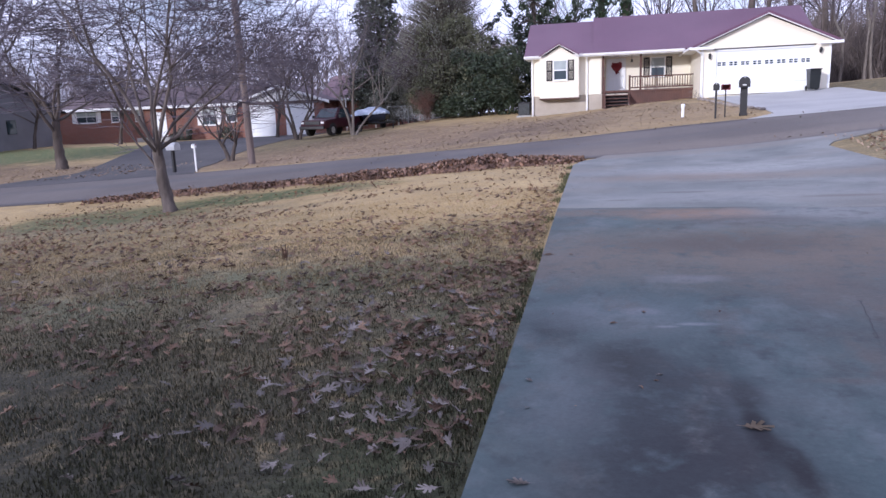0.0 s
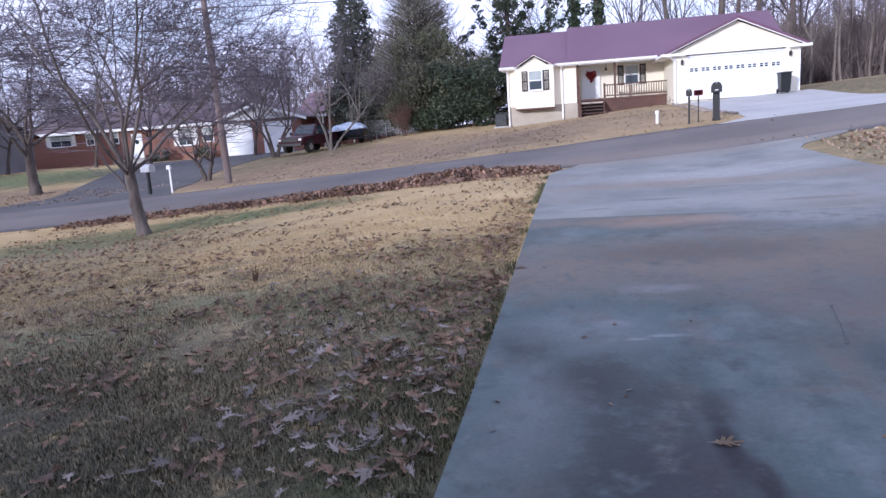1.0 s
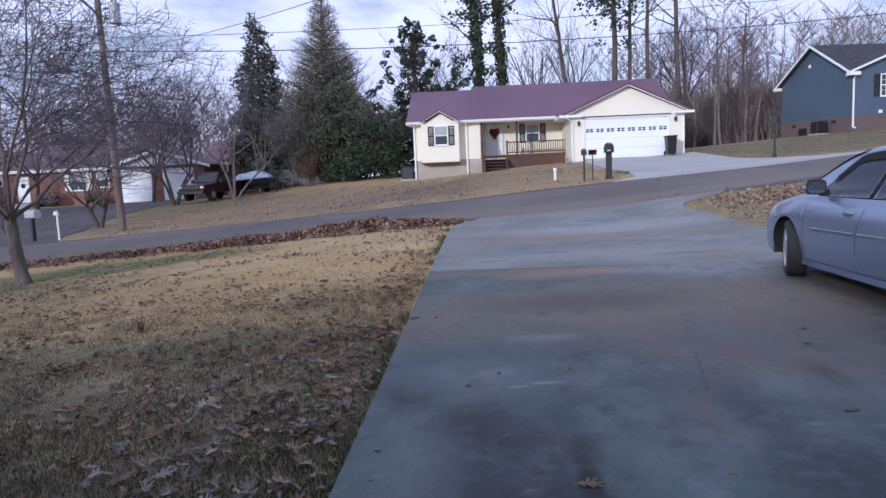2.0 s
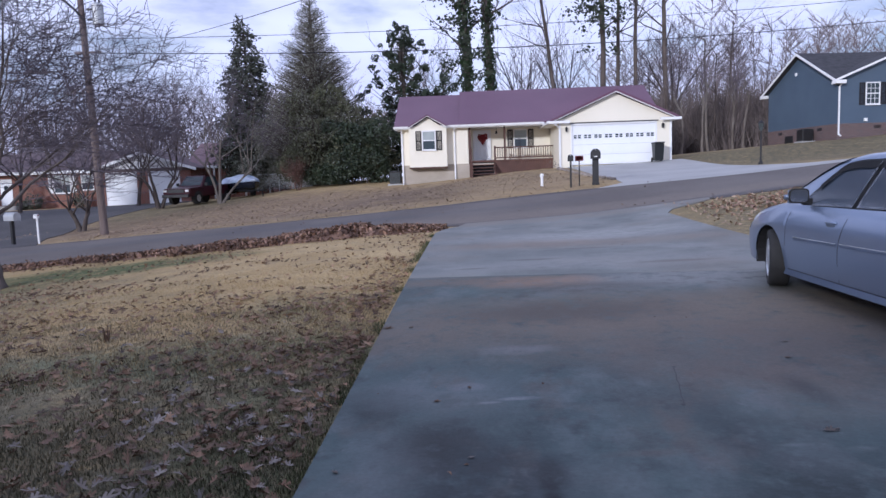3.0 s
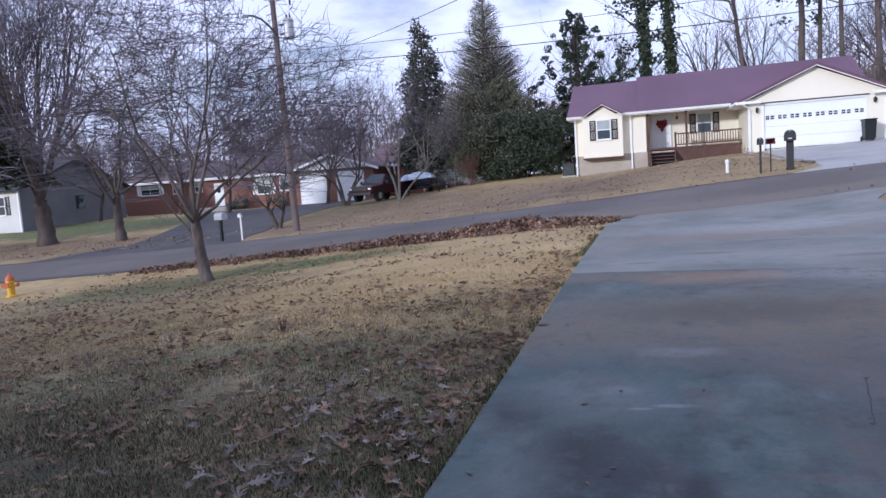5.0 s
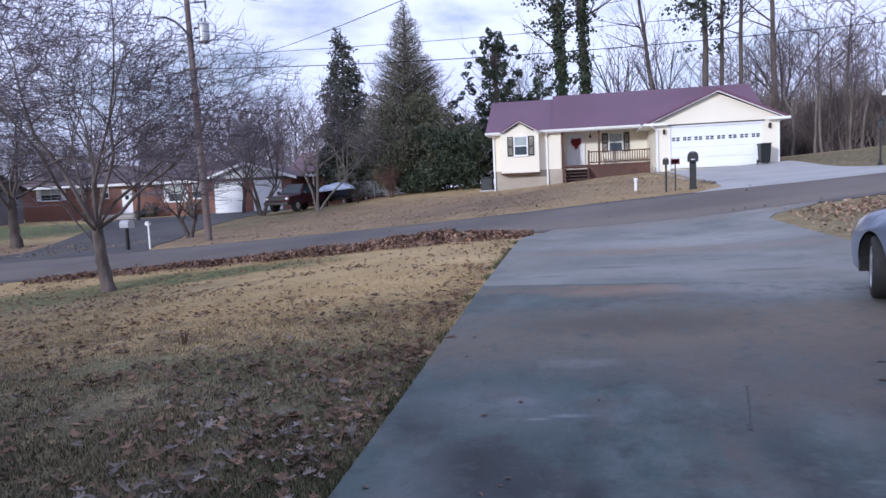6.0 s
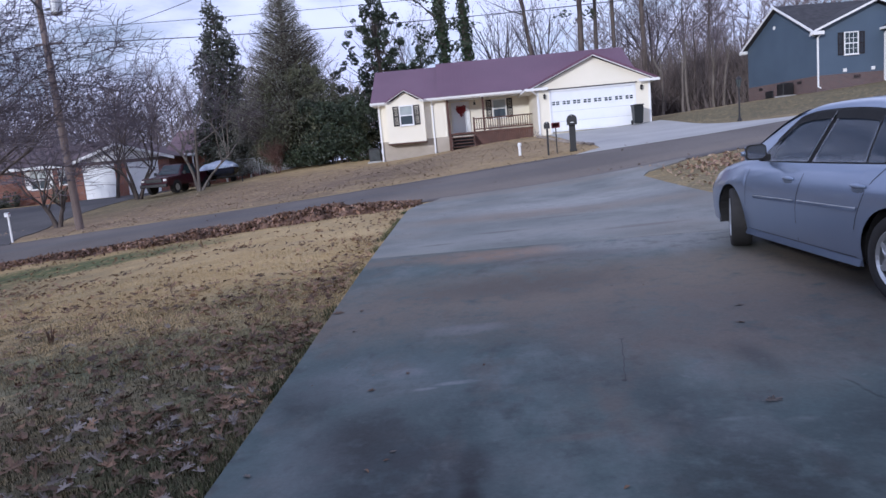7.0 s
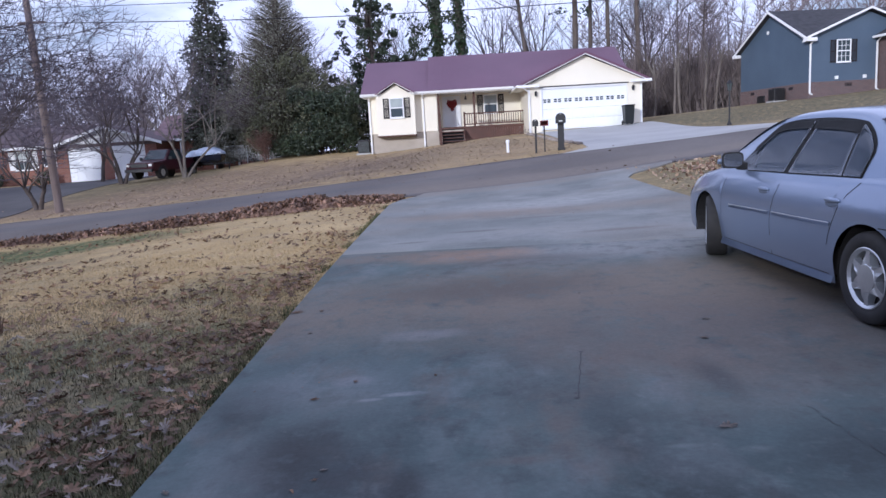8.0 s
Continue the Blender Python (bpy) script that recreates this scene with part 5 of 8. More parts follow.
        glass_side("quarter_glass", 0.215, 0.41, waist, hi_r, 0.008, M_CARGLASS, sx, 22, 0.0, -0.08)
        glass_side("rear_door_glass", 0.43, 1.17, waist, lambda s: min(top_z(s), tail_curve(s) - 0.012), 0.008, M_CARGLASS, sx, 18, -0.08, 0.07)
        glass_side("front_door_glass", 1.24, 2.08, waist, hi_f, 0.008, M_CARGLASS, sx, 26, 0.07, 0.0)
        glass_side("rain_visor", 0.46, 1.12, lambda s: top_z(s) - 0.06, lambda s: top_z(s) + 0.014, 0.024, M_TRIM, sx, 20)
        glass_side("rain_visor", 1.15, 1.94, lambda s: min(top_z(s), shoulder(s) + 0.02 + 0.76 * (2.19 - s)) - 0.055, lambda s: min(top_z(s) + 0.014, shoulder(s) + 0.037 + 0.76 * (2.19 - s)), 0.024, M_TRIM, sx, 22)

        # seams, mouldings and handles on the flanks
        def flank(name, pts, width, out, material, label="", chamfer=0.0):
            bmf = bmesh.new()
            cols = []
            for i, (s, z) in enumerate(pts):
                a, b = pts[max(i - 1, 0)], pts[min(i + 1, len(pts) - 1)]
                d = Vector((0, b[0] - a[0], b[1] - a[1])).normalized()
                n = Vector((0, -d.z, d.y)) * width / 2
                row = []
                for k in (-1, 1):
                    ss, zz = s + k * n.y, z + k * n.z
                    x = side_x(ss, zz) if zz < shoulder(ss) else green_x(ss, zz)
                    row.append(bmf.verts.new((sx * (x + out - (chamfer if k > 0 else 0)), ss, zz)))
                cols.append(row)
            for p, q in zip(cols, cols[1:]):
                bmf.faces.new((p[0], p[1], q[1], q[0]))
            bmesh.ops.solidify(bmf, geom=bmf.faces[:], thickness=max(out, 0.004))
            return part(name, bmf, material, car, label)
        line_pts = lambda s0, z0, s1, z1, n=10: [(s0 + (s1 - s0) * k / n, z0 + (z1 - z0) * k / n) for k in range(n + 1)]
        flank("door_seam", [(1.205, 0.95), (1.215, 0.86), (1.235, 0.76), (1.27, 0.66), (1.29, 0.56), (1.295, 0.46), (1.295, 0.26)], 0.008, 0.0012, M_TRIM)
        flank("door_seam", line_pts(2.28, 0.86, 2.30, 0.50), 0.007, 0.0012, M_TRIM)
        flank("door_seam", [(0.16, 0.95), (0.26, 0.86), (0.32, 0.76), (0.37, 0.66), (0.415, 0.56), (0.44, 0.48)], 0.007, 0.0012, M_TRIM)
        flank("sill_seam", line_pts(0.44, 0.262, 2.28, 0.262, 16), 0.005, 0.0012, M_TRIM)
        for m0, n0, m1, n1 in ((0.40, 0.640, 1.245, 0.625), (1.31, 0.622, 2.10, 0.604)):
            sm = flank("side_moulding", line_pts(m0, n0, m1, n1, 16), 0.034, 0.012, M_CARPAINT, chamfer=0.009)
            # pale strip paints the sky's glint along the moulding's upper edge
            flank("glint_strip", line_pts(m0, n0 + 0.010, m1, n1 + 0.010, 16), 0.006, 0.0115, M_CLEAR, "thin pale strip drawn as a glint on the moulding", 0.006).parent = sm
        flank("bumper_seam", [(-0.13, 0.676), (-0.3, 0.677), (-0.5, 0.68), (-0.72, 0.683)], 0.008, 0.0012, M_TRIM)
        flank("bumper_strip", line_pts(-0.98, 0.583, -0.33, 0.576, 12), 0.018, 0.015, M_CARPAINT, chamfer=0.012)
        flank("bumper_strip", line_pts(-0.98, 0.527, -0.35, 0.541, 12), 0.018, 0.015, M_CARPAINT, chamfer=0.012)
        flank("sill_cover", line_pts(0.38, 0.226, 2.33, 0.226, 16), 0.052, 0.032, M_CARPAINT, chamfer=0.028)
        for s in (0.40, 1.44):
            hb = bmesh.new()
            x = side_x(s, 0.80)
            r = bmesh.ops.create_uvsphere(hb, u_segments=16, v_segments=8, radius=1)
            bmesh.ops.transform(hb, matrix=Matrix.Translation((sx * (x + 0.004), s, 0.812)) @ Matrix.Diagonal((0.022, 0.098, 0.020, 1)), verts=r["verts"])
            hd = part("door_handle", hb, M_CARPAINT, car, smooth=True)
            # flat darker oval: the cup's shade is in its colour, nothing is hollowed
            rb = bmesh.new()
            r = bmesh.ops.create_uvsphere(rb, u_segments=16, v_segments=8, radius=1)
            bmesh.ops.transform(rb, matrix=Matrix.Translation((sx * side_x(s, 0.785), s, 0.785)) @ Matrix.Diagonal((0.006, 0.082, 0.026, 1)), verts=r["verts"])
            part("handle_recess", rb, M_CARSHADE, hd, smooth=True)
        # mirror
        mb = bmesh.new()
        r = bmesh.ops.create_cube(mb, size=1)
        bmesh.ops.transform(mb, matrix=Matrix.Translation((sx * 0.955, 1.95, 1.045)) @ Matrix.Diagonal((0.225, 0.12, 0.165, 1)), verts=r["verts"])
        for v in mb.verts:
            if v.co.y > 1.95:
                v.co.z = 1.045 + (v.co.z - 1.045) * 0.7
            if abs(v.co.x) > 0.955 and v.co.z > 1.045:
                v.co.z -= 0.018
        bmesh.ops.bevel(mb, geom=mb.edges[:], offset=0.04, segments=4, affect="EDGES")
        mi = part("door_mirror", mb, M_CARPAINT, car, "body-coloured door mirror", smooth=True)
        oval = lambda w, h: [(sx * 0.956 + w * abs(math.cos(a)) ** 0.5 * math.copysign(1, math.cos(a)), 1.046 + h * abs(math.sin(a)) ** 0.5 * math.copysign(1, math.sin(a))) for a in [2 * math.pi * (k + 0.5) / 28 for k in range(28)]]
        part("mirror_rim", prism(oval(0.100, 0.074), 1.880, 1.894), M_TRIM, mi)
        part("mirror_glass", prism(oval(0.086, 0.060), 1.876, 1.880), M_MIRROR, mi, "silvered mirror glass")
        part("mirror_arm", one_box(sx * 0.80, 1.91, 0.95, sx * 0.89, 1.98, 1.02, 0.01), M_TRIM, mi)
        # lamps
        def lamp_shell(s1, big, out):
            tl = bmesh.new()
            cols = []
            for s in np.linspace(-1.045, s1, 16):
                k = (s + 1.045) / (s1 + 1.045)
                half = big * math.sqrt(max(0.0, 1 - k ** 9)) + 0.012
                lean = 0.035 * k
                cols.append([tl.verts.new((sx * (side_x(s + q * lean, 0.757 + q * half) + out), s + q * lean, 0.757 + q * half)) for q in (-1, -0.4, 0.4, 1)])
            for p, q in zip(cols, cols[1:]):
                for k in range(3):
                    tl.faces.new((p[k], p[k + 1], q[k + 1], q[k]))
            bmesh.ops.solidify(tl, geom=tl.faces[:], thickness=0.006)
            return tl
        lens = part("tail_light", lamp_shell(-0.705, 0.068, 0.009), M_TAIL, car, "red tail lamp with a bright rim", smooth=True)
        part("lamp_rim", lamp_shell(-0.692, 0.079, 0.004), M_ALLOY, lens, "bright lamp rim", smooth=True)
        part("tail_light", one_box(sx * 0.36, TAIL - 0.012, 0.69, sx * 0.64, TAIL + 0.03, 0.82, 0.01), M_TAIL, car, "red tail lamp")
        hl = bmesh.new()
        cols = []
        for s in np.linspace(3.36, 3.62, 6):
            cols.append([hl.verts.new((sx * (side_x(s, z) + 0.006), s, z)) for z in (0.57, 0.62, 0.66)])
        for p, q in zip(cols, cols[1:]):
            for k in range(2):
                hl.faces.new((p[k], p[k + 1], q[k + 1], q[k]))
        bmesh.ops.solidify(hl, geom=hl.faces[:], thickness=0.006)
        part("headlight", hl, M_CLEAR, car, "clear headlamp", smooth=True)
        fl = bmesh.new()
        box(fl, sx * 0.72, -0.40, 0.13, sx * 0.868, -0.375, 0.42, 0.008)
        bmesh.ops.rotate(fl, verts=fl.verts, cent=(0, -0.38, 0.42), matrix=Matrix.Rotation(radians(-14), 3, "X"))
        part("mud_flap", fl, M_CARPAINT, car, "body-coloured mud flap")

    # windscreen, rear window, over the cabin
    def glass_centre(name, s0, s1, f, n=12):
        bmg = bmesh.new()
        cols = []
        for s in np.linspace(s0, s1, n):
            zr, zs = roof_line(s), shoulder(s) - 0.01
            ze = zs + (zr - zs) * 0.88
            xe = green_x(s, ze)
            row = []
            for x, g in ((-0.955, 0.46), (-0.88, 0.74), (-0.65, 0.92), (-0.33, 0.985), (0, 1.0), (0.33, 0.985), (0.65, 0.92), (0.88, 0.74), (0.955, 0.46)):
                row.append(bmg.verts.new((x * xe * f, s + (0.006 if s > 1 else -0.006), ze + (zr - ze) * g + 0.007)))
            cols.append(row)
        for p, q in zip(cols, cols[1:]):
            for k in range(8):
                bmg.faces.new((p[k], p[k + 1], q[k + 1], q[k]))
        return part(name, bmg, M_REARGLASS if s0 < 0 else M_CARGLASS, car, smooth=True)
    glass_centre("rear_window", -0.33, 0.33, 1.04)
    glass_centre("windscreen", 1.74, 2.50, 1.03)
    part("boot_seam", one_box(-0.66, -0.63, 1.012, 0.66, -0.615, 1.026), M_TRIM, car)
    part("number_plate", one_box(-0.15, TAIL - 0.012, 0.68, 0.15, TAIL + 0.01, 0.82, 0.004), M_WHITE, car)
    part("rear_bumper", one_box(-0.74, TAIL - 0.06, 0.40, 0.74, TAIL + 0.16, 0.60, 0.05), M_CARPAINT, car)
    part("front_bumper", one_box(-0.62, NOSE - 0.14, 0.30, 0.62, NOSE + 0.05, 0.54, 0.05), M_CARPAINT, car)

    # wheels: tyre, rim with six spokes, hub cap
    def wheel(x, y, steer, sx):
        m = Matrix.Translation((x, y, TYRE_R)) @ Matrix.Rotation(radians(steer), 4, "Z") @ Matrix.Rotation(radians(90 * sx), 4, "Y")
        prof = [(0.205, -0.095), (0.26, -0.105), (0.30, -0.10), (0.314, -0.08), (TYRE_R, -0.05), (TYRE_R, 0.05), (0.314, 0.08), (0.30, 0.10), (0.26, 0.105), (0.205, 0.095)]
        ty = bmesh.new()
        seg = 40
        rings = [[ty.verts.new((r * math.cos(2 * math.pi * k / seg), r * math.sin(2 * math.pi * k / seg), z)) for k in range(seg)] for r, z in prof]
        for p, q in zip(rings, rings[1:] + rings[:1]):
            for k in range(seg):
                ty.faces.new((p[k], p[(k + 1) % seg], q[(k + 1) % seg], q[k]))
        bmesh.ops.transform(ty, matrix=m, verts=ty.verts)
        w = part("wheel", ty, M_TYRE, car, "black rubber tyre", smooth=True)
        rim = lathe([(0.03, -0.06), (0.195, -0.06), (0.195, 0.07), (0.213, 0.098), (0.205, 0.102), (0.185, 0.085), (0.182, 0.03), (0.03, 0.02)], 36)
        bmesh.ops.transform(rim, matrix=m, verts=rim.verts)
        part("rim", rim, M_ALLOY, w)
        back = lathe([(0.005, 0.024), (0.18, 0.034), (0.18, 0.036), (0.005, 0.028)], 24)
        bmesh.ops.transform(back, matrix=m, verts=back.verts)
        part("brake_backing", back, M_TRIM, w)
        for k in range(6):
            a = 2 * math.pi * k / 6
            sp = bmesh.new()
            pts = [(0.05, -0.030), (0.095, -0.056), (0.125, -0.040), (0.165, -0.024), (0.19, -0.030), (0.199, -0.044), (0.2, 0), (0.199, 0.044), (0.19, 0.030), (0.165, 0.024), (0.125, 0.040), (0.095, 0.056), (0.05, 0.030)]
            lo = [sp.verts.new((r, t, 0.045)) for r, t in pts]
            hi = [sp.verts.new((r, t * 0.82, 0.098 if r < 0.13 else 0.088)) for r, t in pts]
            sp.faces.new(hi)
            sp.faces.new(lo[::-1])
            for i in range(len(pts)):
                j = (i + 1) % len(pts)
                sp.faces.new((lo[i], lo[j], hi[j], hi[i]))
            bmesh.ops.transform(sp, matrix=m @ Matrix.Rotation(a, 4, "Z"), verts=sp.verts)
            part("spoke", sp, M_ALLOY, w)
        cap = lathe([(0.105, 0.05), (0.103, 0.092), (0.092, 0.1), (0.03, 0.105), (0.01, 0.105)], 24)
        bmesh.ops.transform(cap, matrix=m, verts=cap.verts)
        part("hub_cap", cap, M_ALLOY, w)
    for sx in (-1, 1):
        wheel(sx * 0.765, 0, 0, sx)
        wheel(sx * 0.76, WB, CAR_STEER, sx)
    return car


CAR_X, CAR_Y, CAR_YAW, CAR_STEER = 4.885, 5.20, 1.5, -20.0
CAR_Z = ground(4.2, 5.3) + 0.034
saloon = saloon_car()
saloon.matrix_basis = pose(CAR_X, CAR_Y, CAR_Z, math.degrees(math.atan2(ground(4.2, 8.02) - ground(4.2, 5.3), WB)), -math.degrees(math.atan2(ground(5.75, 6.6) - ground(4.2, 6.6), 1.55)), CAR_YAW)

# ---- vehicles beyond the road ----
def far_wheel(parent, x, y, r, w):
    t = lathe([(r * 0.6, -w / 2), (r * 0.95, -w / 2), (r, -w * 0.3), (r, w * 0.3), (r * 0.95, w / 2), (r * 0.6, w / 2)], 20, Matrix.Translation((x, y, r)) @ Matrix.Rotation(radians(90), 4, "Y"))
    ob = part("wheel", t, M_TYRE, parent, "black tyre")
    part("rim", lathe([(r * 0.58, -w * 0.52), (r * 0.3, -w * 0.4), (r * 0.1, -w * 0.45), (r * 0.1, w * 0.45), (r * 0.3, w * 0.4), (r * 0.58, w * 0.52)], 14, Matrix.Translation((x, y, r)) @ Matrix.Rotation(radians(90), 4, "Y")), M_ALLOY, ob)


def pickup():
    """Forward is -y, from the middle."""
    p = thing("pickup_truck", -17.15, 45.4, ground(-17.15, 45.4) + 0.02, -12, "dark maroon pickup truck parked on the grass", "truck")
    bed = prism([(-2.7, 0.55), (2.65, 0.5), (2.7, 0.75), (2.62, 1.02), (1.3, 1.1), (1.2, 1.12), (-2.7, 1.12)], -0.95, 0.95)
    bmesh.ops.transform(bed, matrix=Matrix(((0, 1, 0, 0), (-1, 0, 0, 0), (0, 0, 1, 0), (0, 0, 0, 1))), verts=bed.verts)
    bmesh.ops.bevel(bed, geom=bed.edges[:], offset=0.05, segments=2, affect="EDGES")
    part("body", bed, M_TRUCK, p, smooth=False)
    cab = bmesh.new()
    lo = [(-0.9, -1.25), (0.9, -1.25), (0.9, 0.75), (-0.9, 0.75)]
    hi = [(-0.72, -0.5), (0.72, -0.5), (0.72, 0.62), (-0.72, 0.62)]
    a = [cab.verts.new((x, y, 1.1)) for x, y in lo]
    b = [cab.verts.new((x, y, 1.82)) for x, y in hi]
    cab.faces.new(b)
    for i in range(4):
        j = (i + 1) % 4
        cab.faces.new((a[i], a[j], b[j], b[i]))
    bmesh.ops.bevel(cab, geom=cab.edges[:], offset=0.04, segments=2, affect="EDGES")
    part("cab", cab, M_TRUCK, p)
    part("windscreen", slab([(-0.72, -1.17, 1.19), (0.72, -1.17, 1.19), (0.64, -0.60, 1.76), (-0.64, -0.60, 1.76)], 0.02), M_PANE, p)
    part("rear_window", slab([(-0.7, 0.765, 1.2), (0.7, 0.765, 1.2), (0.62, 0.665, 1.74), (-0.62, 0.665, 1.74)], 0.02), M_PANE, p)
    for sx in (-1, 1):
        part("side_window", slab([(sx * 0.90, -1.0, 1.18), (sx * 0.90, 0.55, 1.18), (sx * 0.765, 0.5, 1.74), (sx * 0.765, -0.42, 1.74)], 0.02), M_PANE, p)
        part("headlight", one_box(sx * 0.66, -2.72, 0.80, sx * 0.90, -2.66, 0.94, 0.01), M_GALV, p)
        part("door_mirror", one_box(sx * 0.95, -1.0, 1.15, sx * 1.15, -0.92, 1.35, 0.02), M_BLACK, p)
        for y in (-1.75, 1.6):
            far_wheel(p, sx * 0.85, y, 0.38, 0.24)
            # solid black disc stands in for the shade inside the wheel opening
            part("wheel_arch", one_tube((sx * 0.70, y, 0.44), (sx * 0.953, y, 0.44), 0.43, seg=20), M_TRIM, p)
    part("front_bumper", one_box(-0.95, -2.85, 0.45, 0.95, -2.68, 0.66, 0.03), M_DKMETAL, p, "dark front bumper")
    part("grille", one_box(-0.58, -2.73, 0.74, 0.58, -2.67, 0.98, 0.01), M_BLACK, p)
    part("rear_bumper", one_box(-0.92, 2.7, 0.5, 0.92, 2.84, 0.68, 0.03), M_ALLOY, p)
    part("bed_floor", one_box(-0.8, 0.85, 1.121, 0.8, 2.6, 1.13), M_BLACK, p)
    part("bed_rail", one_box(-0.93, 0.8, 1.12, -0.82, 2.68, 1.22, 0.02), M_TRUCK, p)
    part("bed_rail", one_box(0.82, 0.8, 1.12, 0.93, 2.68, 1.22, 0.02), M_TRUCK, p)
    part("tailgate", one_box(-0.82, 2.6, 1.12, 0.82, 2.68, 1.22, 0.02), M_TRUCK, p)
    return p


pickup()


def boat():
    """Bow towards +x."""
    b = thing("covered_boat", -15.0, 47.4, ground(-15.0, 47.4), -50, "navy boat under a pale blue cover on its trailer", "boat")
    hull, cover = bmesh.new(), bmesh.new()
    hr, cr = [], []
    for k in range(17):
        u = k / 16
        x = -1.9 + 4.0 * u
        w = 1.0 * (1 - max(0, (u - 0.45) / 0.55) ** 2.2) + 0.02
        keel = 0.34 + 0.40 * max(0, (u - 0.55) / 0.45) ** 2
        top = 0.98 + 0.15 * u
        hr.append([hull.verts.new((x, s * w * f, z)) for s, f, z in ((-1, 1.0, top), (-1, 0.92, keel + 0.32), (-1, 0.02, keel), (1, 0.02, keel), (1, 0.92, keel + 0.32), (1, 1.0, top))])
        hump = 0.12 + 0.42 * math.exp(-((u - 0.48) / 0.10) ** 2) + 0.34 * math.exp(-((u - 0.14) / 0.10) ** 2) + 0.2 * math.exp(-((u - 0.74) / 0.06) ** 2)
        cr.append([cover.verts.new((x, w * 1.03 * math.cos(a), top - 0.06 + (hump + 0.06) * math.sin(a) ** 0.8 + 0.03 * noise.noise((x * 3, a * 2, 0)))) for a in np.linspace(0, math.pi, 11)])
    for rows, bmx in ((hr, hull), (cr, cover)):
        for p, q in zip(rows, rows[1:]):
            for k in range(len(p) - 1):
                bmx.faces.new((p[k], p[k + 1], q[k + 1], q[k]))
        bmx.faces.new(rows[0])
        bmx.faces.new(rows[-1][::-1])
    part("hull", hull, M_HULL, b, smooth=True)
    part("cover", cover, M_TARP, b, "crumpled pale blue cover", smooth=True)
    tr = bmesh.new()
    for s in (-0.6, 0.6):
        box(tr, -2.3, s - 0.04, 0.42, 2.2, s + 0.04, 0.52)
    box(tr, -0.6, -1.0, 0.34, -0.5, 1.0, 0.42)
    box(tr, 2.1, -0.6, 0.42, 2.2, 0.6, 0.5)
    box(tr, 2.1, -0.04, 0.44, 3.6, 0.04, 0.52)
    box(tr, 3.3, -0.03, 0.0, 3.36, 0.03, 0.5)
    part("trailer_frame", tr, M_DKMETAL, b, "dark steel trailer frame")
    for s in (-0.95, 0.95):
        t = lathe([(0.16, -0.08), (0.28, -0.08), (0.3, 0), (0.28, 0.08), (0.16, 0.08)], 18, Matrix.Translation((-0.55, s, 0.3)) @ Matrix.Rotation(radians(90), 4, "X"))
        part("trailer_wheel", t, M_TYRE, b)
    return b


boat()

# ---- mailboxes ----
def box_on_post(name, x, y, height, label, body_mat, post_mat, size=(0.17, 0.48, 0.22), post=0.045, turn=0.0, flag=True, sleeve=False):
    m = thing(name, x, y, ground(x, y), turn, label, "mailbox", "roadside mailboxes")
    w, l, h = size
    pm = bmesh.new()
    box(pm, -post, -post, -0.15, post, post, height, 0.008)
    part("post", pm, post_mat, m)
    bm = prism([(-w / 2, 0), (w / 2, 0)] + [(w / 2 * math.cos(a), h - w / 2 + w / 2 * math.sin(a)) for a in np.linspace(0, math.pi, 9)], -l / 2, l / 2)
    bmesh.ops.translate(bm, verts=bm.verts, vec=(0, -0.03, height))
    body = part("box", bm, body_mat, m)
    door = prism([(-w / 2 - 0.006, -0.005), (w / 2 + 0.006, -0.005)] + [((w / 2 + 0.006) * math.cos(a), h - w / 2 + (w / 2 + 0.006) * math.sin(a)) for a in np.linspace(0, math.pi, 9)], -0.015, 0.015)
    bmesh.ops.translate(door, verts=door.verts, vec=(0, -l / 2 - 0.03, height))
    part("door", door, body_mat, body)
    part("latch", one_box(-0.02, -l / 2 - 0.07, height + h - 0.05, 0.02, -l / 2 - 0.045, height + h - 0.01, 0.004), M_GALV, body)
    if flag:
        part("flag", one_box(w / 2 + 0.004, -0.1, height + 0.09, w / 2 + 0.01, 0.02, height + 0.14), M_RED, body, "small red flag")
    if sleeve:
        part("number_bars", one_box(-w / 2 - 0.004, -0.16, height + 0.08, -w / 2, 0.10, height + 0.13), M_WHITE, body)
        part("front_bars", one_box(-0.06, -l / 2 - 0.052, height + 0.06, 0.06, -l / 2 - 0.046, height + 0.09), M_WHITE, body)
        part("base_collar", one_box(-post - 0.02, -post - 0.02, 0, post + 0.02, post + 0.02, 0.09, 0.01), post_mat, m)
    return m


box_on_post("mailbox", 5.38, 26.45, 0.98, "large black plastic mailbox on a thick black post", M_BLACK, M_BLACK, (0.36, 0.5, 0.36), 0.115, -9, True, True)
box_on_post("mailbox", 4.44, 26.35, 0.98, "small dark metal mailbox on a thin post", M_DKMETAL, M_DKMETAL, (0.2, 0.45, 0.24), 0.035, -9)
news = thing("newspaper_box", 4.78, 26.5, ground(4.78, 26.5), -4, "red newspaper box on a thin metal stake", "newspaper box", "roadside mailboxes")
part("post", one_box(-0.02, -0.02, -0.15, 0.02, 0.02, 0.98, 0.004), M_DKMETAL, news)
nb = bmesh.new()
for a in ((-0.14, -0.2, 0.95, 0.14, 0.2, 0.97), (-0.14, -0.2, 1.12, 0.14, 0.2, 1.14), (-0.14, -0.2, 0.97, -0.12, 0.2, 1.12), (0.12, -0.2, 0.97, 0.14, 0.2, 1.12), (-0.12, 0.18, 0.97, 0.12, 0.2, 1.12)):
    box(nb, *a)
part("box", nb, M_RED, news)
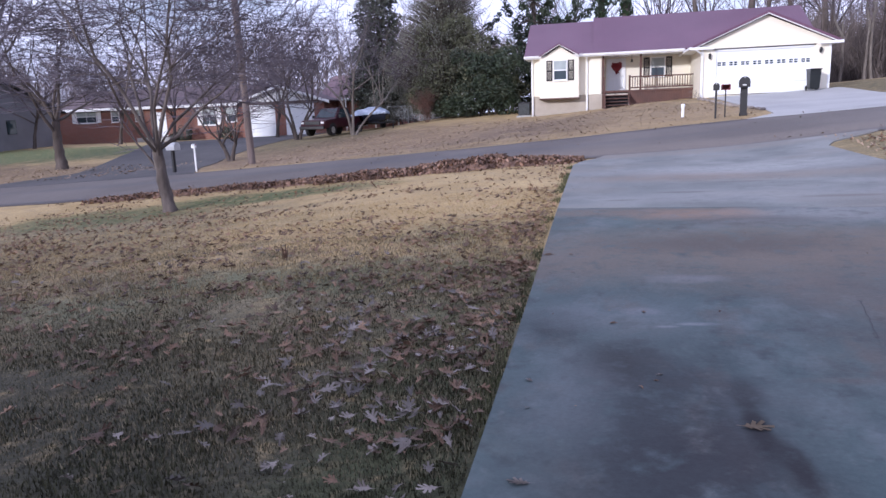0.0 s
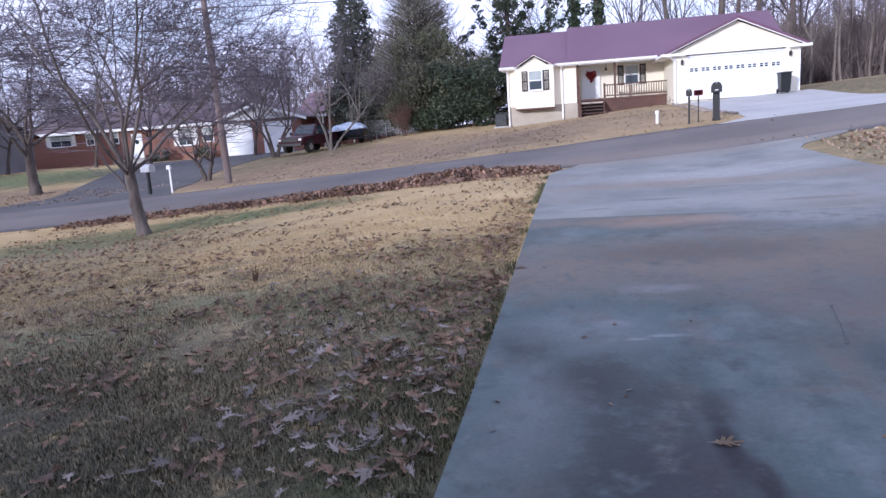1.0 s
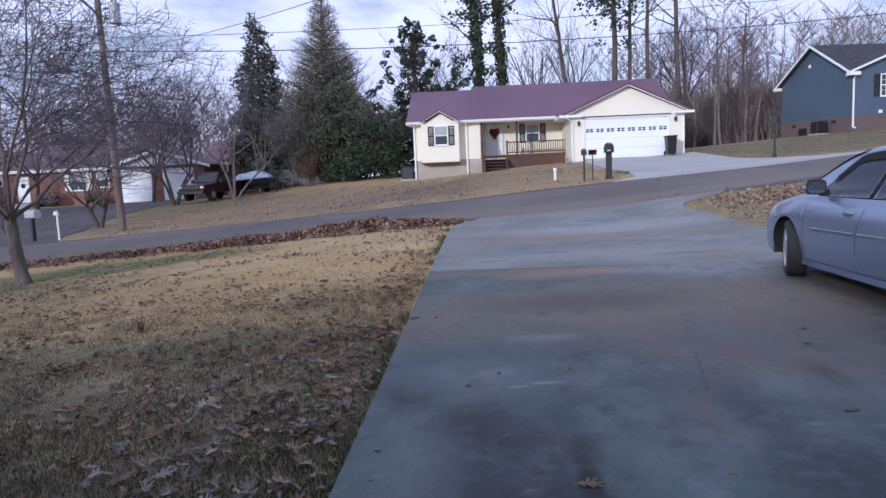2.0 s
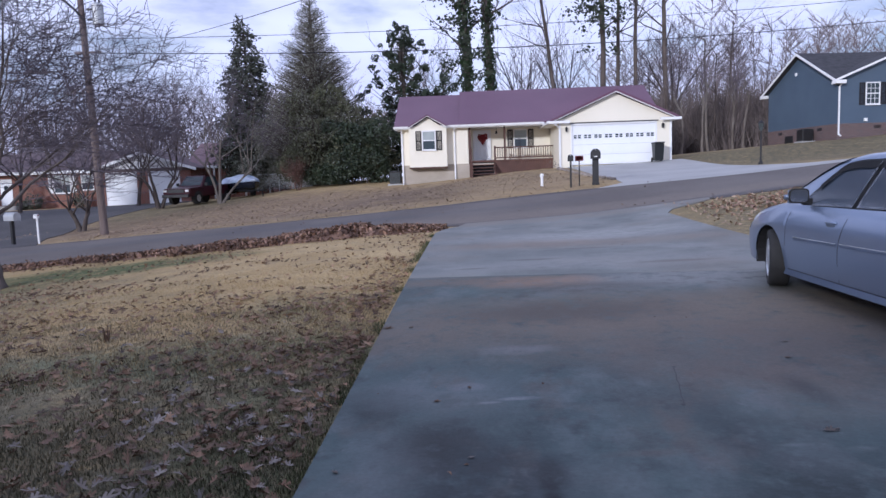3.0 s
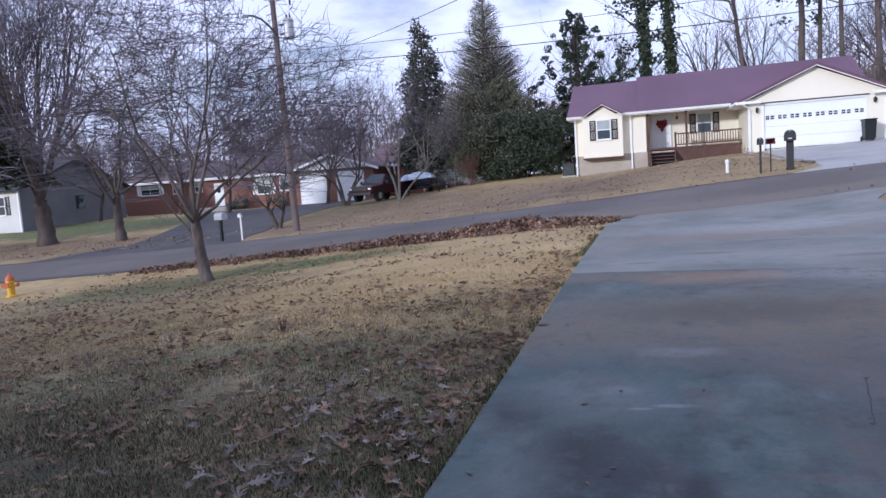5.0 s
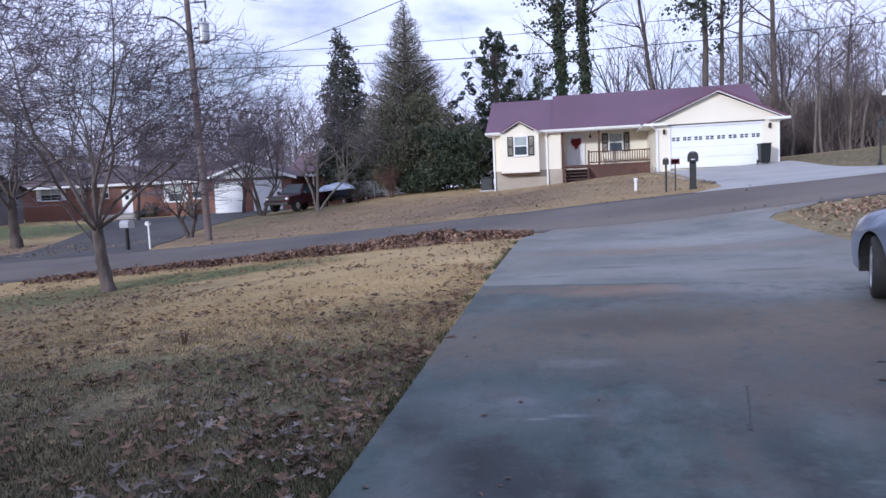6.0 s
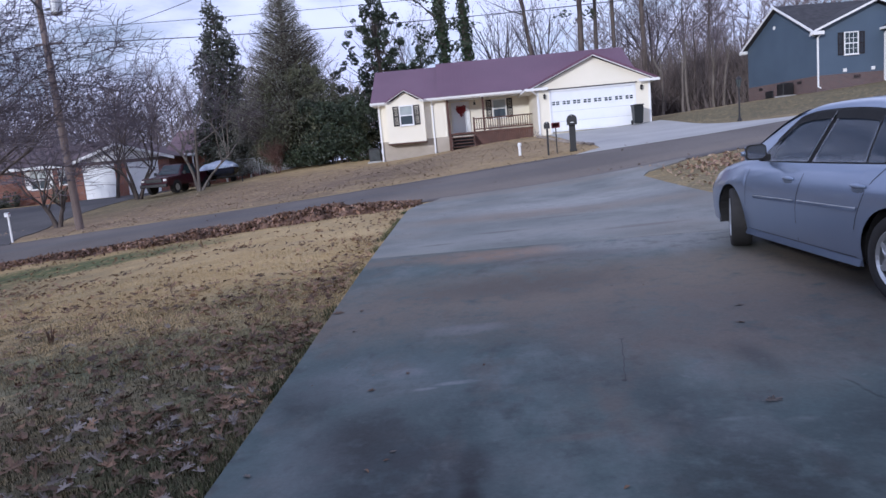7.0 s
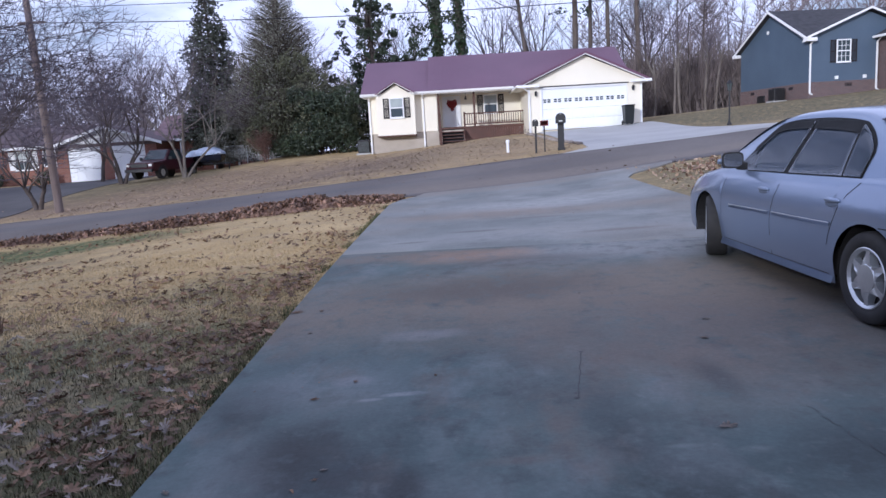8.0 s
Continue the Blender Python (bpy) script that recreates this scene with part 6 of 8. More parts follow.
box_on_post("mailbox", -17.15, 26.2, 0.95, "dull grey mailbox on a dark wooden post", M_GALV, M_DKMETAL, (0.3, 0.55, 0.32), 0.06, 70)
box_on_post("mailbox", -15.85, 25.75, 0.98, "small white mailbox on a white post", M_WHITE, M_WHITE, (0.13, 0.2, 0.16), 0.03, 10)

# ---- poles and wires ----
def utility_pole(x, y, height, lean_x, label, dressed):
    p = thing("utility_pole", x, y, ground(x, y), 0, label, "utility pole", "utility poles")
    bm = bmesh.new()
    rings, seg = [], 12
    for k in range(13):
        u = k / 12
        r = 0.165 - 0.055 * u
        rings.append([bm.verts.new((lean_x * u + r * math.cos(2 * math.pi * i / seg), r * math.sin(2 * math.pi * i / seg), -0.4 + (height + 0.4) * u)) for i in range(seg)])
    for a, b in zip(rings, rings[1:]):
        for i in range(seg):
            bm.faces.new((a[i], a[(i + 1) % seg], b[(i + 1) % seg], b[i]))
    bm.faces.new(rings[-1])
    part("pole", bm, M_POLE if dressed else M_POLE_GREY, p, smooth=True)
    if dressed:
        t = lathe([(0.02, 0), (0.21, 0.01), (0.22, 0.05), (0.22, 0.72), (0.235, 0.74), (0.235, 0.8), (0.18, 0.86), (0.02, 0.9)], 16, Matrix.Translation((0.5, -0.05, 8.55)))
        tr = part("transformer", t, M_GALV, p, "grey pole-top transformer", smooth=False)
        for dx in (-0.08, 0.08):
            part("bushing", lathe([(0.02, 0), (0.045, 0.02), (0.03, 0.06), (0.045, 0.1), (0.03, 0.14), (0.02, 0.2)], 8, Matrix.Translation((0.5 + dx, -0.05, 9.42))), M_BLACK, tr)
        part("bracket", one_box(0.05, -0.1, 8.75, 0.32, 0.0, 8.82), M_DKMETAL, tr)
        part("bracket", one_box(0.05, -0.1, 9.15, 0.32, 0.0, 9.22), M_DKMETAL, tr)
        arm = bmesh.new()
        pts = [(-0.05, -0.1, 8.7), (-0.35, -0.2, 9.15), (-0.7, -0.3, 9.5), (-1.05, -0.4, 9.66), (-1.25, -0.46, 9.68)]
        for a, b in zip(pts, pts[1:]):
            tube(arm, a, b, 0.045, seg=6)
        ar = part("lamp_arm", arm, M_DKMETAL, p, "curved street lamp arm")
        hd = lathe([(0.03, 0.10), (0.11, 0.07), (0.15, 0.0), (0.13, -0.06), (0.03, -0.10)], 12, Matrix.Translation((-1.36, -0.48, 9.66)) @ Matrix.Diagonal((1.3, 0.8, 0.8, 1)))
        part("lamp_head", hd, M_GALV, ar)
        part("cutout_arm", one_box(0.05, -0.03, 10.25, 0.62, 0.03, 10.31), M_DKMETAL, p)
        part("cutout_fuse", lathe([(0.02, 0), (0.05, 0.03), (0.035, 0.1), (0.05, 0.17), (0.035, 0.24), (0.05, 0.3), (0.02, 0.36)], 8, Matrix.Translation((0.62, 0, 9.98))), M_BLACK, p)
        part("cross_bracket", one_box(-0.55, -0.17, 7.42, 0.55, -0.11, 7.5), M_POLE, p)
    part("insulator", lathe([(0.02, 0), (0.06, 0.03), (0.04, 0.08), (0.06, 0.13), (0.02, 0.2)], 8, Matrix.Translation((lean_x, 0, height))), M_BLACK, p)
    return p


POLE_A = (-14.75, 28.5)
utility_pole(*POLE_A, 11.2, -0.25, "tall weathered wooden utility pole carrying a transformer and lamp", True)
POLE_B = (21.95, 32.1)
utility_pole(*POLE_B, 10.0, 0.1, "bare grey wooden utility pole on the grass bank", False)


def cable(points, sag, r, label):
    a, b = Vector(points[0]), Vector(points[1])
    n = 28
    bm = bmesh.new()
    rings = []
    d = (b - a).normalized()
    side = d.cross(Vector((0, 0, 1))).normalized()
    up = side.cross(d)
    for k in range(n + 1):
        u = k / n
        c = a.lerp(b, u) - Vector((0, 0, sag * 4 * u * (1 - u)))
        rings.append([bm.verts.new(c + side * (r * math.cos(q)) + up * (r * math.sin(q))) for q in [2 * math.pi * i / 5 for i in range(5)]])
    for p, q in zip(rings, rings[1:]):
        for i in range(5):
            bm.faces.new((p[i], p[(i + 1) % 5], q[(i + 1) % 5], q[i]))
    ob = part("overhead_cable", bm, M_BLACK, None)
    return tagged(ob, label, "cable", "overhead cables")


zA, zB = ground(*POLE_A), ground(*POLE_B)
cable([(POLE_A[0], 28.4, zA + 7.46), (POLE_B[0], 32.0, zB + 5.6)], 0.55, 0.018, "thick black telephone cable sagging between two poles")
cable([(POLE_A[0] + 0.4, 28.4, zA + 8.0), (POLE_B[0], 32.0, zB + 6.6)], 0.4, 0.012, "thin black power wire between two poles")
cable([(POLE_A[0], 28.5, zA + 11.3), (POLE_B[0] + 0.1, 32.1, zB + 10.2)], 0.5, 0.010, "thin black power wire between two poles")
cable([(POLE_A[0] + 0.3, 28.3, zA + 7.55), (4.5, 3.2, 3.8)], 0.45, 0.007, "service wire dropping from the pole over the lawn")
cable([(POLE_A[0], 28.4, zA + 7.46), (-62, 29.5, 5.4)], 0.9, 0.022, "black telephone cable running on along the road")

# ---- small fixtures ----
lamp = thing("lamp_post", 13.36, 31.0, ground(13.36, 31.0), 0, "slim black lamp post with a small lantern", "lamp post")
part("post", one_tube((0, 0, -0.1), (0, 0, 1.45), 0.038, 0.03, 10), M_BLACK, lamp)
part("base", lathe([(0.1, 0), (0.1, 0.05), (0.06, 0.12), (0.045, 0.2)], 12), M_BLACK, lamp)
lan = part("lantern", lathe([(0.05, 1.45), (0.07, 1.48), (0.115, 1.74), (0.115, 1.76)], 6), M_LOUVRE, lamp, "dull grey lantern glass")
part("lantern_roof", lathe([(0.14, 1.76), (0.13, 1.79), (0.04, 1.88), (0.01, 1.93)], 6), M_BLACK, lan)
for k in range(6):
    a = 2 * math.pi * k / 6
    part("lantern_bar", one_tube((0.072 * math.cos(a), 0.072 * math.sin(a), 1.47), (0.118 * math.cos(a), 0.118 * math.sin(a), 1.76), 0.008, seg=4), M_BLACK, lan)

wb = thing("wheelie_bin", 11.0, 38.75, ground(11.0, 38.75) + 0.03, 0, "black-green wheeled rubbish bin beside the garage door", "rubbish bin")
bb = bmesh.new()
lo = [bb.verts.new((x, y, 0.06)) for x, y in ((-0.22, -0.28), (0.22, -0.28), (0.22, 0.26), (-0.22, 0.26))]
hi = [bb.verts.new((x, y, 0.98)) for x, y in ((-0.255, -0.38), (0.255, -0.38), (0.255, 0.36), (-0.255, 0.36))]
bb.faces.new(lo[::-1])
bb.faces.new(hi)
for i in range(4):
    bb.faces.new((lo[i], lo[(i + 1) % 4], hi[(i + 1) % 4], hi[i]))
bmesh.ops.bevel(bb, geom=bb.edges[:], offset=0.03, segments=2, affect="EDGES")
part("body", bb, M_BIN, wb)
lid = one_box(-0.28, -0.42, 0.98, 0.28, 0.42, 1.06, 0.03)
part("lid", lid, M_BIN, wb)
part("handle", one_tube((-0.22, 0.45, 0.97), (0.22, 0.45, 0.97), 0.018, seg=6), M_BLACK, wb)
for s in (-0.24, 0.24):
    part("wheel", one_tube((s - 0.03, 0.3, 0.12), (s + 0.03, 0.3, 0.12), 0.12, seg=14), M_TYRE, wb)


def ac_unit(x, y, turn, label, dz=0.0):
    a = thing("air_conditioner", x, y, ground(x, y) + dz, turn, label, "air conditioner")
    part("pad", one_box(-0.45, -0.45, -0.2, 0.45, 0.45, 0.06, 0.01), M_SLAB_FAR, a)
    part("cabinet", one_box(-0.36, -0.36, 0.06, 0.36, 0.36, 0.82, 0.03), M_DKMETAL, a)
    for k in range(9):
        part("louvre", one_box(-0.32, -0.372, 0.13 + 0.07 * k, 0.32, -0.36, 0.155 + 0.07 * k), M_LOUVRE, a)
    part("fan_guard", lathe([(0.05, 0.82), (0.3, 0.82), (0.3, 0.85), (0.05, 0.87)], 16), M_BLACK, a)
    return a


ac_unit(-3.95, 43.2, 0, "grey-green air conditioner beside the cream house wall")
ac_unit(22.45, 46.3, 97, "dark air conditioner beside the blue house wall", 0.0)
crawl = thing("crawl_space_door", 22.7, 48.6, 2.9, 97, "small dark crawl space door in a brick foundation", "hatch")
crawl.matrix_basis = pose(22.68, 49.0, 2.85, 0, 0, 7)
part("panel", one_box(-0.06, -0.45, 0.0, 0.0, 0.45, 0.75, 0.01), M_BLACK, crawl)

pipe = thing("white_marker_pipe", 3.55, 28.2, ground(3.55, 28.2), 0, "short white plastic cleanout pipe in the lawn", "pipe")
part("pipe", one_tube((0, 0, -0.1), (0, 0, 0.40), 0.055, seg=12), M_WHITE, pipe)
part("cap", lathe([(0.075, 0.38), (0.075, 0.47), (0.05, 0.5)], 12), M_WHITE, pipe)

hyd = thing("fire_hydrant", -18.1, 16.5, ground(-18.1, 16.5), 20, "yellow fire hydrant with orange-red bonnet on the verge", "fire hydrant")
part("barrel", lathe([(0.16, -0.05), (0.16, 0.04), (0.11, 0.06), (0.105, 0.42), (0.125, 0.44), (0.125, 0.50)], 16), M_HYDRANT, hyd, smooth=False)
part("bonnet", lathe([(0.135, 0.50), (0.13, 0.54), (0.10, 0.62), (0.05, 0.66), (0.035, 0.67), (0.03, 0.73)], 16), M_HYDCAP, hyd, "orange-red domed bonnet")
for a, r, l in ((0, 0.055, 0.2), (180, 0.055, 0.2), (270, 0.075, 0.22)):
    d = Vector((math.cos(radians(a)), math.sin(radians(a)), 0))
    nz = part("nozzle", one_tube(d * 0.09 + Vector((0, 0, 0.37)), d * l + Vector((0, 0, 0.37)), r, seg=12), M_HYDRANT, hyd)
    part("nozzle_cap", one_tube(d * l + Vector((0, 0, 0.37)), d * (l + 0.04) + Vector((0, 0, 0.37)), r + 0.012, seg=8), M_HYDCAP, nz)

# chain-link fence behind the boat
fence = thing("chain_link_fence", -12.5, 50.5, ground(-12.5, 50.5), 0, "low galvanised chain-link fence by the trees", "fence")
for k in range(5):
    part("post", one_tube((-2.4 + 1.6 * k, 0, -0.1), (-2.4 + 1.6 * k, 0, 1.2), 0.03, seg=8), M_GALV, fence)
part("top_rail", one_tube((-2.4, 0, 1.18), (4.0, 0, 1.18), 0.022, seg=6), M_GALV, fence)
mesh_v, mesh_f = [], []
for k in range(130):
    for s in (-1, 1):
        x0 = -2.4 + k * 0.05
        x1 = x0 + s * 1.1
        if -2.4 <= x1 <= 4.0:
            i = len(mesh_v)
            mesh_v += [(x0 - 0.004, 0.006 * s, 0.05), (x0 + 0.004, 0.006 * s, 0.05), (x1 + 0.004, 0.006 * s, 1.16), (x1 - 0.004, 0.006 * s, 1.16)]
            mesh_f.append((i, i + 1, i + 2, i + 3))
raw("wire_mesh", mesh_v, mesh_f, M_GALV, fence)

# stones edging the bed by the pale drive
rs = random.Random(11)
stone_me = None
for k in range(16):
    u = k / 15
    x, y = 6.35 - 0.9 * u + 0.1 * rs.random(), 28.2 + 10.0 * u
    bm = bmesh.new()
    bmesh.ops.create_icosphere(bm, subdivisions=2, radius=0.13)
    for v in bm.verts:
        v.co *= 1 + 0.25 * noise.noise(v.co * 6 + Vector((k, 0, 0)))
        v.co.z *= 0.6
    st = part("edging_stone", bm, M_STONE, None)
    st.matrix_basis = pose(x, y, ground(x, y) + 0.04, 0, 0, rs.uniform(0, 360))
    tagged(st, "rough brown-grey stone edging a planting bed", "stone", "bed edging stones")

# ---- trees ----
def branch_tube(out, pts, radii, sides):
    """Adds a tapered tube along a polyline to a (verts, faces) pair."""
    verts, faces = out
    base = len(verts)
    n = len(pts)
    for i, (p, r) in enumerate(zip(pts, radii)):
        d = (pts[min(i + 1, n - 1)] - pts[max(i - 1, 0)]).normalized()
        a = d.orthogonal().normalized()
        b = d.cross(a)
        for k in range(sides):
            q = 2 * math.pi * k / sides
            verts.append(p + a * (r * math.cos(q)) + b * (r * math.sin(q)))
    for i in range(n - 1):
        for k in range(sides):
            k2 = (k + 1) % sides
            faces.append((base + i * sides + k, base + i * sides + k2, base + (i + 1) * sides + k2, base + (i + 1) * sides + k))


def grow(rng, wood, twigs, p, d, length, radius, level, top, kids, spread, lift, crook, thin=0.0055):
    """One limb with its side limbs; levels 0 and 1 are wood, the finer ones twigs."""
    n = 6 if level == 0 else 5 if level < 3 else 3
    pts, radii = [p.copy()], [radius]
    q, dd = p.copy(), d.copy()
    for k in range(n):
        dd = (dd + Vector((rng.uniform(-1, 1), rng.uniform(-1, 1), rng.uniform(-0.7, 0.7))) * crook + Vector((0, 0, lift))).normalized()
        if level:
            dd.z = max(dd.z, -0.12)
        q = q + dd * (length / n)
        pts.append(q.copy())
        radii.append(radius * (1 - (0.72 if level else 0.8) * (k + 1) / n))
    branch_tube(wood if level < 2 else twigs, pts, radii, 7 if level == 0 else 5 if level == 1 else 3)
    if level >= top:
        return
    count = kids[level]
    for k in range(count):
        u = 0.28 + 0.72 * (k + rng.random()) / count
        i = min(int(u * n), n - 1)
        at = pts[i].lerp(pts[i + 1], u * n - i)
        axis = (pts[i + 1] - pts[i]).normalized()
        side = axis.orthogonal().normalized()
        side.rotate(Matrix.Rotation(k * 2.4 + rng.uniform(-0.6, 0.6), 3, axis))
        a = spread * rng.uniform(0.65, 1.25)
        nd = (axis * math.cos(a) + side * math.sin(a)).normalized()
        rr = radii[i] * rng.uniform(0.45, 0.62) if level else radii[i] * rng.uniform(0.42, 0.6)
        grow(rng, wood, twigs, at, nd, length * rng.uniform(0.48, 0.72) * (1.05 - 0.3 * u), max(rr, thin), level + 1, top, kids, spread, lift, crook, thin)


def bare_tree(name, x, y, seed, label, trunks, trunk_len, radius, limb_len, kids, top=4, spread=0.62, lift=0.06, crook=0.14, bark=None, group="", limbs=5, flare=True, twig=None, thin=0.0055, tilts=None, low=(), share=(0.5, 0.72)):
    rng = random.Random(seed)
    t = thing(name, x, y, ground(x, y), 0, label, "tree", group)
    wood, twigs = ([], []), ([], [])
    for lx, ly, ln, rr in trunks:
        p, d = Vector((lx * 0.16, ly * 0.16, -0.25)), Vector((lx * 0.45, ly * 0.45, 1)).normalized()
        pts, radii = [p], [rr * (1.45 if flare else 1.05)]
        q = p
        for k in range(14):
            d = (d + Vector((lx, ly, 0)) * 0.07 + Vector((rng.uniform(-1, 1), rng.uniform(-1, 1), 0)) * 0.055).normalized()
            q = q + d * ((ln + 0.25) / 14)
            pts.append(q)
            radii.append(rr * (1.10 - 0.025 * k) if k > 2 else rr * (1.36 - 0.10 * k))
        first = len(wood[0])
        branch_tube(wood, pts, radii, 12)
        # ridged, uneven bark
        for i in range(first, len(wood[0])):
            v = wood[0][i]
            wood[0][i] = v + Vector((noise.noise(v * 7), noise.noise(v * 7 + Vector((9, 0, 0))), 0)) * (rr * 0.3)
        for k in range(limbs):
            a = 2 * math.pi * k / limbs + rng.uniform(-0.4, 0.4)
            tilt = (rng.uniform(*tilts) if tilts else rng.uniform(0.25, spread * 1.25)) if k else 0.12
            nd = Vector((math.sin(tilt) * math.cos(a), math.sin(tilt) * math.sin(a), math.cos(tilt)))
            at = pts[-1] if k < limbs - 2 else pts[-1].lerp(pts[-5], rng.random())
            grow(rng, wood, twigs, at, nd, limb_len * rng.uniform(0.8, 1.15), radii[-1] * rng.uniform(*share), 0 if top > 3 else 1, top, kids, spread, lift, crook, thin)
    # low side limbs: height up the first trunk, direction, length, radius
    for lh, ld, ll, lr in low:
        grow(rng, wood, twigs, Vector((trunks[0][0] * lh * 0.7, trunks[0][1] * lh * 0.7, lh)), Vector(ld).normalized(), ll, lr, 1, 3, kids, spread, lift + 0.05, crook * 0.7, thin)
    raw("trunk", wood[0], wood[1], bark or M_BARK, t, smooth=True)
    raw("crown", twigs[0], twigs[1], twig or M_TWIG, t, "bare fine twigs")
    return t


def clumps(rng, spots, size, out, flat=0.6):
    """Small bent leaf sprays, two triangles each way, at the given spots."""
    verts, faces = out
    for p in spots:
        a = Vector((rng.uniform(-1, 1), rng.uniform(-1, 1), rng.uniform(-flat, flat))).normalized()
        b = a.orthogonal().normalized()
        b.rotate(Matrix.Rotation(rng.uniform(0, 6.28), 3, a))
        s = size * rng.uniform(0.6, 1.4)
        i = len(verts)
        c = a.cross(b) * (s * 0.25)
        verts += [p - a * s * 0.5, p + b * s * 0.32 + c, p + a * s * 0.5, p - b * s * 0.32 + c]
        faces += [(i, i + 1, i + 2), (i, i + 2, i + 3)]


def conifer(name, x, y, seed, label, height, radius, base, count, size, material, droop=0.25, power=0.85, shaggy=0.18):
    rng = random.Random(seed)
    t = thing(name, x, y, ground(x, y), 0, label, "tree", "evergreen trees")
    wood, leaves = ([], []), ([], [])
    branch_tube(wood, [Vector((0, 0, -0.3)), Vector((0.05, 0, height * 0.5)), Vector((0, 0, height * 0.98))], [radius * 0.1, radius * 0.06, 0.02], 8)
    made = 0
    while made < count:
        u = 1 - math.sqrt(rng.random())           # more foliage low down
        z = base + (height - base) * u
        reach = radius * (1 - u) ** power * (1 + shaggy * noise.noise((u * 14 + seed, 3.1, 0))) * rng.uniform(0.75, 1.12) + 0.15
        a = rng.uniform(0, 2 * math.pi)
        reach *= 1 + 0.28 * noise.noise((math.cos(a) * 2 + seed, math.sin(a) * 2, u * 7))
        tip = Vector((math.cos(a) * reach, math.sin(a) * reach, z - droop * reach))
        root = Vector((0, 0, z))
        if rng.random() < 0.35:
            branch_tube(wood, [root, root.lerp(tip, 0.6), tip], [0.03, 0.018, 0.006], 3)
        k = rng.randint(5, 9)
        spots = [root.lerp(tip, rng.uniform(0.45, 1.0)) + Vector((rng.uniform(-1, 1), rng.uniform(-1, 1), rng.uniform(-0.7, 0.7))) * 0.2 for _ in range(k)]
        clumps(rng, spots, size, leaves)
        made += k
    raw("trunk", wood[0], wood[1], M_BARK, t, smooth=True)
    raw("crown", leaves[0], leaves[1], material, t)
    return t


def broad_evergreen(name, x, y, seed, label, blobs, count, size, material, trunk_h, group="evergreen trees", category="tree", stems=True, gap=-0.28):
    """Leaf sprays gathered round uneven lobes (dx, dy, z, r), with limbs that reach into each."""
    rng = random.Random(seed)
    t = thing(name, x, y, ground(x, y), 0, label, category, group)
    wood, leaves = ([], []), ([], [])
    if stems:
        branch_tube(wood, [Vector((0, 0, -0.3)), Vector((0.1, 0, trunk_h * 0.5)), Vector((0, 0.1, trunk_h))], [0.26, 0.2, 0.1], 8)
    total = sum(r * r for *_, r in blobs)
    for dx, dy, z, r in blobs:
        c = Vector((dx, dy, z))
        if category == "thicket":
            stem = ([], [])
            branch_tube(stem, [Vector((dx * 0.5, dy * 0.5, -0.2)), c * 0.7, c], [0.05, 0.035, 0.012], 5)
            raw("stem", stem[0], stem[1], M_BARK, t, smooth=True)
        if stems:
            branch_tube(wood, [Vector((0, 0, max(0.5, min(z - r, trunk_h * 0.8)))), c * 0.6 + Vector((0, 0, z * 0.28)), c], [0.05, 0.03, 0.012], 4)
        n = int(count * r * r / total)
        spots = []
        for _ in range(n * 6):
            if len(spots) >= n:
                break
            v = Vector((rng.gauss(0, 1), rng.gauss(0, 1), rng.gauss(0, 1))).normalized()
            rad = r * rng.uniform(0.55, 1.0) ** 0.6 * (1 + 0.55 * noise.noise(v * 1.7 + c * 0.9))
            p = c + Vector((v.x * rad, v.y * rad, v.z * rad * 0.85))
            if p.z > 0.02 and noise.noise(p * 1.4 + Vector((seed, 0, 0))) > gap:
                spots.append(p)
        clumps(rng, spots, size, leaves, 0.9)
    if stems:
        raw("trunk", wood[0], wood[1], M_BARK, t, smooth=True)
    raw("crown" if category == "tree" else "foliage", leaves[0], leaves[1], material, t)
    return t


# the lawn tree near the road
bare_tree("lawn_tree", -10.65, 16.0, 3, "small bare fruit tree with low crooked limbs on the lawn",
          [(-0.10, 0.02, 1.6, 0.155)], 1.6, 0.155, 5.2, (7, 6, 5, 4), 4, 0.92, 0.0, 0.31, M_BARK_MID, "bare trees", 9, thin=0.0098, tilts=(0.32, 1.12),
          low=((0.75, (-0.9, -0.1, 0.85), 2.2, 0.04),), share=(0.36, 0.5))
# multi-stemmed trees by the truck and the drive
bare_tree("multi_stem_tree", -19.1, 43.4, 5, "bare multi-stemmed tree fanning out beside the drive",
          [(-0.55, 0.1, 2.3, 0.085), (-0.15, -0.2, 2.6, 0.095), (0.25, 0.2, 2.4, 0.085), (0.55, -0.1, 2.3, 0.08)], 2, 0.13, 5.2, (9, 7, 6), 3, 0.9, -0.01, 0.29, M_BARK, "bare trees", 5, thin=0.011)
bare_tree("multi_stem_tree", -14.9, 42.6, 8, "bare pale forked tree leaning over the verge",
          [(-0.2, 0.1, 2.6, 0.085), (0.08, 0.1, 2.8, 0.09), (0.75, -0.1, 2.8, 0.07)], 2.4, 0.12, 4.6, (8, 7, 5), 3, 0.85, 0.01, 0.26, M_BARK_PALE, "bare trees", 5, thin=0.011)
bare_tree("scraggy_tree", -18.3, 33.0, 12, "small scraggy forked tree at the drive edge",
          [(-0.3, 0, 1.2, 0.11), (0.25, 0.1, 1.0, 0.11)], 1.2, 0.1, 3.9, (9, 8, 6), 3, 0.95, -0.02, 0.34, M_BARK, "bare trees", 6, thin=0.010)
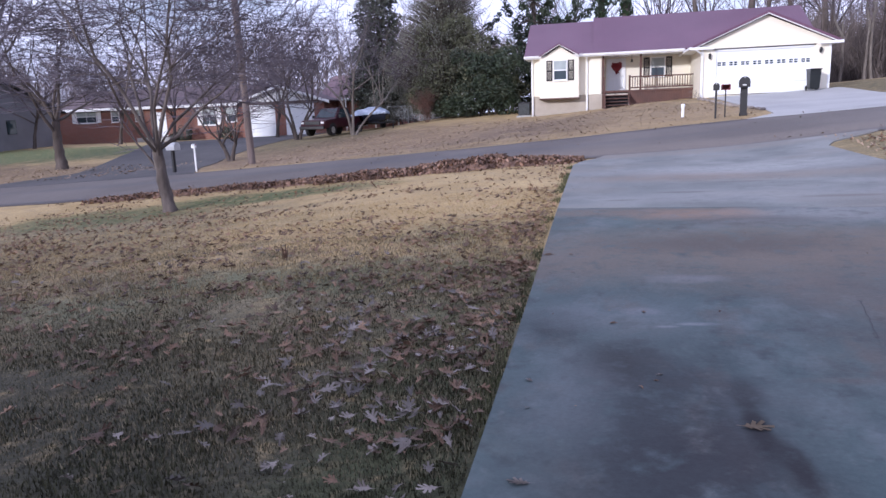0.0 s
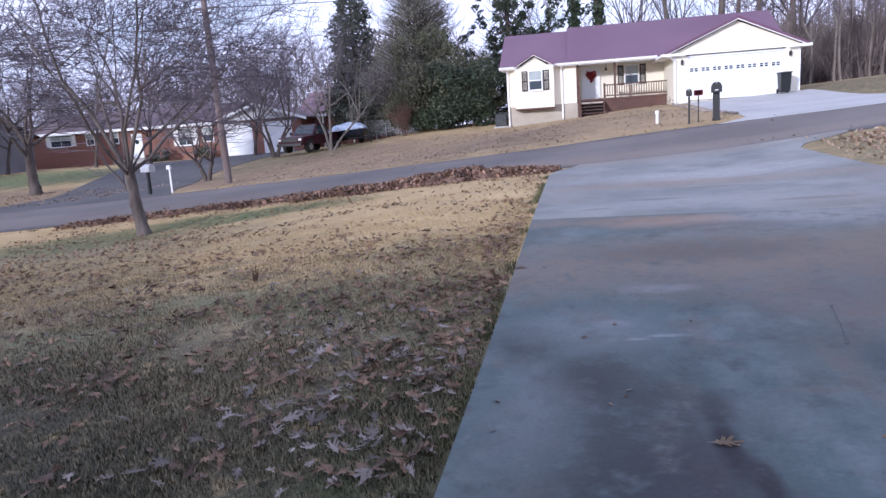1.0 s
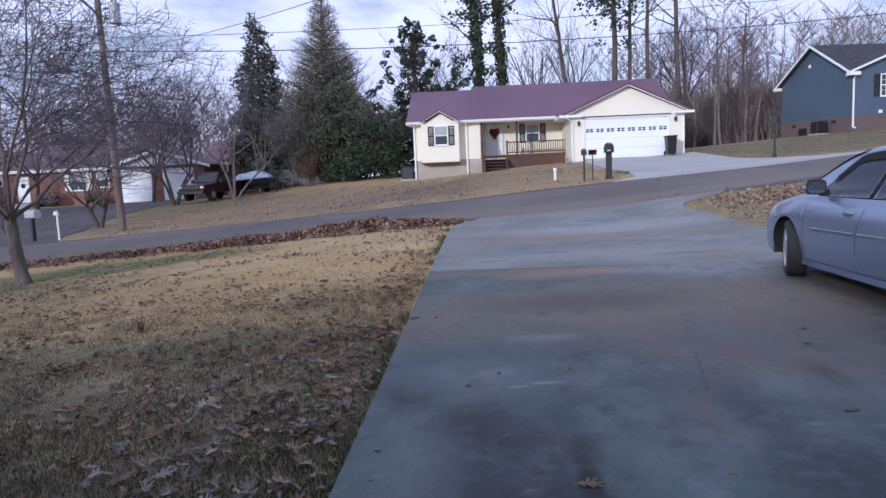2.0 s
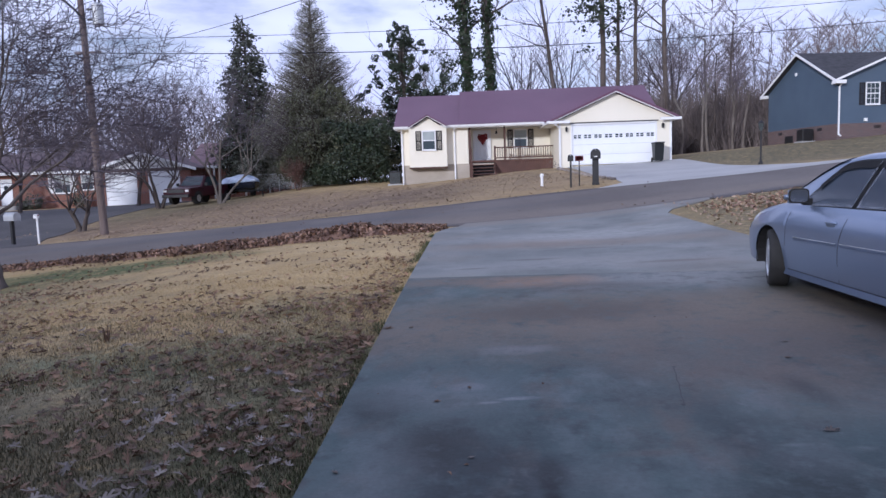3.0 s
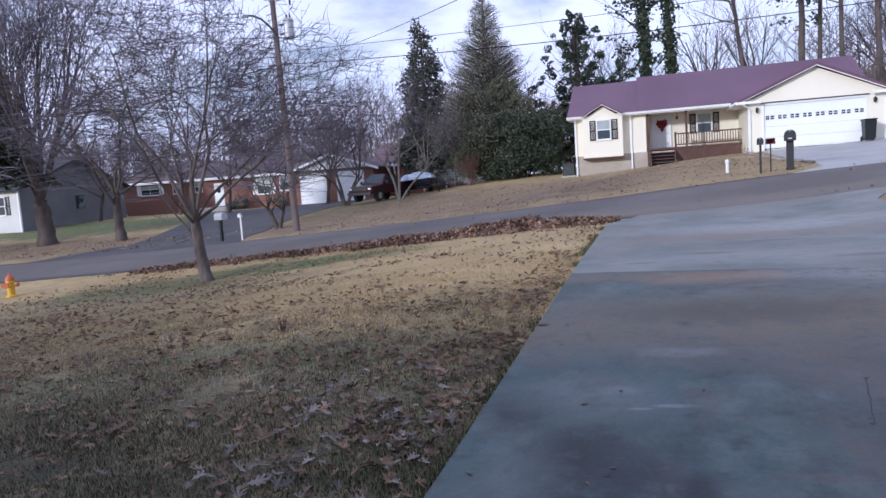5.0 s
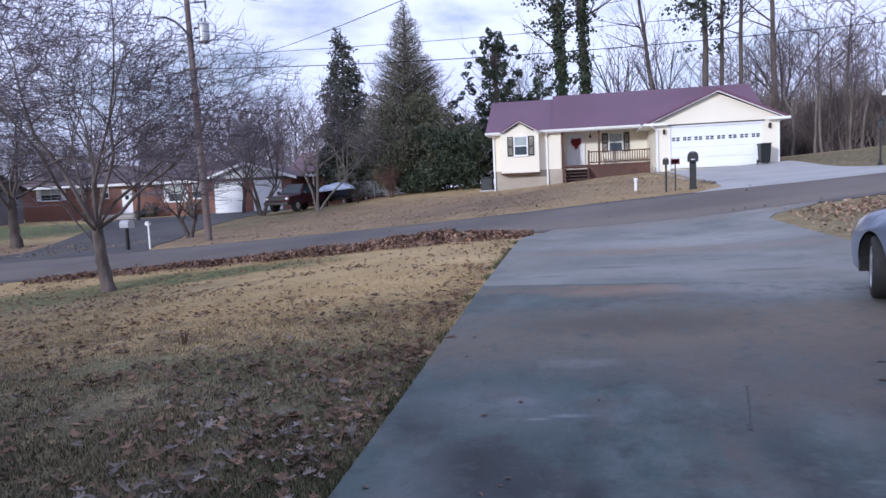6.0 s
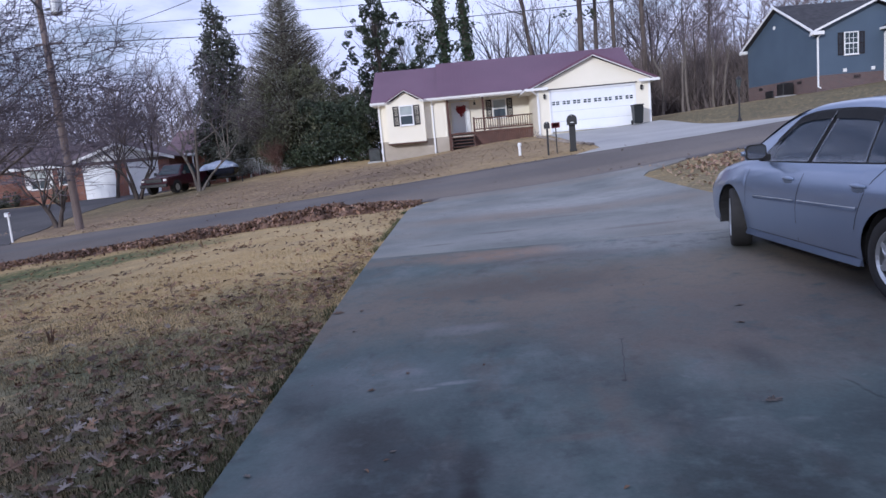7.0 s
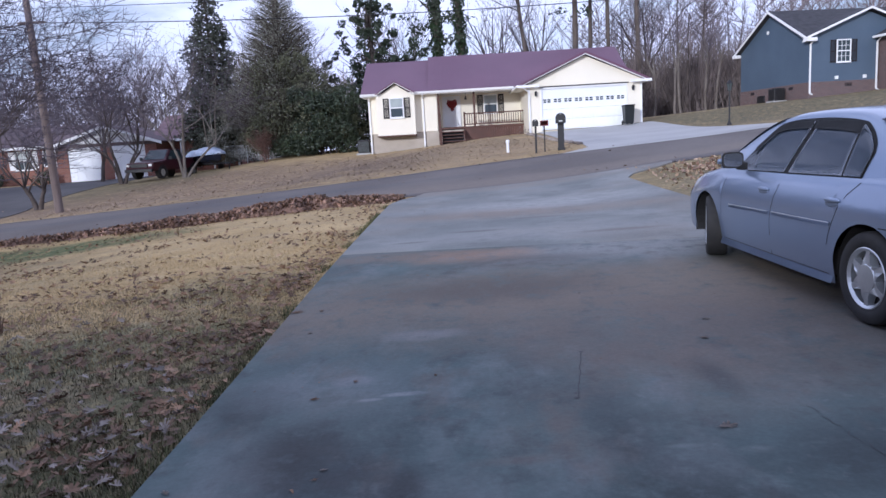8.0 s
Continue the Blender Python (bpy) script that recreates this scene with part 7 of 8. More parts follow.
# big trees at the far left
bare_tree("shade_tree", -33.6, 32.6, 21, "large bare shade tree with a thick buttressed trunk",
          [(0.02, 0, 2.6, 0.46)], 2.4, 0.46, 10.0, (7, 5, 4, 3), 4, 0.52, 0.075, 0.15, M_BARK, "bare trees", 10, thin=0.016, share=(0.42, 0.6), tilts=(0.12, 0.55))
bare_tree("shade_tree", -28.4, 32.8, 27, "bare tree with a stout ivy-knotted trunk",
          [(-0.08, 0, 2.6, 0.26)], 2.6, 0.26, 5.6, (6, 5, 5, 3), 4, 0.95, -0.01, 0.28, M_BARK, "bare trees", 7, thin=0.013, share=(0.4, 0.55))
for tx, ty, sd, lb in ((-37.5, 50.0, 33, "bare spreading tree in front of the brick house"), (-31.0, 47.5, 34, "bare slender tree beside the asphalt drive"),
                       (-23.6, 49.8, 35, "bare slender tree before the white garage"), (-43.5, 47.5, 36, "bare tree between the two far houses")):
    bare_tree("yard_tree", tx, ty, sd, lb, [(0.05, 0, 2.4, 0.12)], 2.4, 0.12, 5.9, (10, 8, 6), 3, 1.0, -0.02, 0.30, M_BARK, "bare trees", 8, thin=0.012)

# evergreens between the two houses
conifer("spruce_tree", -16.4, 54.0, 41, "tall narrow dark green spruce", 14.1, 2.5, 1.2, 17000, 0.22, M_SPRUCE, 0.30, 0.55, 0.7)
conifer("cedar_tree", -10.3, 50.0, 43, "broad grey-green cedar with a ragged pointed top", 13.8, 4.3, 0.8, 46000, 0.085, M_CEDAR, -0.5, 1.0, 0.45)
rm = random.Random(47)
lobes = [(0, 0, 1.6, 1.7), (-1.2, 0, 2.6, 1.7), (1.0, 0, 3.2, 1.6), (-0.3, 0.2, 4.4, 1.5), (1.4, -0.4, 1.3, 1.3), (-2.6, 0.2, 1.6, 1.5)]
for k in range(120):
    lz = 4.2 + 6.9 * (k / 120)
    reach = 3.9 * max(0.01, 1 - (lz - 4.2) / 7.4) ** 0.62 * rm.uniform(0.3, 1.08)
    la = k * 2.4 + rm.uniform(-0.4, 0.4)
    lobes.append((reach * math.cos(la), reach * math.sin(la) * 0.8, lz + rm.uniform(-0.3, 0.6), rm.uniform(0.20, 0.40)))
lobes += [(2.9, 0.4, 6.6, 0.6), (3.8, 0.3, 6.9, 0.5), (3.3, 0.2, 7.5, 0.5), (4.7, 0.3, 7.2, 0.4), (-3.5, 0.5, 6.4, 0.5)]
broad_evergreen("magnolia_tree", -4.3, 54.2, 47, "dark glossy evergreen magnolia behind the cream house", lobes, 19000, 0.19, M_MAGNOLIA, 10.2, gap=-0.12)
broad_evergreen("thicket", -6.2, 46.4, 48, "dark shaded evergreen shrubs beside the cream house",
                [(-1.6, 0, 1.2, 1.4), (0.0, 0.2, 1.4, 1.5), (-0.8, 0.4, 2.8, 1.5), (0.7, 0.5, 3.2, 1.2), (-2.0, 0.6, 3.4, 1.2), (-2.8, 0.3, 0.6, 0.9), (0.9, 0.1, 0.6, 0.9), (-1.8, -0.3, 0.5, 0.8), (-3.6, 0.4, 0.6, 0.9)], 11500, 0.16, M_MAGNOLIA, 4.0, "evergreen trees", "thicket", False)
broad_evergreen("thicket", -8.6, 48.0, 49, "dense olive-green thicket of shrubs under the trees",
                [(-2.6, 0, 1.4, 1.5), (-1.0, -0.4, 2.2, 2.0), (1.0, -0.3, 1.8, 1.9), (2.6, 0, 1.6, 1.6), (-1.6, 0.4, 4.0, 1.7), (0.6, 0.4, 4.2, 1.8), (2.4, 0.3, 3.4, 1.5), (-0.4, 0.5, 5.8, 1.5), (-2.4, 0.5, 5.6, 1.2)], 20000, 0.16, M_THICKET, 5.5, "evergreen trees", "thicket", False)
broad_evergreen("thicket", -13.2, 51.5, 51, "grey-green thicket of shrubs beside a fence",
                [(-1.6, 0, 1.5, 1.6), (0.6, 0, 2.2, 1.9), (-0.6, 0.3, 4.0, 1.8), (1.2, 0.3, 4.6, 1.6), (0.2, 0.3, 6.0, 1.2)], 10000, 0.16, M_CEDAR, 5.0, "evergreen trees", "thicket", False)
broad_evergreen("hedge", -7.0, 53.5, 53, "low dark green undergrowth filling in under the trees",
                [(-7 + 1.3 * k, 0.3 * (k % 2), 0.7, 1.15) for k in range(12)], 6000, 0.18, M_THICKET, 0.5, "shrubs", "hedge", False)
conifer("cedar_tree", -37.6, 31.0, 57, "big dark evergreen with bare lower trunk", 15.5, 4.0, 4.4, 11000, 0.36, M_MAGNOLIA, 0.2, 0.6, 0.4)
bare_tree("red_bush", -10.8, 46.0, 61, "reddish brown leafless bush by the fence",
          [(0.3 * math.cos(k), 0.3 * math.sin(k), 0.35, 0.025) for k in range(9)], 0.3, 0.03, 1.35, (6, 6, 5), 3, 0.5, 0.04, 0.16, M_REDBUSH, "shrubs", 4, False, M_REDBUSH)
for bx, by, r, seed in ((-34.2, 54.0, 0.75, 71), (-30.3, 53.9, 0.7, 72), (-35.2, 54.2, 0.45, 73)):
    broad_evergreen("foundation_shrub", bx, by, seed, "clipped dark green shrub against the brick wall", [(0, 0, r * 0.8, r), (0.2, 0, r * 0.7, r * 0.8)], 500, 0.16, M_SPRUCE, 0.5, "shrubs", "shrub", False)
broad_evergreen("bed_shrub", 5.2, 38.9, 75, "thin pale shrub by the garage corner", [(0, 0, 0.25, 0.3), (0.3, 0, 0.2, 0.2)], 70, 0.07, M_BRUSH, 0.3, "shrubs", "shrub", False)

# tall ivy-clad trunks and pines behind the cream house
def ivy_trunk(x, y, seed, height, r, lean, ivy_top, label, foliage=None):
    rng = random.Random(seed)
    t = thing("tall_tree", x, y, ground(x, y), 0, label, "tree", "tall trees behind the house")
    wood, twigs, ivy = ([], []), ([], []), ([], [])
    pts = [Vector((lean * k / 8 + 0.15 * noise.noise((k * 0.7, seed, 0)), 0, -0.3 + height * k / 8)) for k in range(9)]
    branch_tube(wood, pts, [r * (1.1 - 0.08 * k) for k in range(9)], 9)
    for k in range(9):
        i = rng.randint(4, 7)
        at = pts[i].lerp(pts[i + 1], rng.random())
        a = rng.uniform(0, 6.28)
        grow(rng, wood, twigs, at, Vector((math.cos(a), math.sin(a), rng.uniform(0.2, 0.9))).normalized(), rng.uniform(2.2, 4.0), r * 0.3, 1, 3, (5, 5, 5), 0.6, 0.04, 0.16)
    raw("trunk", wood[0], wood[1], M_BARK, t, smooth=True)
    raw("crown", twigs[0], twigs[1], M_TWIG, t, "bare twigs")
    if ivy_top:
        spots = []
        for _ in range(int(ivy_top * 180)):
            z = rng.uniform(0, ivy_top)
            k = min(int(z / height * 8), 7)
            c = pts[k].lerp(pts[k + 1], z / height * 8 - k)
            a = rng.uniform(0, 6.28)
            q = r * 0.85 + rng.uniform(0.0, 0.24) * (1 + 0.8 * noise.noise((z * 1.5, seed, 2)))
            spots.append(Vector((c.x + q * math.cos(a), q * math.sin(a), z)))
        clumps(rng, spots, 0.24, ivy, 0.9)
        raw("ivy", ivy[0], ivy[1], M_IVY, t, "ivy sheath on the trunk")
    if foliage:
        spots = []
        for _ in range(70):
            z = rng.uniform(height * 0.45, height)
            a = rng.uniform(0, 6.28)
            c = Vector((lean * z / height, 0, z))
            tip = c + Vector((math.cos(a), math.sin(a), 0.1)) * rng.uniform(0.8, 3.3)
            branch_tube(twigs, [c, tip], [0.04, 0.012], 3)
            for _ in range(22):
                spots.append(tip.lerp(c, rng.uniform(0, 0.45)) + Vector((rng.gauss(0, 0.3), rng.gauss(0, 0.3), rng.gauss(0, 0.2))))
        out = ([], [])
        clumps(rng, spots, 0.30, out, 0.8)
        raw("needles", out[0], out[1], foliage, t, "sparse pine needles")
    return t


ivy_trunk(0.9, 58, 81, 17, 0.34, -0.4, 15, "tall tree with its trunk sheathed in ivy", M_PINE)
ivy_trunk(2.9, 58, 82, 18, 0.33, -0.7, 15, "tall tree with its trunk sheathed in ivy")
ivy_trunk(8.6, 58, 83, 17, 0.19, -2.2, 0, "tall thin bare tree leaning sideways")
ivy_trunk(11.7, 58, 84, 19, 0.27, 0.1, 0, "tall pine with sparse green branches", M_PINE)
ivy_trunk(13.1, 59, 85, 19, 0.19, 0.2, 0, "tall straight bare trunk")
ivy_trunk(14.4, 58, 86, 20, 0.19, 0.0, 0, "tall straight bare trunk")
ivy_trunk(16.7, 57, 87, 17, 0.24, -0.5, 0, "tall bare tree with broken limbs")
ivy_trunk(19.5, 56, 88, 9, 0.10, -0.3, 0, "pale slender bare tree")
ivy_trunk(20.3, 57, 89, 8, 0.09, 0.2, 0, "pale slender bare tree")
ivy_trunk(22.4, 60, 90, 11, 0.10, 0.5, 0, "tall bare tree at the wood's edge")

for tx, ty, sd in ((5.2, 61, 141), (9.6, 64, 142), (-2.5, 63, 143), (18.0, 61, 144)):
    bare_tree("back_tree", tx, ty, sd, "bare spreading tree rising behind the roof", [(0.03, 0, 4.0, 0.2)], 4, 0.2, 6.0, (8, 7, 6), 3, 0.6, 0.06, 0.13, M_BARK, "bare trees", 7, thin=0.014)

# the far wood: many thin trees as one mass
def far_wood(name, seed, spots, label, low, high, fine):
    rng = random.Random(seed)
    verts, faces = [], []
    out = (verts, faces)
    for x, y in spots:
        z0 = ground(x, y) - 0.3
        h = rng.uniform(low, high)
        r = rng.uniform(0.06, 0.14)
        lean = Vector((rng.uniform(-0.08, 0.08), rng.uniform(-0.08, 0.08), 1))
        base = Vector((x, y, z0))
        pts = [base + lean * (h * k / 4) + Vector((rng.uniform(-0.15, 0.15), 0, 0)) for k in range(5)]
        branch_tube(out, pts, [r, r * 0.85, r * 0.6, r * 0.35, 0.015], 4)
        for k in range(fine):
            u = rng.uniform(0.15, 1.0) ** 0.8
            at = base + lean * (h * u)
            a = rng.uniform(0, 6.28)
            d = Vector((math.cos(a), math.sin(a), rng.uniform(0.1, 1.2))).normalized()
            ln = h * rng.uniform(0.12, 0.30) * (1.15 - 0.55 * u)
            tip = at + d * ln + Vector((0, 0, ln * 0.25))
            branch_tube(out, [at, at.lerp(tip, 0.5) + Vector((0, 0, -0.1)), tip], [0.04, 0.026, 0.011], 3)
            for _ in range(7):
                b = at.lerp(tip, rng.uniform(0.25, 1))
                e = b + (d + Vector((rng.uniform(-1, 1), rng.uniform(-1, 1), rng.uniform(-0.2, 1.2)))).normalized() * ln * rng.uniform(0.25, 0.55)
                branch_tube(out, [b, e], [0.020, 0.010], 3)
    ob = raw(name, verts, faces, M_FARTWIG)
    return tagged(ob, label, "woodland", kind="stuff")


rw = random.Random(101)
far_wood("far_woodland", 102, [(rw.uniform(15, 66), rw.uniform(60, 92)) for _ in range(125)], "grey-brown leafless wood behind the houses", 8, 13.5, 22)
far_wood("far_woodland", 103, [(rw.uniform(-120, -12), rw.uniform(70, 112)) for _ in range(400)], "grey-brown leafless wood behind the brick house", 8, 13, 22)
far_wood("far_woodland", 104, [(rw.uniform(-12, 16), rw.uniform(66, 95)) for _ in range(70)], "grey-brown leafless wood behind the roof", 6, 10, 16)

# low brush under the far wood
def brush(seed, spots, label, size):
    rng = random.Random(seed)
    out = ([], [])
    for x, y in spots:
        z0 = ground(x, y)
        for _ in range(34):
            a, t = rng.uniform(0, 6.28), rng.uniform(0.05, 0.8)
            d = Vector((math.cos(a) * math.sin(t), math.sin(a) * math.sin(t), math.cos(t)))
            p = Vector((x + rng.uniform(-0.9, 0.9), y + rng.uniform(-0.9, 0.9), z0 - 0.1))
            q = p + d * size * rng.uniform(0.5, 1.2)
            branch_tube(out, [p, q], [0.026, 0.009], 3)
            e = p.lerp(q, 0.6) + Vector((rng.uniform(-1, 1), rng.uniform(-1, 1), 0.6)) * size * 0.3
            branch_tube(out, [p.lerp(q, 0.5), e], [0.014, 0.006], 3)
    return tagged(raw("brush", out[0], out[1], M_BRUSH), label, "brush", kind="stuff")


brush(111, [(rw.uniform(13, 60), rw.uniform(54, 72)) for _ in range(330)], "tangled brown brush at the wood's edge", 3.1)
brush(113, [(rw.uniform(13, 34), rw.uniform(57, 74)) for _ in range(330)], "tall grey-brown saplings and brush at the wood's edge", 5.4)
for tx, ty, sd, ln in ((17.4, 51.0, 161, 3.6), (18.0, 51.4, 162, 4.6), (16.4, 52.5, 163, 3.0), (20.6, 53.6, 164, 3.4), (21.4, 53.8, 165, 3.8)):
    bare_tree("slender_tree", tx, ty, sd, "slender pale-barked sapling in front of brown brush", [(rw.uniform(-0.12, 0.12), 0, ln, 0.075)], ln, 0.075, 2.6, (5, 5, 4), 3, 0.6, 0.05, 0.15, M_BARK_PALE, "bare trees", 5, False, thin=0.010)
brush(112, [(rw.uniform(-70, -14), rw.uniform(66, 78)) for _ in range(330)], "tangled brown brush behind the brick house", 4.6)

# ---- fallen leaves, grass, leaf piles ----
def leaf_template(kind):
    """Points (length 1 in x, from -0.5) and faces of a leaf: a midrib strip with pointed lobes, or a plain curled one."""
    if kind == "plain":
        half = [(0.0, 0.02), (0.25, 0.2), (0.55, 0.26), (0.8, 0.15)]
        pts = [p for x, y in half for p in ((x, y), (x, -y))] + [(1.0, 0.0)]
        faces = [(2 * i, 2 * i + 1, 2 * i + 3, 2 * i + 2) for i in range(3)] + [(6, 7, 8)]
        return [(x - 0.5, y) for x, y in pts], faces
    xs = (0.12, 0.24, 0.38, 0.52, 0.66, 0.80)
    ws = (0.010, 0.05, 0.06, 0.065, 0.06, 0.045)
    pts = [p for x, w in zip(xs, ws) for p in ((x, w), (x, -w))]
    faces = [(2 * i, 2 * i + 1, 2 * i + 3, 2 * i + 2) for i in range(5)]
    # stalk and end lobe
    pts += [(-0.02, 0.006), (-0.02, -0.006), (1.0, 0.03), (0.96, -0.09)]
    faces += [(12, 13, 1, 0), (10, 11, 15, 14)]
    # side lobes, each with two points
    for k, (t1, t2) in enumerate((((0.32, 0.15), (0.37, 0.12)), ((0.52, 0.27), (0.60, 0.22)), ((0.76, 0.27), (0.83, 0.19)))):
        b = 2 * (k + 1 if k < 1 else k + 1)
        for side in (0, 1):
            sg = 1 - 2 * side
            i = len(pts)
            pts += [(t1[0], sg * t1[1]), (t2[0], sg * t2[1])]
            quad = (b + side, i, i + 1, b + 2 + side)
            faces.append(quad if side else quad[::-1])
    return [(x - 0.5, y) for x, y in pts], faces


def scatter_leaves(name, seed, spots, size, kind, material, label, curl=0.5, tilt=0.42, lift=0.012):
    rng = random.Random(seed)
    tmpl, tf = leaf_template(kind)
    verts, faces = [], []
    for x, y, z in spots:
        s = size * rng.uniform(0.55, 1.25)
        rot = Euler((rng.gauss(0, tilt), rng.gauss(0, tilt), rng.uniform(0, 6.28))).to_matrix()
        c1, c2 = rng.uniform(0, curl), rng.uniform(-curl, curl)
        wide, skew = rng.uniform(0.6, 1.2), rng.uniform(-0.45, 0.45)
        base = len(verts)
        for u, v in tmpl:
            p = rot @ Vector((u * s, (v * wide + skew * u * u) * s, s * (c1 * v * v * 4 + c2 * u * u)))
            verts.append((x + p.x, y + p.y, z + lift + p.z + s * 0.04))
        faces += [tuple(base + i for i in f) for f in tf]
    ob = raw(name, verts, faces, material)
    return tagged(ob, label, "leaves", kind="stuff")


def on_lawn(rng, n, x0, x1, y0, y1, density, gap=0.0):
    out = []
    tries = 0
    while len(out) < n and tries < n * 40:
        tries += 1
        x, y = rng.uniform(x0, x1), rng.uniform(y0, y1)
        if rng.random() < density(x, y):
            out.append((x, y, ground(x, y) + gap))
    return out


rl = random.Random(201)
patch = lambda x, y, k: max(0.14, min(1, 0.30 + 1.5 * noise.noise((x * 0.9, y * 0.9, k)) + 0.9 * noise.noise((x * 2.6, y * 2.6, k + 3))))
near_brown = lambda x, y: max(0.05, patch(x, y, 5)) * max(0.08, min(1, (y - 2.3) / 2.0)) * (1.0 if x > -3.4 else 0.55)
near_pale = lambda x, y: max(0.2, patch(x + 1.3, y * 0.7, 33)) * max(0.03, min(1, (x + 2.5) / 1.2)) * max(0.1, min(1, (y - 1.9) / 0.8)) * max(0.05, min(1, (5.6 - y) / 1.2))
mid_brown = lambda x, y: max(0.25, patch(x * 1.6, y * 2.0, 41)) * (1.0 if y < 9 else 0.6)
side_drift = lambda x, y: max(0.03, 1.0 - max(0, -0.5 - x) * 0.45 - max(0, y - 6.5) * 0.12) * max(0.3, patch(x, y, 17))
scatter_leaves("fallen_leaves", 202, on_lawn(rl, 900, -8.5, -0.34, 1.3, 6.4, near_brown, 0.020), 0.106, "oak", M_LEAF, "brown lobed oak leaves lying on the near lawn", 0.8, 0.26)
scatter_leaves("fallen_leaves", 203, on_lawn(rl, 200, -5.5, -0.36, 2.2, 5.6, near_pale, 0.030), 0.118, "oak", M_LEAF2, "pale upturned oak leaves lying on the near lawn", 0.8, 0.26)
scatter_leaves("fallen_leaves", 209, on_lawn(rl, 1000, -11.0, -0.34, 4.4, 9.6, mid_brown, 0.010), 0.125, "oak", M_LEAF, "dark brown oak leaves lying on olive and tan grass", 0.7, 0.2)
scatter_leaves("fallen_leaves", 223, on_lawn(rl, 700, -11.0, -0.34, 4.6, 9.6, mid_brown, 0.010), 0.115, "oak", M_MIDLEAF, "tan brown oak leaves strewn over olive grass", 0.7, 0.2)
scatter_leaves("fallen_leaves", 224, on_lawn(rl, 90, -10.0, -1.0, 4.6, 8.0, mid_brown, 0.016), 0.11, "oak", M_LEAF2, "pale curled oak leaves strewn over olive grass", 0.9, 0.3)
scatter_leaves("fallen_leaves", 221, on_lawn(rl, 640, -3.2, -0.32, 2.6, 10.0, side_drift, 0.022), 0.110, "oak", M_LEAF, "dark brown oak leaves drifted along the slab edge", 0.8, 0.26)
scatter_leaves("fallen_leaves", 222, on_lawn(rl, 420, -3.2, -0.32, 4.5, 13.0, side_drift, 0.014), 0.115, "oak", M_MIDLEAF, "tan brown oak leaves drifted along the slab edge", 0.7, 0.26)
scatter_leaves("fallen_leaves", 210, on_lawn(rl, 420, -8.5, -0.34, -4.0, 1.35, near_brown, 0.012), 0.12, "oak", M_LEAF, "brown lobed oak leaves lying by the house", 0.8, 0.3)
mid_density = lambda x, y: max(0.05, min(1, 0.22 + 1.3 * noise.noise((x * 0.4, y * 0.8, 11)) + 0.7 * noise.noise((x * 1.4, y * 2.2, 13)) + max(0, (10.5 - y) * 0.12) + (0.4 if x > -1.0 else 0) + (0.35 if x < -6 and y < 16 else 0)))
scatter_leaves("fallen_leaves", 204, on_lawn(rl, 2300, -17, -0.32, 7.5, 19.2, mid_density, 0.012), 0.125, "oak", M_LEAF, "dark brown leaves thinly strewn over tan grass", 0.8, 0.36)
scatter_leaves("fallen_leaves", 225, on_lawn(rl, 1500, -17, -0.32, 8.5, 19.2, mid_density, 0.012), 0.12, "oak", M_MIDLEAF, "tan brown leaves thinly strewn over tan grass", 0.8, 0.36)
far_density = lambda x, y: max(0.1, min(1, 0.5 + 0.9 * noise.noise((x * 0.3, y * 0.3, 21))))
scatter_leaves("fallen_leaves", 205, on_lawn(rl, 7000, -16, 6.0, 25.4, 41.5, far_density, 0.01), 0.105, "plain", M_FARLEAF, "brown leaves strewn over the far lawn", 0.4, 0.2)
scatter_leaves("fallen_leaves", 206, on_lawn(rl, 900, -36, -20, 27, 33.5, far_density, 0.01), 0.14, "plain", M_FARLEAF, "brown leaves under the far trees")


# raked ridges of leaves along the road
def leaf_ridge(seed, xs, y_of, width, height, n, label, size=0.13):
    """A heap along x whose half width and height are curves of x, strewn with loose leaves."""
    rng = random.Random(seed)
    verts, faces, cols = [], [], 11
    for x in xs:
        w = width(x) * (0.9 + 0.35 * noise.noise((x * 0.6, seed, 0)))
        hh = height(x) * max(0.35, 0.9 + 0.7 * noise.noise((x * 0.9, seed, 4)))
        for k in range(cols):
            v = k / (cols - 1) * 2 - 1
            y = y_of(x) + v * w
            verts.append((x, y, ground(x, y) - 0.02 + hh * max(0, 1 - v * v) ** 0.8 * (1 + 0.45 * noise.noise((x * 3.2, y * 3.2, 1)))))
    for i in range(len(xs) - 1):
        for k in range(cols - 1):
            faces.append((i * cols + k, (i + 1) * cols + k, (i + 1) * cols + k + 1, i * cols + k + 1))
    heap = raw("leaf_mound", verts, faces, M_PILE, smooth=True)
    tagged(heap, label, "leaf pile")
    grid = np.array(verts).reshape(len(xs), cols, 3)
    spots = []
    for _ in range(n):
        i, k = rng.uniform(0, len(xs) - 1.01), min(max(rng.gauss(4.4, 2.6), 0), cols - 1.01)
        a, b = int(i), int(k)
        p = grid[a, b] * (1 - (i - a)) + grid[a + 1, b] * (i - a)
        q = grid[a, b + 1] * (1 - (i - a)) + grid[a + 1, b + 1] * (i - a)
        r = p * (1 - (k - b)) + q * (k - b)
        spots.append((r[0] + rng.uniform(-0.1, 0.1), r[1] + rng.gauss(0, 0.16), r[2] + rng.uniform(0.0, 0.05)))
    scatter_leaves("loose_leaves", seed + 1, spots[::3], size, "plain", M_LEAF, "dark brown leaves heaped along the verge", 0.6, 0.7)
    scatter_leaves("loose_leaves", seed + 2, spots[1::3] + spots[2::3], size, "plain", M_PILE, "dry brown leaves heaped along the verge", 0.6, 0.7)
    return heap


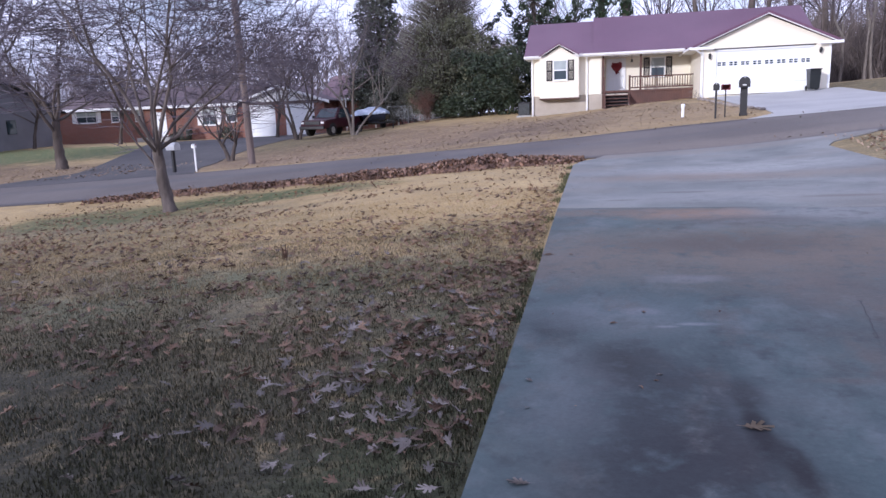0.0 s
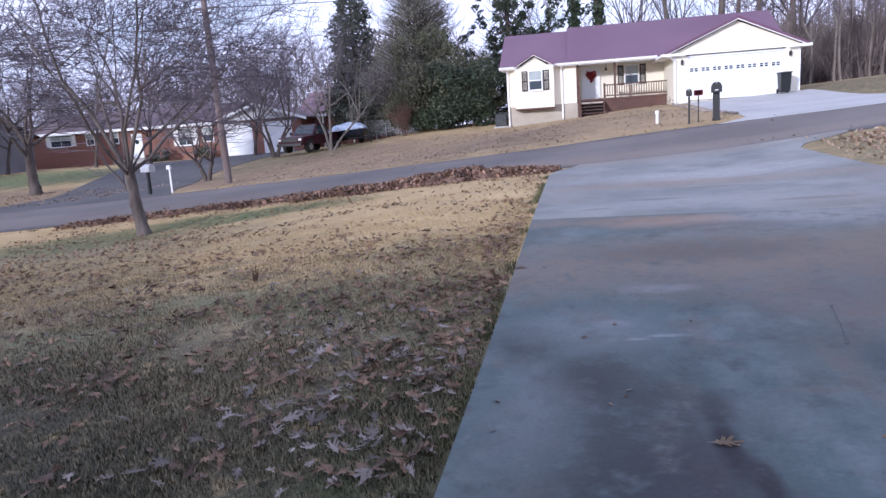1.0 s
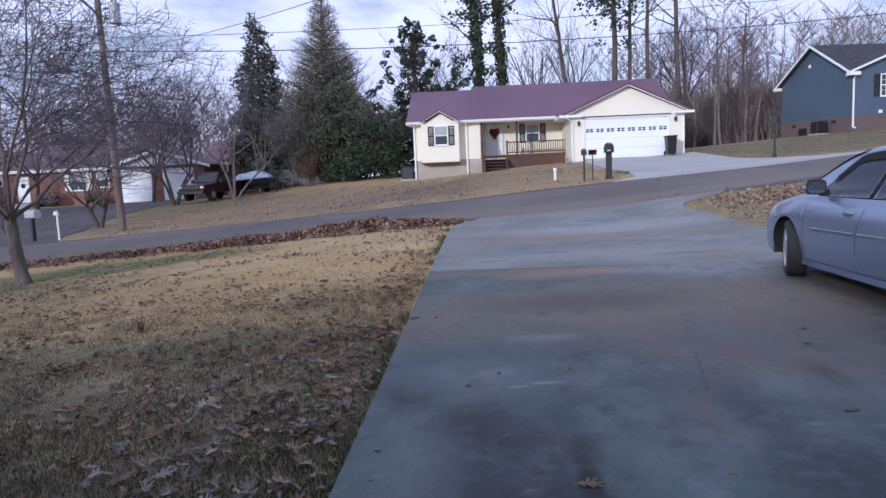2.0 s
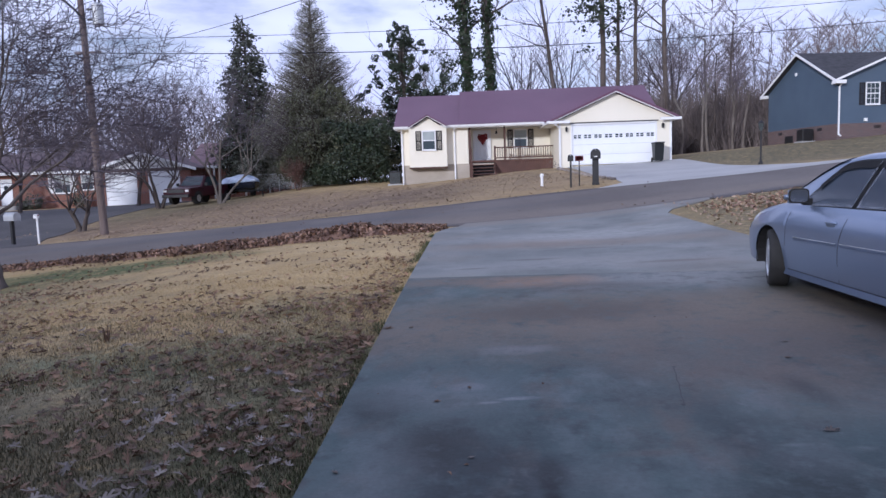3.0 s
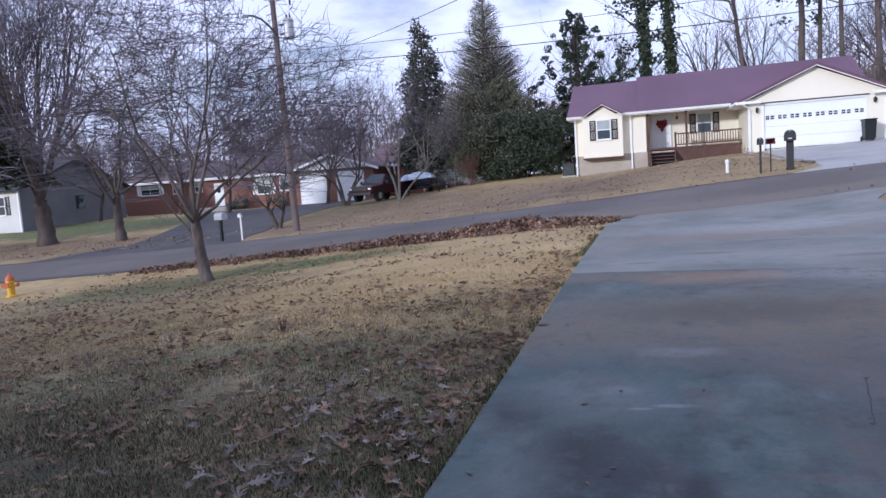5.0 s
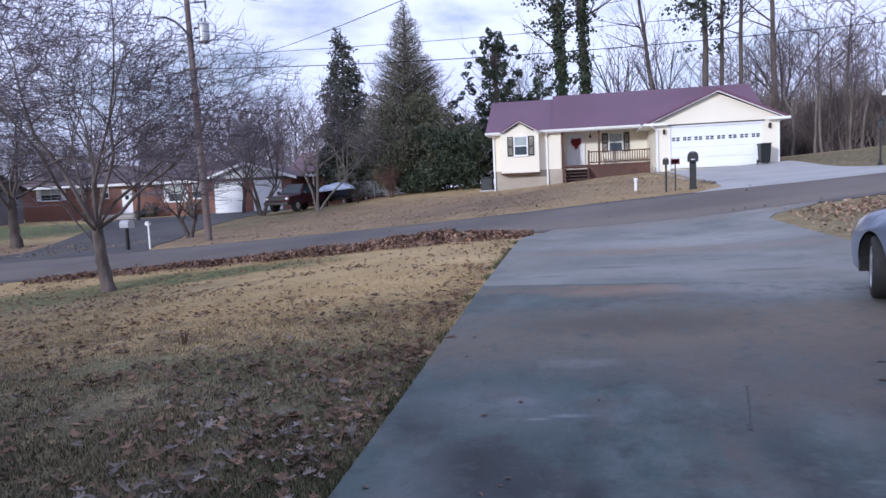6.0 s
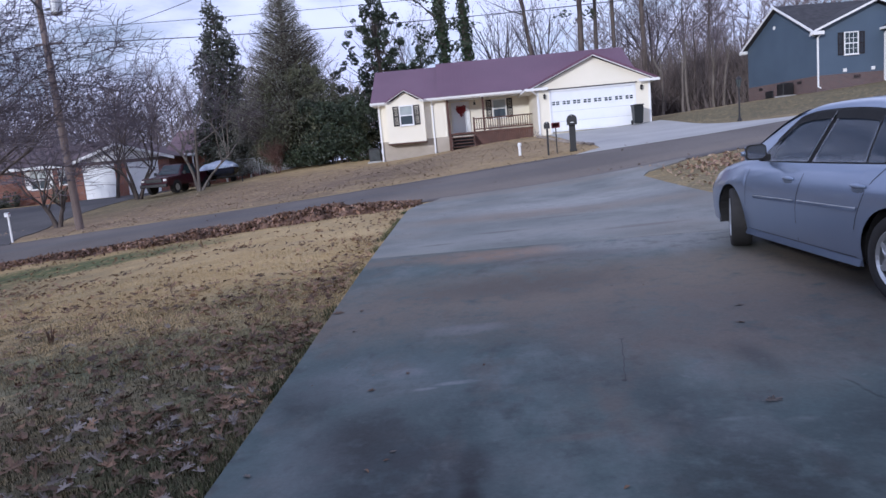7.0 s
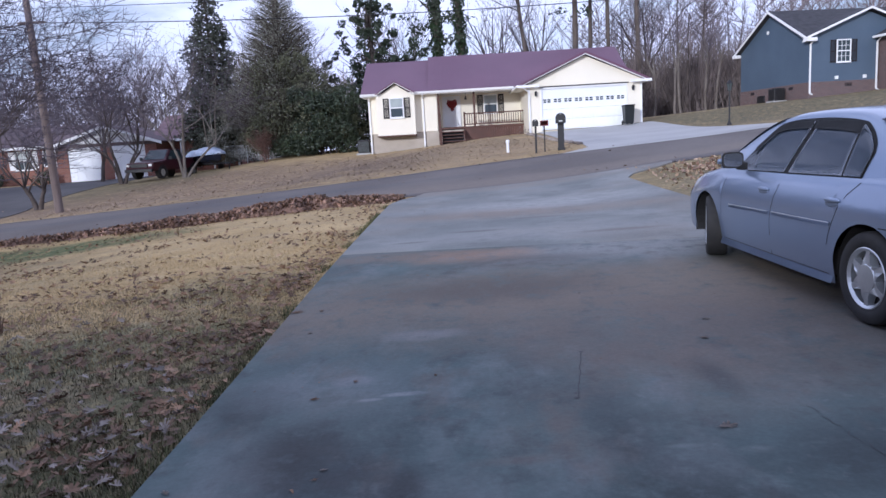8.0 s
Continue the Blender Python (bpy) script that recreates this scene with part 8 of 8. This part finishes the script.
ridge_h = lambda x: float(np.interp(x, [-15.5, -9.0, -7.0, -5.0, -3.6, -2.2, -1.0, 0.0], [0.06, 0.08, 0.11, 0.17, 0.24, 0.27, 0.15, 0.02]))
ridge_w = lambda x: float(np.interp(x, [-15.5, -9.0, -5.0, -2.5, 0.0], [0.42, 0.5, 0.62, 0.78, 0.5]))
leaf_ridge(211, steps([(-7.6, -0.1, 0.15)]), lambda x: 19.0 + 0.15 * noise.noise((x * 0.5, 0, 0)), ridge_w, ridge_h, 6400, "tall raked ridge of dry brown leaves along the road edge")
leaf_ridge(214, steps([(-15.5, -7.6, 0.25)]), lambda x: 19.15 + 0.15 * noise.noise((x * 0.5, 3, 0)), ridge_w, ridge_h, 3000, "low raked ridge of brown leaves along the road edge")
heap_spots = [(x, y, ground(x, y) + 0.01) for x, y in [(rl.gauss(8.3, 1.3), rl.gauss(17.6, 0.75)) for _ in range(900)] if x > 6.2 and y < 19.2]
scatter_leaves("scattered_heap", 215, heap_spots[::2], 0.13, "plain", M_PILE, "scattered heap of brown leaves beside the drive", 0.5, 0.6, 0.02)
scatter_leaves("scattered_heap", 216, heap_spots[1::2], 0.12, "plain", M_FARLEAF, "scattered heap of tan leaves beside the drive", 0.5, 0.6, 0.02)
scatter_leaves("fallen_leaves", 207, on_lawn(rl, 900, 6.0, 13, 11, 19.5, far_density, 0.01), 0.12, "plain", M_FARLEAF, "brown leaves on the lawn strip beside the drive")
scatter_leaves("fallen_leaves", 208, [(x, y, ground(x, y) + 0.05) for x, y in [(rl.uniform(-16, 8), rl.choice([rl.uniform(19.8, 20.4), rl.uniform(24.6, 25.2), rl.uniform(20, 25)])) for _ in range(90)]], 0.10, "plain", M_LEAF, "stray brown leaves on the road")

bits = [(x, y, ground(x, y) + 0.034) for x, y in [(-0.2 + abs(rl.gauss(0, 0.5)), rl.uniform(1.5, 16)) for _ in range(46)] + [(rl.uniform(0, 5), rl.uniform(2, 18)) for _ in range(34)]]
scatter_leaves("leaf_scraps", 218, bits, 0.034, "plain", M_LEAF, "small brown leaf scraps strewn over the concrete", 0.5, 0.15, 0.002)

# single leaves that can be told apart on the concrete
for lx, ly, s, turn, pale in ((2.53, 3.74, 0.125, 20, 1), (0.96, 2.97, 0.17, 12, 2), (-0.11, 3.50, 0.07, 130, 1), (-0.05, 2.40, 0.12, 170, 1), (0.57, 3.51, 0.04, 30, 0), (0.05, 6.0, 0.06, 60, 1), (1.1, 6.3, 0.05, 40, 0), (3.09, 5.56, 0.09, 15, 1), (2.93, 5.12, 0.08, 170, 0),
                              (0.6, 3.6, 0.05, 200, 1), (3.3, 3.2, 0.06, 240, 0), (0.5, 8.6, 0.06, 15, 0), (1.3, 12.3, 0.08, 70, 0), (0.59, 4.78, 0.065, 90, 0), (0.37, 4.53, 0.075, 30, 0), (-0.22, 6.72, 0.15, 15, 0), (0.02, 6.70, 0.08, 100, 0), (0.35, 4.82, 0.03, 60, 0)):
    tmpl, tf = leaf_template("oak")
    bm = bmesh.new()
    vs = [bm.verts.new((u * s, v * s, 0.10 * s * (v * v * 4 + u * u + 2.2 * max(0, v) * max(0, u)))) for u, v in tmpl]
    for f in tf:
        bm.faces.new([vs[i] for i in f])
    bmesh.ops.solidify(bm, geom=bm.faces[:], thickness=0.002)
    lf = part("oak_leaf", bm, (M_LEAF, M_LEAF2, M_TANLEAF)[pale], None)
    lf.matrix_basis = pose(lx, ly, ground(lx, ly) + 0.038, 4, 3, turn)
    tagged(lf, ("brown dry oak leaf lying on concrete", "pale dry oak leaf lying on concrete", "large curled tan oak leaf lying on concrete")[pale], "leaf", "leaves on the driveway")

# short grass over the near lawn
rg = random.Random(301)
def blades(n, y0, y1, power, material, label, tall=0.030):
    bv, bf = [], []
    for _ in range(n):
        y = y0 + (y1 - y0) * rg.betavariate(*power)
        x = -0.30 - rg.random() ** 1.1 * (4.5 + y * 0.9)
        z = ground(x, y)
        a, lean, h = rg.uniform(0, 6.28), rg.uniform(0.3, 1.6), rg.uniform(0.010, tall)
        w = 0.0042
        c, s = math.cos(a), math.sin(a)
        i = len(bv)
        bv += [(x - s * w, y + c * w, z - 0.004), (x + s * w, y - c * w, z - 0.004), (x + c * h * lean, y + s * h * lean, z + h + 0.012)]
        bf.append((i, i + 1, i + 2))
    tagged(raw("grass_blades", bv, bf, material), label, "grass", kind="stuff")


# the first two sets carry the house's shade in their colour
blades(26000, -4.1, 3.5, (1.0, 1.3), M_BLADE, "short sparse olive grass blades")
blades(96000, -0.8, 6.4, (1.8, 2.6), M_BLADE, "short olive grass blades, darkened for the house's shade", 0.024)
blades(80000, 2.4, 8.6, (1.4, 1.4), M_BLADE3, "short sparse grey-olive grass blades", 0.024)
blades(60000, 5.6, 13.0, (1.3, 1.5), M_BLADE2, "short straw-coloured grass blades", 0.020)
# longer green tufts along the slab edge
ev, ef = [], []
for _ in range(4500):
    y = rg.uniform(1.2, 18.0)
    x = -0.28 - abs(rg.gauss(0, 0.07))
    if noise.noise((x * 2, y * 1.3, 9)) < -0.05:
        continue
    z = ground(x, y)
    a, lean, h = rg.uniform(0, 6.28), rg.uniform(0.2, 1.0), rg.uniform(0.03, 0.075)
    c, s = math.cos(a), math.sin(a)
    i = len(ev)
    ev += [(x - s * 0.004, y + c * 0.004, z - 0.004), (x + s * 0.004, y - c * 0.004, z - 0.004), (x + c * h * lean * 0.6, y + s * h * lean, z + h)]
    ef.append((i, i + 1, i + 2))
M_EDGEGRASS = mat("green_edge_grass", (0.05, 0.062, 0.024), (0.10, 0.098, 0.042), 1.2, 0.9, bump=0, island=0.4)
tagged(raw("edge_grass", ev, ef, M_EDGEGRASS), "green grass tufts along the concrete edge", "grass", kind="stuff")
tuft = thing("weed_tuft", -3.3, 7.2, ground(-3.3, 7.2), 0, "small dark upright weed tuft on the lawn", "weed")
tv = ([], [])
rt = random.Random(9)
for _ in range(26):
    a = rt.uniform(0, 6.28)
    d = Vector((math.cos(a) * 0.3, math.sin(a) * 0.3, 1)) * rt.uniform(0.08, 0.2)
    branch_tube(tv, [Vector((rt.uniform(-0.03, 0.03), rt.uniform(-0.03, 0.03), -0.01)), d * 0.6, d], [0.006, 0.005, 0.002], 3)
raw("stalks", tv[0], tv[1], M_LEAF, tuft)

# crack in the slab: a thin dark filled line
crack = bmesh.new()
cp2 = [(3.0 + 0.003 * k + 0.03 * noise.noise((k * 0.6, 5, 1)), 3.96 - 0.045 * k) for k in range(21)]
cp = [(2.07 - 0.0105 * k + 0.014 * noise.noise((k * 0.45, 1, 1)), 5.02 - 0.05 * k) for k in range(17)]
for (ax, ay), (bx, by) in [s for k, s in enumerate(list(zip(cp, cp[1:])) + list(zip(cp2, cp2[1:]))) if k < 16 or k % 7 not in (2, 5)]:
    d = Vector((bx - ax, by - ay, 0)).normalized()
    nrm = Vector((-d.y, d.x, 0)) * (0.0032 if ay > 4.2 else 0.002)
    q = [crack.verts.new((px + s * nrm.x, py + s * nrm.y, ground(px, py) + 0.0335)) for px, py, s in ((ax, ay, -1), (bx, by, -1), (bx, by, 1), (ax, ay, 1))]
    crack.faces.new(q)
for px, py, r in ((2.07, 5.02, 0.016), (1.90, 4.24, 0.016), (1.905, 4.31, 0.010), (2.0, 4.7, 0.008)):
    crack.faces.new([crack.verts.new((px + r * math.cos(a) * (1 + 0.3 * math.sin(3 * a)), py + r * math.sin(a), ground(px, py) + 0.0338)) for a in [0.7 * k for k in range(9)]])
part("crack", crack, M_TRIM, drive)

# ---- the house behind the camera, which shades the near lawn ----
own = thing("house_behind", 0, -6, 0, 0, "plain brick house wall with a low shingled roof", "house", kind="structure")
own.matrix_basis = Matrix()
part("wall", prism([(-26, -2), (26, -2), (26, 2.75), (-26, 2.75)], -12.0, -4.2), M_OWN, own)
part("roof", slab([(-26.5, -3.6, 2.65), (26.5, -3.6, 2.65), (26.5, -8.1, 4.7), (-26.5, -8.1, 4.7)], 0.15), M_SHINGLE, own)
part("roof", slab([(-26.5, -8.1, 4.7), (26.5, -8.1, 4.7), (26.5, -12.6, 2.65), (-26.5, -12.6, 2.65)], 0.15), M_SHINGLE, own)

# ---- put each large thing's origin at its foot ----
for ob, base in ((bpy.data.objects["cream_house"], (4.2, 44.0, 1.6)), (bpy.data.objects["brick_house"], (-32.0, 58.0, 0.1)), (bpy.data.objects["white_house"], (-52.0, 46.0, -0.3)),
                 (bpy.data.objects["house_behind"], (0.0, -8.0, 0.0)), (drive, (2.8, 8.0, 0.1))):
    ob.matrix_basis = Matrix.Translation(base)
    for c in ob.children:
        c.matrix_parent_inverse = Matrix.Translation(base).inverted()
